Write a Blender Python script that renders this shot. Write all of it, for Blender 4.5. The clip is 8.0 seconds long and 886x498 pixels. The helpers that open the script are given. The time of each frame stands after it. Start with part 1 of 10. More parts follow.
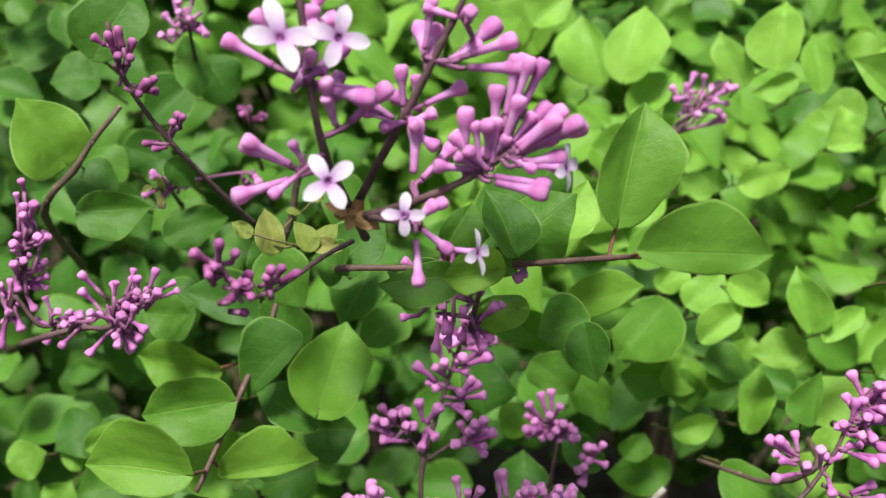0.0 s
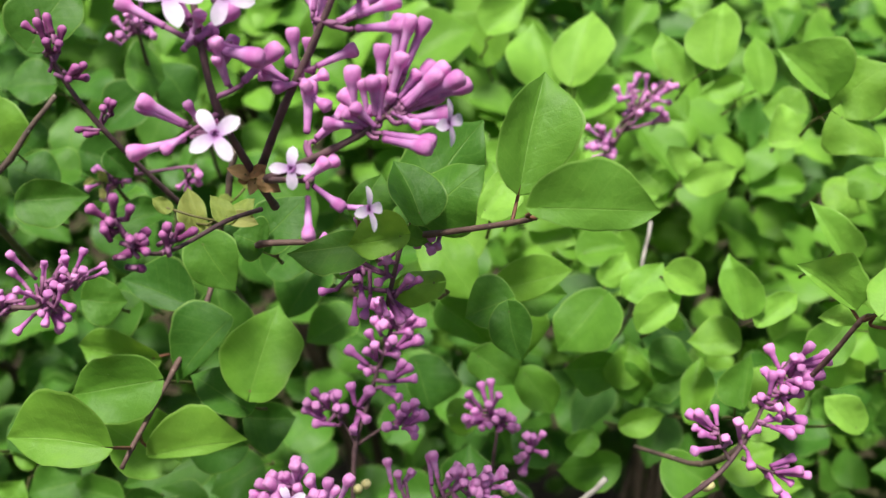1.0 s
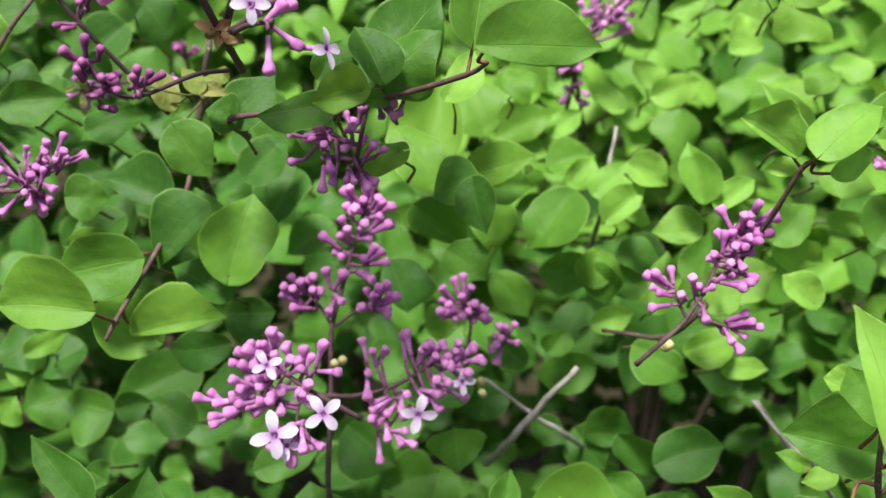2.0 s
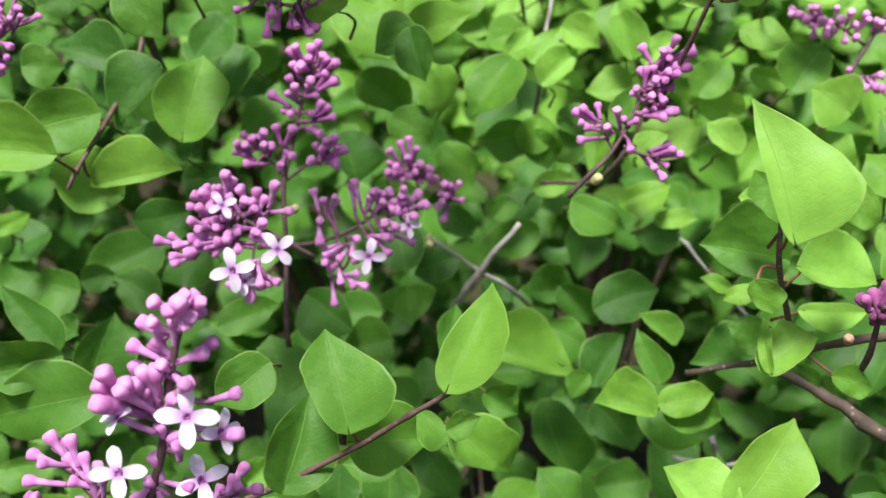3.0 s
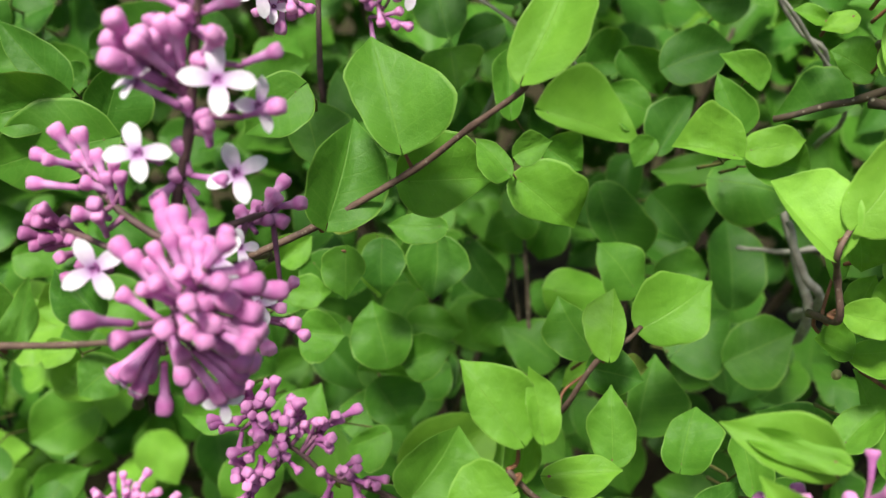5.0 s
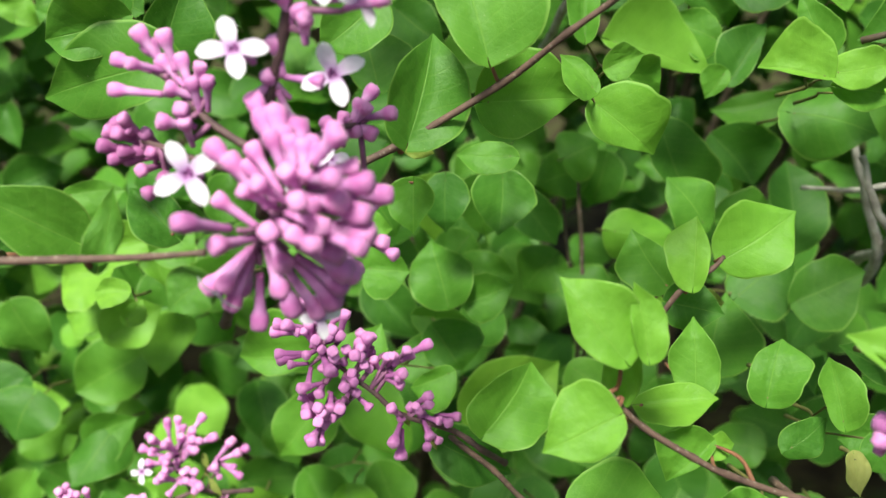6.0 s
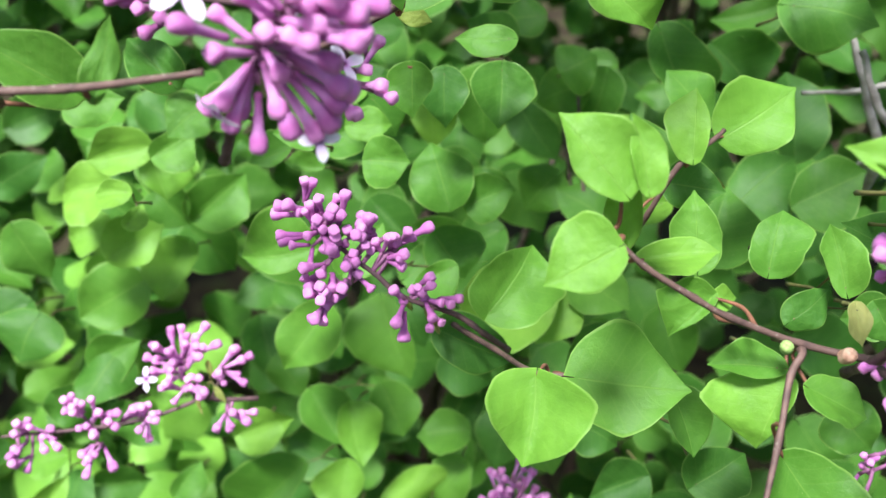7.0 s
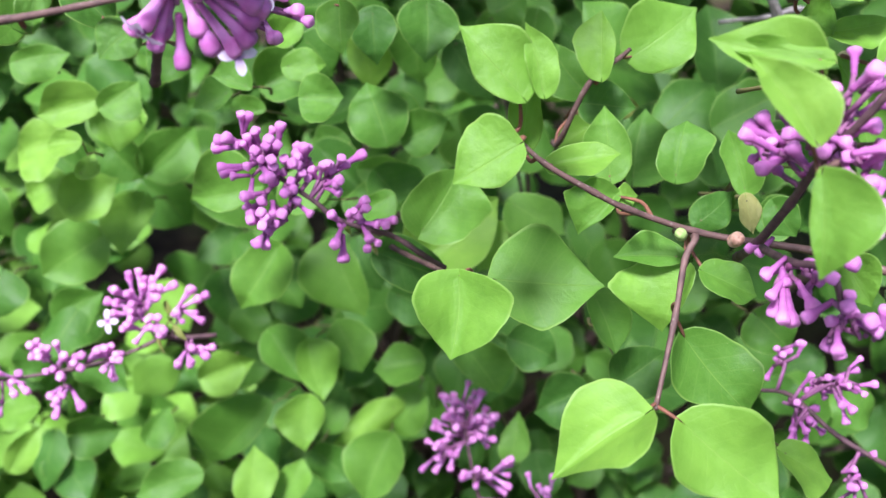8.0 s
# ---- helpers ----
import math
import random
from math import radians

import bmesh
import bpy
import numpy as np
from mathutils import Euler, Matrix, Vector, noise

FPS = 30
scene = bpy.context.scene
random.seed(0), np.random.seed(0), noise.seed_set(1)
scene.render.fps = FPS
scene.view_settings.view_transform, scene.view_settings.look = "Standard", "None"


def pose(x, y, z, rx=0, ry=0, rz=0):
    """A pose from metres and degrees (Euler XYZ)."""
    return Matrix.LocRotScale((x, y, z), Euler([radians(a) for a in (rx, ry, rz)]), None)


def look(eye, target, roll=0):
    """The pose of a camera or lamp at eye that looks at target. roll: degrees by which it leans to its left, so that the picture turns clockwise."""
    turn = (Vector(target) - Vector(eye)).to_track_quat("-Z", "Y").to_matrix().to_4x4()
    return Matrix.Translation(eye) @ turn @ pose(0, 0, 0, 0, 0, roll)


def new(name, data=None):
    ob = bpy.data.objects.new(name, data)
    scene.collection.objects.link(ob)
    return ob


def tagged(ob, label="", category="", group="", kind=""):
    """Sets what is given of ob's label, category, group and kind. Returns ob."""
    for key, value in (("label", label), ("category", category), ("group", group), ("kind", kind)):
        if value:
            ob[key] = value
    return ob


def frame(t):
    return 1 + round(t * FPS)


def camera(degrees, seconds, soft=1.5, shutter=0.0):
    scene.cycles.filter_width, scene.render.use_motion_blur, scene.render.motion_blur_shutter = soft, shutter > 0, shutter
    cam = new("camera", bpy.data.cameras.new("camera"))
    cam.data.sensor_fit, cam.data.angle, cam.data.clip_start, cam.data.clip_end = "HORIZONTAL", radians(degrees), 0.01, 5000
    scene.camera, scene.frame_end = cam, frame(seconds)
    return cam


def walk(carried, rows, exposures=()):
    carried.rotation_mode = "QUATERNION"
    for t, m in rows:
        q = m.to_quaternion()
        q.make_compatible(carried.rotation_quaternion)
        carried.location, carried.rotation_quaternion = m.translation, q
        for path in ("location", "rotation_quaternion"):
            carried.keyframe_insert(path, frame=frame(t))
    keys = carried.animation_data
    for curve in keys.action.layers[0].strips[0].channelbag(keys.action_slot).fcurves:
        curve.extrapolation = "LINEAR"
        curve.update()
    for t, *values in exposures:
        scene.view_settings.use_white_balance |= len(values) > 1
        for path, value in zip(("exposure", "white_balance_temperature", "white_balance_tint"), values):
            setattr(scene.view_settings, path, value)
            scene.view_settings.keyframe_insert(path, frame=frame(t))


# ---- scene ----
cam = camera(48.16, 8.0, soft=1.4)
cam.data.dof.use_dof, cam.data.dof.focus_distance, cam.data.dof.aperture_fstop = True, 0.245, 17
PATH = [
    (0, (0.03743, 0.11157, 1.15274), (0.01782, 0.46787, 0.97201), 5.14),
    (0.5, (0.05700, 0.12056, 1.14193), (0.03348, 0.48229, 0.97283), 4.70),
    (1, (0.06372, 0.10131, 1.14075), (0.03910, 0.46464, 0.97526), 4.36),
    (1.2, (0.06660, 0.09497, 1.13836), (0.04109, 0.45956, 0.97582), 4.19),
    (2.3, (0.07922, 0.06231, 1.10588), (0.05870, 0.42460, 0.93759), 2.27),
    (2.5, (0.08057, 0.05205, 1.10374), (0.06258, 0.41293, 0.93214), 2.00),
    (3, (0.08648, 0.04243, 1.09040), (0.07831, 0.39879, 0.90891), 1.76),
    (3.5, (0.08894, 0.03203, 1.07971), (0.08899, 0.38270, 0.88726), 1.32),
    (4, (0.07951, 0.03324, 1.06827), (0.07913, 0.37916, 0.86743), 1.35),
    (4.5, (0.07497, 0.04461, 1.04588), (0.06976, 0.38371, 0.83378), 1.15),
    (4.7, (0.07772, 0.04950, 1.04062), (0.06878, 0.38540, 0.82362), 1.02),
    (5.8, (0.06104, 0.05499, 1.02371), (0.04420, 0.38203, 0.79400), 0.20),
    (6, (0.05858, 0.05394, 1.01983), (0.04135, 0.37946, 0.78802), -0.05),
    (6.5, (0.05536, 0.04582, 1.00710), (0.03752, 0.36916, 0.77229), -0.49),
    (7, (0.05978, 0.03703, 0.99614), (0.04166, 0.35894, 0.75940), -1.05),
    (7.5, (0.06841, 0.02057, 0.99558), (0.05262, 0.34024, 0.75566), -2.09),
    (8, (0.07206, 0.01228, 0.99600), (0.06475, 0.32756, 0.74994), -2.81),
]
walk(cam, [(t, look(eye, target, roll)) for t, eye, target, roll in PATH], [(0, 0.57, 6550, 8), (1.2, 0.58, 6550, 8), (2.5, 0.73, 6250, 12), (3.0, 0.74, 6300, 10), (3.5, 0.65, 6400, 7), (4.5, 0.6, 6900, -1), (6.0, 0.91, 6800, -7), (6.5, 1.11, 6400, -6), (7, 1.23, 5950, 9), (8, 1.15, 5700, 25)])
SKY, SUN, MASS = 0.075, 4.7, 5000

# ---- sky and sun: bright overcast daylight ----
world = bpy.data.worlds.new("overcast_sky")
scene.world = world
world.use_nodes = True
wn = world.node_tree.nodes
sky = wn.new("ShaderNodeTexSky")
sky.sky_type, sky.sun_disc = "NISHITA", False
sky.sun_elevation, sky.sun_rotation = radians(67), radians(208)
sky.air_density, sky.dust_density, sky.ozone_density = 1.0, 4.0, 0.6
wn["Background"].inputs["Strength"].default_value = SKY
world.node_tree.links.new(sky.outputs[0], wn["Background"].inputs["Color"])
sun_data = bpy.data.lights.new("sun", "SUN")
sun_data.energy, sun_data.angle, sun_data.color = SUN, radians(12), (1.0, 0.97, 0.91)
sun = new("sun", sun_data)
sun.matrix_world = look((-0.9, -1.3, 6.0), (0.1, 0.6, 0.9))

rnd = random.Random(11)


# ---- materials ----
def ramp(nt, stops, fac):
    r = nt.nodes.new("ShaderNodeValToRGB")
    while len(r.color_ramp.elements) < len(stops):
        r.color_ramp.elements.new(0.5)
    for e, (p, c) in zip(r.color_ramp.elements, stops):
        e.position, e.color = p, (*c, 1)
    nt.links.new(fac, r.inputs[0])
    return r.outputs[0]


def math_node(nt, op, a, b=None, c=None):
    m = nt.nodes.new("ShaderNodeMath")
    m.operation = op
    for n, v in enumerate((a, b, c)):
        if v is None:
            continue
        if isinstance(v, (int, float)):
            m.inputs[n].default_value = v
        else:
            nt.links.new(v, m.inputs[n])
    return m.outputs[0]


def mix_color(nt, fac, a, b, kind="MIX"):
    m = nt.nodes.new("ShaderNodeMix")
    m.data_type, m.blend_type = "RGBA", kind
    for n, v in ((0, fac), (6, a), (7, b)):
        if isinstance(v, (int, float)):
            m.inputs[n].default_value = v
        elif isinstance(v, tuple):
            m.inputs[n].default_value = (*v, 1)
        else:
            nt.links.new(v, m.inputs[n])
    return m.outputs[2]


def noise_node(nt, scale, detail=3.0, coord="Object"):
    tc = nt.nodes.new("ShaderNodeTexCoord")
    n = nt.nodes.new("ShaderNodeTexNoise")
    n.inputs["Scale"].default_value, n.inputs["Detail"].default_value = scale, detail
    nt.links.new(tc.outputs[coord], n.inputs["Vector"])
    return n.outputs["Fac"]


def start(name):
    m = bpy.data.materials.new(name)
    m.use_nodes = True
    return m, m.node_tree, m.node_tree.nodes["Principled BSDF"]


def leaf_material(name, stops, glow, island=False, share=0.32):
    """A lilac leaf: green of varying age, paler midrib, side veins and rim, light shining through."""
    m, nt, p = start(name)
    if island:
        pick = nt.nodes.new("ShaderNodeNewGeometry").outputs["Random Per Island"]
    else:
        pick = nt.nodes.new("ShaderNodeObjectInfo").outputs["Random"]
    base = ramp(nt, stops, pick)
    uv = nt.nodes.new("ShaderNodeUVMap")
    sep = nt.nodes.new("ShaderNodeSeparateXYZ")
    nt.links.new(uv.outputs[0], sep.inputs[0])
    across = math_node(nt, "ABSOLUTE", math_node(nt, "MULTIPLY_ADD", sep.outputs[0], 2.0, -1.0))
    along = sep.outputs[1]
    rib = math_node(nt, "SUBTRACT", 1.0, math_node(nt, "SMOOTH_MIN", math_node(nt, "MULTIPLY", across, 30.0), 1.0, 0.3))
    wave = math_node(nt, "FRACT", math_node(nt, "MULTIPLY", math_node(nt, "MULTIPLY_ADD", across, -0.26, along), 6.0))
    line = math_node(nt, "ABSOLUTE", math_node(nt, "SUBTRACT", wave, 0.5))
    vein = math_node(nt, "SUBTRACT", 1.0, math_node(nt, "MINIMUM", math_node(nt, "MULTIPLY", line, 11.0), 1.0))
    rim = math_node(nt, "MAXIMUM", math_node(nt, "MULTIPLY_ADD", across, 16.0, -15.0), 0.0)
    lines = math_node(nt, "MAXIMUM", math_node(nt, "MULTIPLY", rib, 0.30), math_node(nt, "MULTIPLY", vein, 0.08))
    lines = math_node(nt, "MAXIMUM", lines, math_node(nt, "MULTIPLY", rim, 0.6))
    if not island:
        tc = nt.nodes.new("ShaderNodeTexCoord")
        net = nt.nodes.new("ShaderNodeTexVoronoi")
        net.feature = "DISTANCE_TO_EDGE"
        net.inputs["Scale"].default_value = 17.0
        nt.links.new(tc.outputs["Object"], net.inputs["Vector"])
        mesh_vein = math_node(nt, "SUBTRACT", 1.0, math_node(nt, "MINIMUM", math_node(nt, "MULTIPLY", net.outputs["Distance"], 9.0), 1.0))
        lines = math_node(nt, "MAXIMUM", lines, math_node(nt, "MULTIPLY", mesh_vein, 0.045))
    blot = noise_node(nt, 3.2 if not island else 80.0, 3.0)
    tone = ramp(nt, [(0.3, (0.84, 0.87, 0.82)), (0.7, (1.12, 1.09, 1.06))], blot)
    base = mix_color(nt, 1.0, base, tone, "MULTIPLY")
    base = mix_color(nt, lines, base, (0.25, 0.40, 0.09))
    if not island:
        fleck = nt.nodes.new("ShaderNodeTexVoronoi")
        fleck.inputs["Scale"].default_value = 7.0
        nt.links.new(tc.outputs["Object"], fleck.inputs["Vector"])
        size = math_node(nt, "MULTIPLY", blot, 0.075)
        spot = math_node(nt, "LESS_THAN", fleck.outputs["Distance"], size)
        base = mix_color(nt, math_node(nt, "MULTIPLY", spot, 0.35), base, (0.36, 0.40, 0.22))
    nt.links.new(base, p.inputs["Base Color"])
    fine = noise_node(nt, 60.0 if not island else 900.0, 2.0)
    nt.links.new(math_node(nt, "MULTIPLY_ADD", blot, 0.25, 0.40), p.inputs["Roughness"])
    p.inputs["Specular IOR Level"].default_value = 0.26
    bump = nt.nodes.new("ShaderNodeBump")
    bump.inputs["Strength"].default_value, bump.inputs["Distance"].default_value = 0.6, 0.0014
    height = math_node(nt, "MULTIPLY_ADD", lines, -0.45, math_node(nt, "MULTIPLY_ADD", fine, 0.08, blot))
    nt.links.new(height, bump.inputs["Height"])
    nt.links.new(bump.outputs[0], p.inputs["Normal"])
    tr = nt.nodes.new("ShaderNodeBsdfTranslucent")
    nt.links.new(mix_color(nt, 1.0, base, glow, "MULTIPLY"), tr.inputs["Color"])
    mx = nt.nodes.new("ShaderNodeMixShader")
    mx.inputs[0].default_value = share
    nt.links.new(p.outputs[0], mx.inputs[1])
    nt.links.new(tr.outputs[0], mx.inputs[2])
    nt.links.new(mx.outputs[0], nt.nodes["Material Output"].inputs["Surface"])
    return m


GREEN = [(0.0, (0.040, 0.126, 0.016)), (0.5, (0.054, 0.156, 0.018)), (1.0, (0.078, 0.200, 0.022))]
# Lighter, yellower green for the sunlit leaf mass: sunlight put into the colour.
SUNLIT_GREEN = [(0.0, (0.088, 0.215, 0.024)), (0.5, (0.132, 0.298, 0.033)), (1.0, (0.190, 0.385, 0.050))]
FRESH = [(0.0, (0.110, 0.262, 0.026)), (1.0, (0.176, 0.350, 0.042))]
leaf_green = leaf_material("lilac_leaf_green", GREEN, (2.3, 2.0, 1.3))
leaf_fresh = leaf_material("lilac_leaf_fresh", FRESH, (2.0, 1.7, 1.2))
# Young leaves, and others with the upper right's direct light painted in.
leaf_bright = leaf_material("lilac_leaf_young_lit", [(0.0, (0.165, 0.365, 0.044)), (1.0, (0.240, 0.460, 0.068))], (1.8, 1.6, 1.2))
leaf_mid = leaf_material("lilac_leaf_mid", [(0.0, (0.072, 0.194, 0.021)), (1.0, (0.108, 0.252, 0.029))], (2.2, 1.9, 1.3))
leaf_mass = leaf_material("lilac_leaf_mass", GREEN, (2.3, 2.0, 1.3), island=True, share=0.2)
leaf_mass_sunlit = leaf_material("lilac_leaf_mass_sunlit", SUNLIT_GREEN, (2.0, 1.8, 1.2), island=True, share=0.25)
leaf_yellow = leaf_material("lilac_bract_yellow", [(0.0, (0.20, 0.26, 0.05)), (1.0, (0.30, 0.30, 0.10))], (1.6, 1.4, 1.0))

dry_leaf = leaf_material("dry_bract_leaf", [(0.0, (0.24, 0.12, 0.05)), (1.0, (0.42, 0.26, 0.13))], (1.2, 1.1, 1.0))


def flower_material(name, stops, rough=0.6, share=0.15, vary=1.0):
    """Soft petal tissue, darker at the foot of the tube and paler at its end."""
    m, nt, p = start(name)
    uv = nt.nodes.new("ShaderNodeUVMap")
    sep = nt.nodes.new("ShaderNodeSeparateXYZ")
    nt.links.new(uv.outputs[0], sep.inputs[0])
    base = ramp(nt, stops, sep.outputs[1])
    rand = nt.nodes.new("ShaderNodeObjectInfo").outputs["Random"]
    tone = ramp(nt, [(0.0, (0.76, 0.68, 0.77)), (0.5, (1.0, 1.0, 1.0)), (1.0, (1.18, 1.24, 1.17))], rand)
    base = mix_color(nt, vary, base, tone, "MULTIPLY")
    grain = ramp(nt, [(0.32, (0.82, 0.77, 0.83)), (0.68, (1.12, 1.14, 1.10))], noise_node(nt, 4.5, 4.0))
    base = mix_color(nt, 0.3 + 0.7 * vary, base, grain, "MULTIPLY")
    nt.links.new(base, p.inputs["Base Color"])
    p.inputs["Roughness"].default_value = rough
    p.inputs["Specular IOR Level"].default_value = 0.25
    p.inputs["Sheen Weight"].default_value = 0.15
    tr = nt.nodes.new("ShaderNodeBsdfTranslucent")
    nt.links.new(base, tr.inputs["Color"])
    mx = nt.nodes.new("ShaderNodeMixShader")
    mx.inputs[0].default_value = share
    nt.links.new(p.outputs[0], mx.inputs[1])
    nt.links.new(tr.outputs[0], mx.inputs[2])
    nt.links.new(mx.outputs[0], nt.nodes["Material Output"].inputs["Surface"])
    return m


BUD = {
    "light": flower_material("bud_light", [(0.0, (0.22, 0.06, 0.16)), (0.07, (0.46, 0.16, 0.40)), (0.30, (0.59, 0.24, 0.55)), (0.60, (0.74, 0.38, 0.71)), (0.76, (0.63, 0.20, 0.53)), (1.0, (0.76, 0.34, 0.66))], share=0.28),
    "mid": flower_material("bud_mid", [(0.0, (0.18, 0.04, 0.12)), (0.09, (0.34, 0.09, 0.29)), (0.50, (0.46, 0.145, 0.41)), (0.72, (0.58, 0.18, 0.50)), (0.97, (0.72, 0.29, 0.63))], share=0.24),
    "rose": flower_material("bud_rose", [(0.0, (0.20, 0.05, 0.14)), (0.07, (0.38, 0.11, 0.32)), (0.30, (0.56, 0.21, 0.50)), (0.60, (0.68, 0.31, 0.64)), (0.76, (0.57, 0.17, 0.47)), (1.0, (0.70, 0.28, 0.59))], share=0.24),
    "plum": flower_material("bud_plum", [(0.0, (0.14, 0.03, 0.09)), (0.10, (0.25, 0.06, 0.19)), (0.55, (0.36, 0.10, 0.29)), (0.80, (0.40, 0.115, 0.32)), (1.0, (0.56, 0.21, 0.47))], share=0.22),
    "dark": flower_material("bud_dark", [(0.0, (0.12, 0.025, 0.07)), (0.3, (0.21, 0.045, 0.15)), (0.8, (0.32, 0.075, 0.24)), (1.0, (0.46, 0.15, 0.37))], share=0.2),
}
petal_material = flower_material("petal_white_violet", [(0.0, (0.38, 0.15, 0.42)), (0.14, (0.60, 0.40, 0.67)), (0.42, (0.75, 0.62, 0.80)), (0.75, (0.82, 0.74, 0.86)), (1.0, (0.84, 0.78, 0.88))], 0.55, 0.35, 0.12)
throat_material = flower_material("flower_throat", [(0.0, (0.30, 0.08, 0.26)), (0.8, (0.55, 0.25, 0.55)), (1.0, (0.16, 0.03, 0.15))])


def bark_material(name, dark, light, scale, speck=0.0):
    m, nt, p = start(name)
    n = noise_node(nt, scale, 6.0)
    base = ramp(nt, [(0.3, dark), (0.7, light)], n)
    if speck:
        v = nt.nodes.new("ShaderNodeTexVoronoi")
        v.inputs["Scale"].default_value = scale * 2.2
        tc = nt.nodes.new("ShaderNodeTexCoord")
        nt.links.new(tc.outputs["Object"], v.inputs["Vector"])
        dot = math_node(nt, "LESS_THAN", v.outputs["Distance"], 0.2)
        base = mix_color(nt, math_node(nt, "MULTIPLY", dot, speck), base, (0.42, 0.36, 0.30))
    nt.links.new(base, p.inputs["Base Color"])
    p.inputs["Roughness"].default_value = 0.7
    bump = nt.nodes.new("ShaderNodeBump")
    bump.inputs["Strength"].default_value, bump.inputs["Distance"].default_value = 0.6, 0.0008
    nt.links.new(n, bump.inputs["Height"])
    nt.links.new(bump.outputs[0], p.inputs["Normal"])
    return m


twig_red = bark_material("twig_red_brown", (0.062, 0.034, 0.028), (0.135, 0.078, 0.062), 260.0, 0.2)
petiole = bark_material("leaf_stalk", (0.080, 0.075, 0.022), (0.14, 0.13, 0.035), 300.0)
petiole_red = bark_material("leaf_stalk_red", (0.11, 0.042, 0.026), (0.23, 0.095, 0.05), 300.0)
stalk_plum = bark_material("stalk_plum", (0.050, 0.027, 0.030), (0.118, 0.062, 0.066), 300.0)
stalk_violet = bark_material("stalk_violet", (0.15, 0.050, 0.11), (0.29, 0.11, 0.23), 300.0)
bark_brown = bark_material("bark_brown", (0.045, 0.030, 0.022), (0.125, 0.085, 0.062), 160.0, 0.5)
bark_grey = bark_material("bark_grey", (0.16, 0.14, 0.125), (0.40, 0.37, 0.335), 180.0)


# ---- mesh helpers ----
def finish(name, bm, material):
    me = bpy.data.meshes.new(name)
    bm.to_mesh(me)
    bm.free()
    me.materials.append(material)
    for poly in me.polygons:
        poly.use_smooth = True
    return me


def put(name, me, parent, m, label=""):
    """Links a mesh as one part under a thing or part, at the world pose m."""
    ob = new(name, me)
    ob.parent = parent
    ob.matrix_parent_inverse = parent.matrix_world.inverted() if parent.parent is None else (parent.parent.matrix_world @ parent.matrix_parent_inverse @ parent.matrix_basis).inverted()
    ob.matrix_basis = m
    if label:
        ob["label"] = label
    return ob


def root(name, place, label, category, group="", kind=""):
    ob = new(name)
    ob.empty_display_size = 0.01
    ob.matrix_world = Matrix.Translation(place)
    return tagged(ob, label, category, group, kind)


def smooth_line(pts, steps=5):
    """Catmull-Rom points through pts."""
    p = [Vector(q) for q in pts]
    p = [p[0] * 2 - p[1], *p, p[-1] * 2 - p[-2]]
    line = []
    for a, b, c, d in zip(p, p[1:], p[2:], p[3:]):
        for k in range(steps):
            t = k / steps
            line.append(0.5 * (2 * b + (c - a) * t + (2 * a - 5 * b + 4 * c - d) * t * t + (3 * b - a - 3 * c + d) * t ** 3))
    line.append(p[-2])
    return line


def tube(bm, line, r0, r1, sides=6, knot=0.0):
    """A tapering round stem along a line of points, with swollen nodes where knot is set."""
    rings = []
    side = None
    for k, c in enumerate(line):
        ahead = (line[min(k + 1, len(line) - 1)] - line[max(k - 1, 0)]).normalized()
        if side is None:
            side = ahead.orthogonal().normalized()
        side = (side - ahead * side.dot(ahead)).normalized()
        up = ahead.cross(side)
        r = r0 + (r1 - r0) * k / (len(line) - 1)
        r *= 1 + (knot if k % 5 == 0 else 0) + 0.06 * math.sin(k * 2.4 + c.x * 900)
        rings.append([bm.verts.new(c + (side * math.cos(a) + up * math.sin(a)) * r) for a in (2 * math.pi * j / sides for j in range(sides))])
    for a, b in zip(rings, rings[1:]):
        for j in range(sides):
            bm.faces.new((a[j], a[(j + 1) % sides], b[(j + 1) % sides], b[j]))
    bm.faces.new(rings[-1])
    bm.faces.new(rings[0][::-1])


# ---- leaf shapes ----
def half_width(s, wide, point=1.75):
    """Half the width of a broad ovate leaf, widest at wide, with a short drawn-out tip; s runs from stalk to tip."""
    if s < wide:
        return 0.5 * max(0.0, 1 - ((wide - s) / wide) ** 2.5) ** 0.52
    q = (s - wide) / (1 - wide)
    return 0.5 * (1 - q ** point) * (1 - 0.45 * q ** 6)


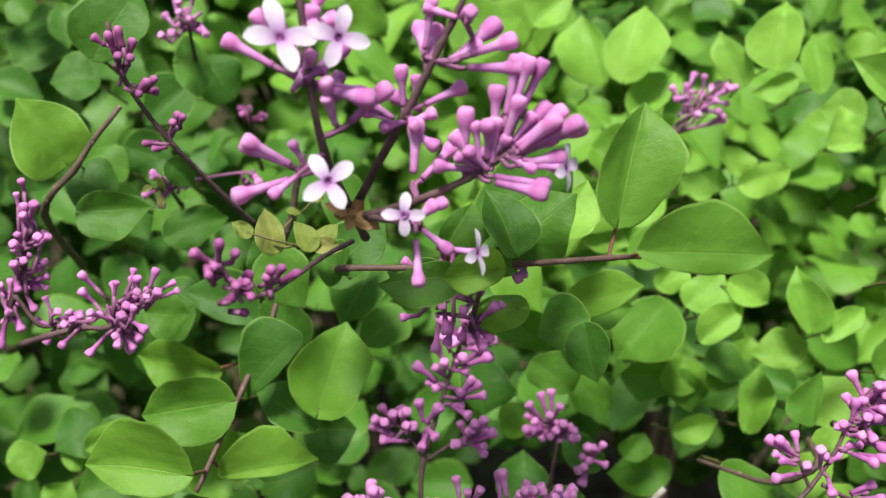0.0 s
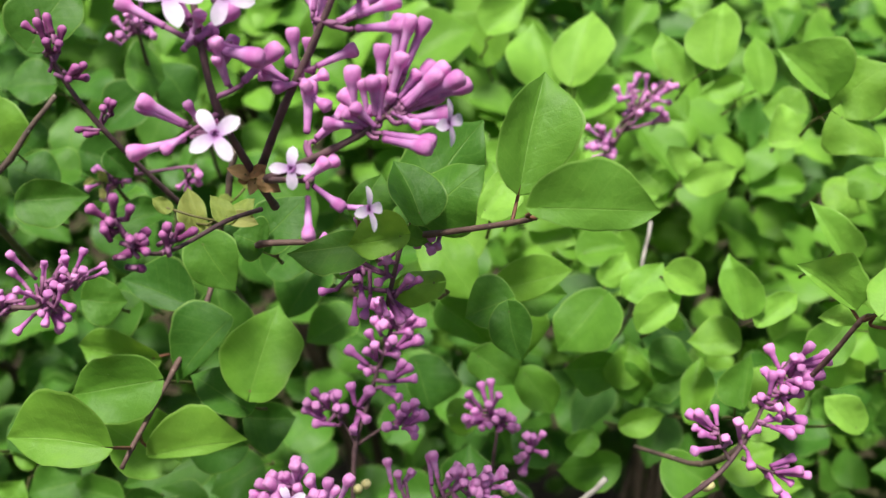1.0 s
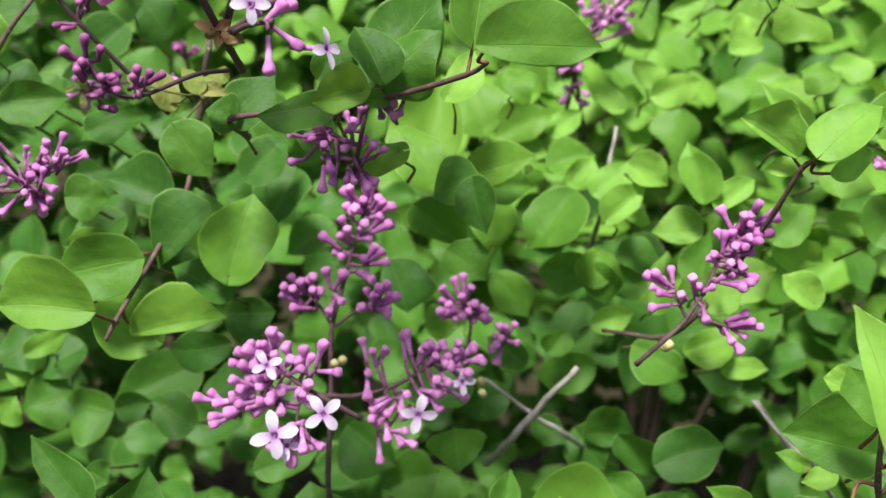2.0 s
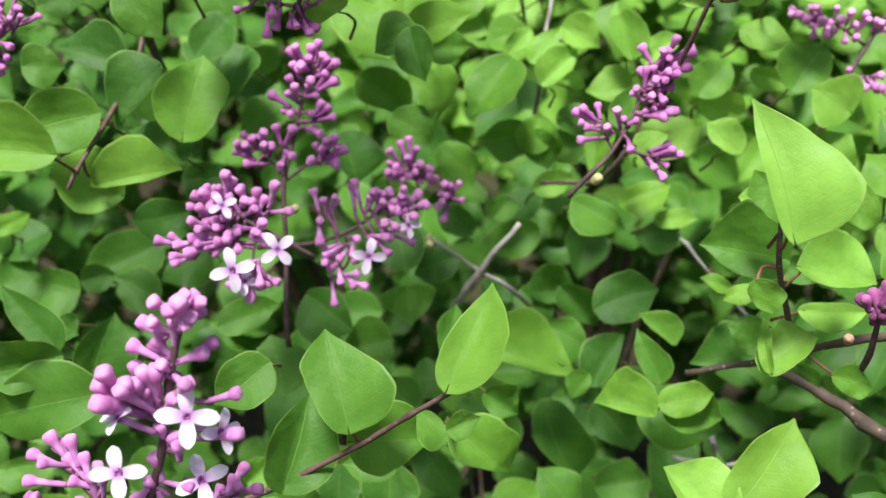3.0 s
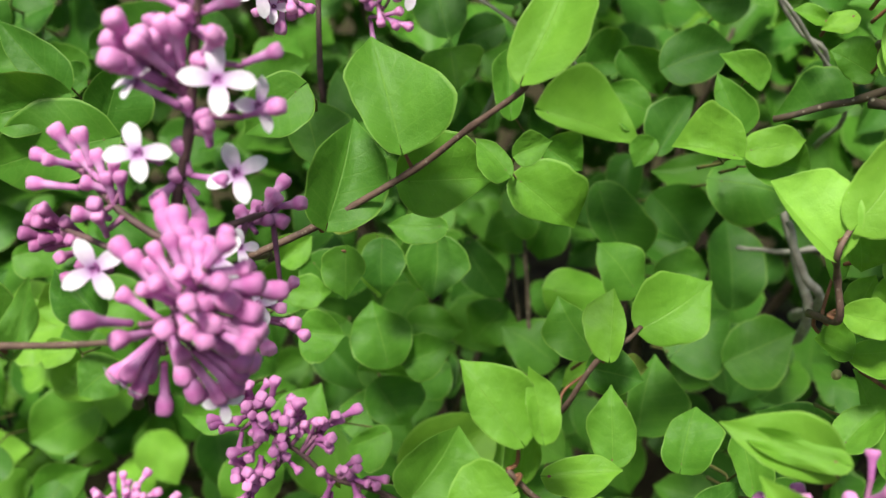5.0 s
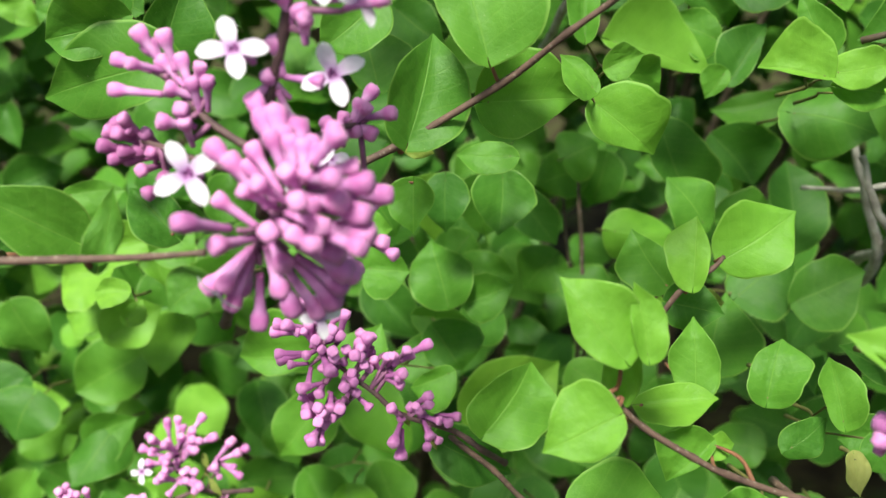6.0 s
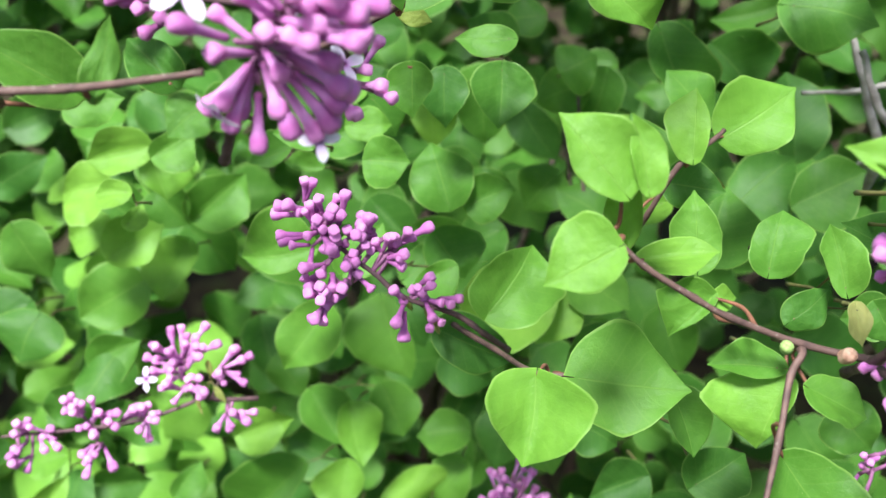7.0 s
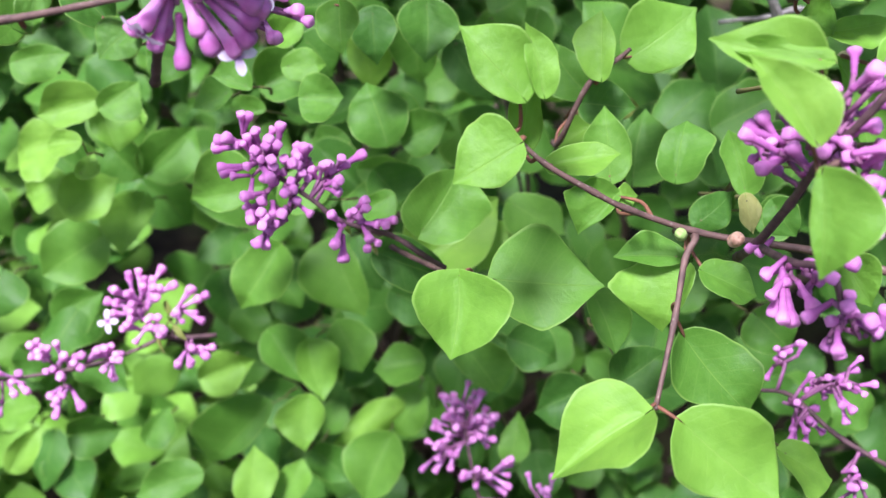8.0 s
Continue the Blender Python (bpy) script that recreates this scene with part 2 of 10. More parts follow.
def blade_grid(rows, cols, left, right, peak_left, peak_right, g, fold=0.0):
    """Points, faces and uv of a leaf of unit length with a half of its own width and fullest point on either side of the midrib."""
    fold, curl, bow, point = fold or g.uniform(0.15, 0.62), g.uniform(-0.06, 0.24), g.uniform(-0.04, 0.04), g.uniform(1.35, 1.9)
    uneven, ripple, droop = g.uniform(-0.7, 0.7), g.uniform(0.14, 0.36), g.uniform(-0.06, 0.14)
    ph = [g.uniform(0, 6.28) for _ in range(4)]
    pts, uvs, faces = [], [], []
    for i in range(rows + 1):
        s = (i / rows) ** 1.12
        for j in range(cols + 1):
            u = -1 + 2 * j / cols
            k, wide, peak = (0, right, peak_right) if u > 0 else (1, left, peak_left)
            h = 2 * wide * half_width(s, peak, point) if 0 < i < rows else 0.008
            e = 1 + abs(u) ** 4 * (0.055 * math.sin(8 * s + ph[k]) + 0.016 * math.sin(27 * s + ph[2 + k]))
            x = u * h * e + bow * math.sin(math.pi * s)
            y = s - 0.10 * abs(u) ** 2 * (1 - s) ** 3
            z = fold * (1 + (uneven if u > 0 else -uneven)) * abs(u) * h - curl * (s - 0.1) ** 2 + ripple * abs(u) ** 2 * h * math.sin(6.5 * s + ph[2 + k])
            z -= droop * max(0.0, s - 0.78) / 0.22
            pts.append((x, y, z))
            uvs.append(((u + 1) / 2, s))
    w = cols + 1
    for i in range(rows):
        for j in range(cols):
            faces.append((i * w + j, i * w + j + 1, (i + 1) * w + j + 1, (i + 1) * w + j))
    return pts, faces, uvs


def leaf_grid(rows, cols, fold, curl, cup, ripple, skew, seed):
    """Points, faces and uv of a unit leaf: stalk at the origin, tip at y = 1, face to +z."""
    g = random.Random(seed + 40)
    ph = [g.uniform(0, 6.28) for _ in range(6)]
    wide, uneven, twist = g.uniform(0.34, 0.46), g.uniform(-0.55, 0.55), g.uniform(-0.25, 0.25)
    pts, uvs, faces = [], [], []
    for i in range(rows + 1):
        s = (i / rows) ** 1.15
        h = half_width(s, wide) if 0 < i < rows else 0.012
        for j in range(cols + 1):
            u = -1 + 2 * j / cols
            k = 0 if u > 0 else 1
            e = 1 + abs(u) ** 3 * (0.055 * math.sin(7 * s + ph[k]) + 0.02 * math.sin(15 * s + ph[2 + k]))
            x = u * h * e + skew * math.sin(math.pi * s) * 0.16
            y = s - 0.15 * abs(u) ** 2 * (1 - s) ** 3
            z = fold * (1 + (uneven if u > 0 else -uneven)) * abs(u) * h - curl * (s - 0.12) ** 2 - cup * (2 * h * u) ** 2 * 0.5
            z += ripple * 1.8 * abs(u) ** 2 * math.sin(7.0 * s + ph[4 + k]) * h + twist * u * h * (s - 0.3)
            z -= 0.10 * max(0.0, s - 0.8) / 0.2 * 0.4 * (1 if seed % 2 else -0.6)
            pts.append((x, y, z))
            uvs.append(((u + 1) / 2, s))
    w = cols + 1
    for i in range(rows):
        for j in range(cols):
            faces.append((i * w + j, i * w + j + 1, (i + 1) * w + j + 1, (i + 1) * w + j))
    return pts, faces, uvs


def leaf_mesh(name, grid, material):
    pts, faces, uvs = grid
    me = bpy.data.meshes.new(name)
    me.from_pydata(pts, [], faces)
    layer = me.uv_layers.new(name="UVMap")
    for loop in me.loops:
        layer.data[loop.index].uv = uvs[loop.vertex_index]
    me.materials.append(material)
    for poly in me.polygons:
        poly.use_smooth = True
    return me


SHAPES = [(0.20, 0.12, 0.10, 0.10, 0.1), (0.40, 0.18, 0.00, 0.08, -0.2), (0.12, 0.26, 0.25, 0.14, 0.2), (0.58, 0.08, 0.10, 0.06, 0.0),
          (0.30, -0.12, 0.15, 0.18, -0.1), (0.72, 0.20, 0.00, 0.12, 0.15), (0.08, 0.36, 0.35, 0.18, -0.25), (0.34, 0.14, 0.05, 0.24, 0.0),
          (0.48, 0.30, 0.30, 0.10, 0.25), (-0.10, 0.22, 0.30, 0.20, 0.05),
          (0.45, 0.22, 0.10, 0.42, 0.12), (0.85, 0.25, 0.05, 0.34, -0.1), (0.25, 0.30, 0.15, 0.50, 0.15)]
LEAVES = {kind.name: [leaf_mesh("leaf", leaf_grid(18, 8, *shape, n), kind) for n, shape in enumerate(SHAPES)] for kind in (leaf_green, leaf_mid, leaf_fresh, leaf_yellow, dry_leaf)}
OUTWARD = Vector((0.0, -0.62, 0.785))
INWARD = Vector((0.0, 0.84, -0.54))
FACING = Vector((0.0, -0.75, 0.66))


def leaf_pose(base, tip, width, lean, facing=OUTWARD):
    """The pose of a unit leaf from its stalk end, tip and width; its face looks out of the bush, turned by lean."""
    base, tip = Vector(base), Vector(tip)
    along = tip - base
    length = along.length
    along.normalize()
    face = facing + Vector(lean)
    face = (face - along * face.dot(along)).normalized()
    side = along.cross(face)
    m = Matrix((side * width, along * length, face * (width + length) / 2)).transposed().to_4x4()
    m.translation = base
    return m


def blade_pose(base, tip, lean):
    """The pose of a leaf of unit length whose face is spread towards the open side of the bush, turned by lean."""
    base, tip = Vector(base), Vector(tip)
    along = tip - base
    length = along.length
    along.normalize()
    open_side = Vector((0.07, 0.02 + 0.28 * (base.z - 0.72), 0.996 + 0.45 * max(0.0, base.z - 0.72)))
    face = (open_side - base).normalized() + Vector(lean)
    face = (face - along * face.dot(along)).normalized()
    m = Matrix((along.cross(face) * length, along * length, face * length)).transposed().to_4x4()
    m.translation = base
    return m


def nearest(line, p):
    return min(line, key=lambda q: (q - p).length)


leaf_rnd = random.Random(77)
# Paler tones are fresh leaves, but also paint sun and shade into the green.
BLADES = {"bright": leaf_bright, "fresh": leaf_fresh, "mid": leaf_mid, "deep": leaf_green}


def shoot(label, stem, leaves, tone=""):
    """A leafy shoot: one twig with its leaf stalks, and leaves that are parts of their own."""
    fresh = tone == "fresh" or "fresh" in label or "pale" in label or "bright" in label
    named = bool(label)
    # Unnamed shoots high on the right mostly go pale: direct light as leaf colour.
    high = stem[0][0] > 0.04 and 0.785 * stem[0][1] + 0.62 * stem[0][2] > 0.96
    young = fresh or (not named and rnd.random() < (0.75 if high else 0.09))
    kind = leaf_fresh if young else leaf_green
    tiny = tone == "dry" or max(leaf[2] if isinstance(leaf[2], float) else leaf[2][0] + leaf[2][1] for leaf in leaves) < 0.008
    if tiny:
        kind = leaf_yellow
    text = label + " of a lilac with broad green leaves" if named else ("small fresh yellow-green lilac shoot with sunlight in its colour" if young else "green lilac shoot with broad ovate leaves")
    if tiny:
        text = "small yellowish bracts below a lilac panicle"
    if tone == "dry":
        kind, text = dry_leaf, "dry brown papery bracts at the foot of a lilac panicle"
    thing = root("lilac_shoot", stem[0], text, "shoot", "shoots of the lilac bush")
    if named:
        stem = [Vector(stem[0]) + INWARD * 0.02, *stem]
    else:
        middle = sum((Vector(leaf[0]) for leaf in leaves), Vector()) / len(leaves)
        stem = [middle.lerp(Vector(p), 0.42) for p in stem]
    line = smooth_line(stem)
    bm = bmesh.new()
    tube(bm, line, 0.0010 if named else 0.0006, 0.0006 if named else 0.0004, 6, 0.22)
    for b, t, *_ in leaves:
        b, t = Vector(b), Vector(t)
        a = nearest(line, b - (t - b).normalized() * 0.004) if named else line[-1]
        if (a - b).length > 0.0008:
            out = (t - b).normalized()
            way = [a, a.lerp(b, 0.4) + INWARD * 0.003 - out * 0.002, b + out * 0.0005 + INWARD * 0.0010] if named else [a, b + INWARD * 0.011 + out * 0.003, b + INWARD * 0.004 + out * 0.004, b + out * 0.001]
            if tiny:
                way = [a, a.lerp(b, 0.5) + INWARD * 0.001, b + out * 0.001]
            if named and (a - b).length > 0.018:
                way = [b + (a - b).normalized() * 0.009 + INWARD * 0.014, b + (a - b).normalized() * 0.004 + INWARD * 0.004, b + out * 0.0005]
            stalk = bmesh.new()
            tube(stalk, smooth_line(way, 4) if named else [Vector(q) for q in way], 0.0006 if named else 0.00035, 0.00042 if named else 0.00035, 5)
            put("leaf_stalk", finish("leaf_stalk", stalk, petiole_red if named else petiole), thing, Matrix())
    put("twig", finish("twig", bm, twig_red if named else petiole), thing, Matrix())
    for b, t, w, *form in leaves:
        if isinstance(w, tuple):
            long = (Vector(t) - Vector(b)).length
            grid = blade_grid(20, 8, w[0] / long, w[1] / long, w[2], w[3], leaf_rnd, *w[4:])
            lean = [leaf_rnd.uniform(-0.2, 0.2) for _ in range(3)]
            put("leaf", leaf_mesh("leaf", grid, BLADES[form[0]]), thing, blade_pose(b, t, lean))
            continue
        shapes = LEAVES[kind.name]
        sway = 0.28
        lean = (rnd.uniform(-sway, sway), rnd.uniform(-sway, sway) * 0.8, rnd.uniform(-sway, sway) * 0.6)
        pick = form[0] if form else rnd.randrange(10)
        if pick >= 100:
            shapes, pick = LEAVES[leaf_mid.name], pick - 100
        put("leaf", shapes[pick], thing, leaf_pose(b, t, w * 1.08, lean, FACING))
    return thing


# ---- buds and flowers ----
def lathe(profile, sides, material, name, lobes=0.0):
    """A bud turned round z, with four shallow lobes towards its end; uv runs along it."""
    bm = bmesh.new()
    layer = bm.loops.layers.uv.new("UVMap")
    rings = []
    for z, r in profile:
        ring = []
        for j in range(sides):
            a = 2 * math.pi * j / sides
            q = r * (1 + lobes * max(0.0, z - 0.7) / 0.3 * math.cos(4 * a))
            ring.append(bm.verts.new((q * math.cos(a), q * math.sin(a), z)))
        rings.append(ring)
    for a, b in zip(rings, rings[1:]):
        for j in range(sides):
            bm.faces.new((a[j], a[(j + 1) % sides], b[(j + 1) % sides], b[j]))
    bm.faces.new(rings[-1])
    bm.faces.new(rings[0][::-1])
    for f in bm.faces:
        for lp in f.loops:
            lp[layer].uv = (0.5, min(max(lp.vert.co.z, 0.0), 1.0))
    return finish(name, bm, material)


BUD_FORMS = [
    [(0.0, 0.035), (0.03, 0.060), (0.075, 0.066), (0.10, 0.058), (0.35, 0.068), (0.60, 0.084), (0.69, 0.114), (0.77, 0.142), (0.90, 0.147), (0.965, 0.130), (1.0, 0.088)],
    [(0.0, 0.035), (0.03, 0.060), (0.08, 0.068), (0.11, 0.060), (0.34, 0.072), (0.56, 0.088), (0.65, 0.118), (0.75, 0.149), (0.89, 0.153), (0.96, 0.135), (1.0, 0.092)],
    [(0.0, 0.035), (0.03, 0.058), (0.07, 0.064), (0.10, 0.056), (0.42, 0.068), (0.68, 0.082), (0.75, 0.108), (0.83, 0.132), (0.925, 0.136), (0.975, 0.120), (1.0, 0.084)],
]
YOUNG_FORMS = [
    [(0.0, 0.05), (0.06, 0.105), (0.20, 0.115), (0.26, 0.10), (0.45, 0.115), (0.68, 0.155), (0.84, 0.165), (0.94, 0.12), (1.0, 0.05)],
    [(0.0, 0.05), (0.06, 0.10), (0.20, 0.11), (0.26, 0.09), (0.50, 0.12), (0.72, 0.17), (0.86, 0.175), (0.95, 0.13), (1.0, 0.05)],
]
BUDS = {tone: [lathe(f, 12, BUD[tone], "bud", 0.13) for f in (YOUNG_FORMS if tone == "dark" else BUD_FORMS)] for tone in BUD}
TUBE = lathe([(0.0, 0.05), (0.1, 0.09), (0.2, 0.07), (0.7, 0.075), (0.93, 0.10), (1.0, 0.13), (0.985, 0.07), (0.9, 0.03)], 8, throat_material, "tube")


def petal_form():
    """One spoon-shaped petal of unit length, lying outward along x with its edges turned up."""
    bm = bmesh.new()
    layer = bm.loops.layers.uv.new("UVMap")
    rows, grid = 7, []
    for i in range(rows + 1):
        s = i / rows
        h = (0.14 + 0.15 * math.sin(math.pi * min(1.0, 0.06 + 0.86 * s) ** 1.2) ** 0.9) * (1 - 0.25 * max(0.0, s - 0.65) / 0.35) if i < rows else 0.045
        lift = 0.07 * math.sin(math.pi * s * 0.9) - 0.05 * s * s
        grid.append([bm.verts.new((s, u * h, lift + 0.15 * abs(u) ** 1.6 * h)) for u in (-1, -0.5, 0, 0.5, 1)])
    for a, b in zip(grid, grid[1:]):
        for j in range(4):
            bm.faces.new((a[j], b[j], b[j + 1], a[j + 1]))
    for f in bm.faces:
        for lp in f.loops:
            lp[layer].uv = (0.5, min(max(lp.vert.co.x, 0.0), 1.0))
    return finish("petal", bm, petal_material)


PETAL = petal_form()


def aim(place, ahead, size, spin=0.0, thick=1.0):
    """A pose at place whose z runs along ahead."""
    z = Vector(ahead).normalized()
    x = z.orthogonal().normalized()
    y = z.cross(x)
    m = (Matrix((x * size * thick, y * size * thick, z * size)).transposed().to_4x4()) @ pose(0, 0, 0, 0, 0, spin)
    m.translation = place
    return m


def panicle(label, bud_length, tone, stems, cymes, flowers):
    """A lilac panicle: branching stalks, and each bud, tube and petal a part."""
    thing = root("lilac_panicle", stems[0][1][0], label, "flower panicle", "panicles of the lilac bush")
    plump = 1.0
    if tone == "mid":
        bud_length, plump = bud_length * 0.86, 1.2
    lines = []
    for n, (r, pts) in enumerate(stems):
        bm = bmesh.new()
        if n == 0:
            pts = [Vector(pts[0]) + (Vector(pts[0]) - Vector(pts[1])).normalized() * 0.010 + INWARD * 0.005, *pts]
        line = smooth_line(pts)
        lines += line
        tube(bm, line, r, r * 0.6, 7, 0.15)
        put("stem", finish("stem", bm, stalk_plum), thing, Matrix())
    for a, b, count in cymes:
        a, b = Vector(a), Vector(b)
        near = nearest(lines, a)
        many = count if count < 3 else round(count * (0.75 if tone == "dark" else 1.2))
        spread = (0.0014 if tone == "dark" else 0.0023) * math.sqrt(many) if count > 1 else 0.0
        reach = (b - a).normalized()
        joint = a.lerp(b, 0.12) if count < 3 or (b - a).length < bud_length else a.lerp(b, 0.45)
        if (near - joint).length > 0.0015:
            bm = bmesh.new()
            tube(bm, smooth_line([near, a, joint] if (a - near).length > 0.001 and (joint - a).length > 0.001 else [near, joint], 3), 0.0007, 0.0005, 5)
            put("side_stalk", finish("side_stalk", bm, stalk_violet), thing, Matrix())
        for k in range(many):
            off = Vector((rnd.gauss(0, 1), rnd.gauss(0, 1), rnd.gauss(0, 1)))
            off -= reach * off.dot(reach) * 0.4
            if off.length > 1.45:
                off *= 1.45 / off.length
            end = b + off * spread * 1.1 - reach * (spread * off.length * 0.4 + (rnd.uniform(0, 0.38) * (b - a).length if count > 3 else 0))
            stem_at = a.lerp(joint, rnd.uniform(-0.2, 1.0)) + Vector((rnd.gauss(0, 1), rnd.gauss(0, 1), rnd.gauss(0, 1))) * 0.0011 if count > 2 else joint
            way = (end - stem_at + reach * bud_length * 0.15).normalized()
            if count > 3:
                turn = Vector((rnd.gauss(0, 1), rnd.gauss(0, 1), rnd.gauss(0, 1))) * 0.17 - INWARD * 0.16
                way = (way + turn).normalized()
            size = min(max((end - stem_at).length, bud_length * 0.68), bud_length * (rnd.uniform(0.66, 0.95) if count > 3 else rnd.uniform(0.95, 1.25)))
            foot = end - way * size
            if (foot - stem_at).length > 0.0015:
                bm = bmesh.new()
                tube(bm, [stem_at, foot + way * 0.0006], 0.0006, 0.0006, 5)
                put("bud_stalk", finish("bud_stalk", bm, stalk_violet), thing, Matrix())
            put("bud", rnd.choice(BUDS[tone]), thing, aim(foot, way, size, rnd.uniform(0, 90), plump * (bud_length / size) ** 0.55 * rnd.uniform(1.0, 1.2)))
    for place, face, size, *turn in flowers:
        place, face = Vector(place), Vector(face)
        near = nearest(lines, place)
        way = (face * 0.75 + (place - near).normalized() * 0.5).normalized()
        long = min(bud_length * 0.85, max(0.004, (place - near).length))
        tube_part = put("flower", TUBE, thing, aim(place - way * long, way, long), "open flower with four white-violet petals")
        base = aim(place, face, size * 0.5)
        up = base.to_3x3().inverted() @ Vector((0, 0.5, 0.85))
        spin = (math.degrees(math.atan2(up.y, up.x)) if turn else 0.0) + (turn[0] if turn else rnd.uniform(0, 90))
        for k in range(4):
            m = base @ pose(0, 0, 0, 0, 0, spin + 90 * k + rnd.uniform(-7, 7)) @ pose(0.10, 0, 0, 0, rnd.uniform(-16, 12), 0)
            put("petal", PETAL, tube_part, m)
    return thing


def twig(label, r, pts):
    """A bare woody twig that rises out of the bush."""
    grey = "grey" in label or "pale" in label
    p = [Vector(q) for q in pts]
    deep = p[-1] + (p[-1] - p[-2]).normalized() * 0.02 + INWARD * 0.05
    p.append(deep)
    thing = root("woody_twig", deep, label + " among the lilac leaves", "twig", "twigs of the lilac bush")
    bm = bmesh.new()
    line = [q + Vector((math.sin(k * 1.7), math.cos(k * 2.3), math.sin(k * 0.9))) * r * 0.22 for k, q in enumerate(smooth_line(p))]
    tube(bm, line, r * 0.6, r * 1.15, 8, 0.2)
    put("stem", finish("stem", bm, bark_grey if grey else bark_brown), thing, Matrix())
    return thing


BUD_SKIN = {
    "pale": bark_material("bud_scale_pale", (0.38, 0.36, 0.14), (0.58, 0.52, 0.26), 500.0),
    "green": bark_material("bud_scale_green", (0.14, 0.26, 0.05), (0.30, 0.40, 0.13), 500.0),
    "tan": bark_material("bud_scale_tan", (0.28, 0.14, 0.09), (0.48, 0.32, 0.22), 500.0),
}


def leaf_bud(place, r, tone):
    """A plump scaly leaf bud on a twig: two rows of pointed scales round a core."""
    thing = root("leaf_bud", place, {"pale": "small pale yellow leaf bud on a lilac twig", "green": "plump green leaf bud on a lilac twig", "tan": "tan scaly bud at a lilac node"}[tone], "bud", "leaf buds of the lilac bush")
    bm = bmesh.new()
    for ring, lift in ((0, -0.5), (1, 0.15)):
        for k in range(4):
            a = k * math.pi / 2 + ring * math.pi / 4
            m = pose(0, 0, lift * r, 0, 0, math.degrees(a)) @ Matrix.Translation((0.28 * r, 0, 0)) @ Matrix.Diagonal((0.8, 0.95, 1.25, 1))
            bmesh.ops.create_icosphere(bm, subdivisions=2, radius=r * 0.72, matrix=m)
    put("bud_scale", finish("bud_scale", bm, BUD_SKIN[tone]), thing, aim(Vector(place), OUTWARD + Vector((rnd.uniform(-0.4, 0.4), 0, 0)), 1.0))
    return thing


# ---- ground ----
def ground_material():
    m, nt, p = start("soil_and_grass")
    n = noise_node(nt, 18.0, 8.0)
    nt.links.new(ramp(nt, [(0.35, (0.020, 0.014, 0.009)), (0.5, (0.036, 0.030, 0.016)), (0.75, (0.05, 0.06, 0.020))], n), p.inputs["Base Color"])
    p.inputs["Roughness"].default_value = 0.95
    p.inputs["Specular IOR Level"].default_value = 0.1
    bump = nt.nodes.new("ShaderNodeBump")
    bump.inputs["Distance"].default_value = 0.02
    nt.links.new(n, bump.inputs["Height"])
    nt.links.new(bump.outputs[0], p.inputs["Normal"])
    return m


bm = bmesh.new()
bmesh.ops.create_grid(bm, x_segments=60, y_segments=60, size=60)
for v in bm.verts:
    v.co.z = 0.03 * noise.noise(v.co * 0.35) - 0.02
tagged(new("ground", finish("ground", bm, ground_material())), "dark soil with thin grass under the lilac bush", "ground", "", "structure")


# ---- the bush: inner limbs and the mass of leaves behind the nearest shoots ----
def canopy(x, u):
    """Height of the leaf mass along OUTWARD, over the width x and the way u up its slope."""
    q = min(max(x, -0.25), 0.3)
    n = -0.678 + 0.798 * q + 2.176 * u + 1.144 * q * q + -0.837 * q * u + -1.024 * u * u
    return n - 1.1 * max(0.0, abs(x - 0.03) - 0.27) ** 2


def on_canopy(x, u, sink):
    h = canopy(x, u) - sink
    return Vector((x, 0.785 * u - 0.62 * h, 0.62 * u + 0.785 * h))


grow = random.Random(5)
limbs = root("lilac_limbs", (0.08, 0.75, 0.0), "brown woody limbs inside the lilac bush", "branches")
for k in range(20):
    x, u = grow.uniform(-0.45, 0.55), grow.uniform(0.45, 1.7)
    top = on_canopy(x, u, grow.uniform(0.18, 0.26))
    foot = Vector((0.08 + grow.uniform(-0.12, 0.12), 0.78 + grow.uniform(-0.12, 0.12), -0.02))
    mid = foot.lerp(top, 0.5) + Vector((grow.uniform(-0.05, 0.05), grow.uniform(-0.02, 0.08), grow.uniform(-0.06, 0.04)))
    bm = bmesh.new()
    tube(bm, smooth_line([foot, mid, foot.lerp(top, 0.8) + Vector((grow.uniform(-0.03, 0.03), 0, grow.uniform(-0.02, 0.02))), top], 7), 0.008, 0.0013, 7, 0.1)
    put("limb", finish("limb", bm, bark_brown), limbs, Matrix())


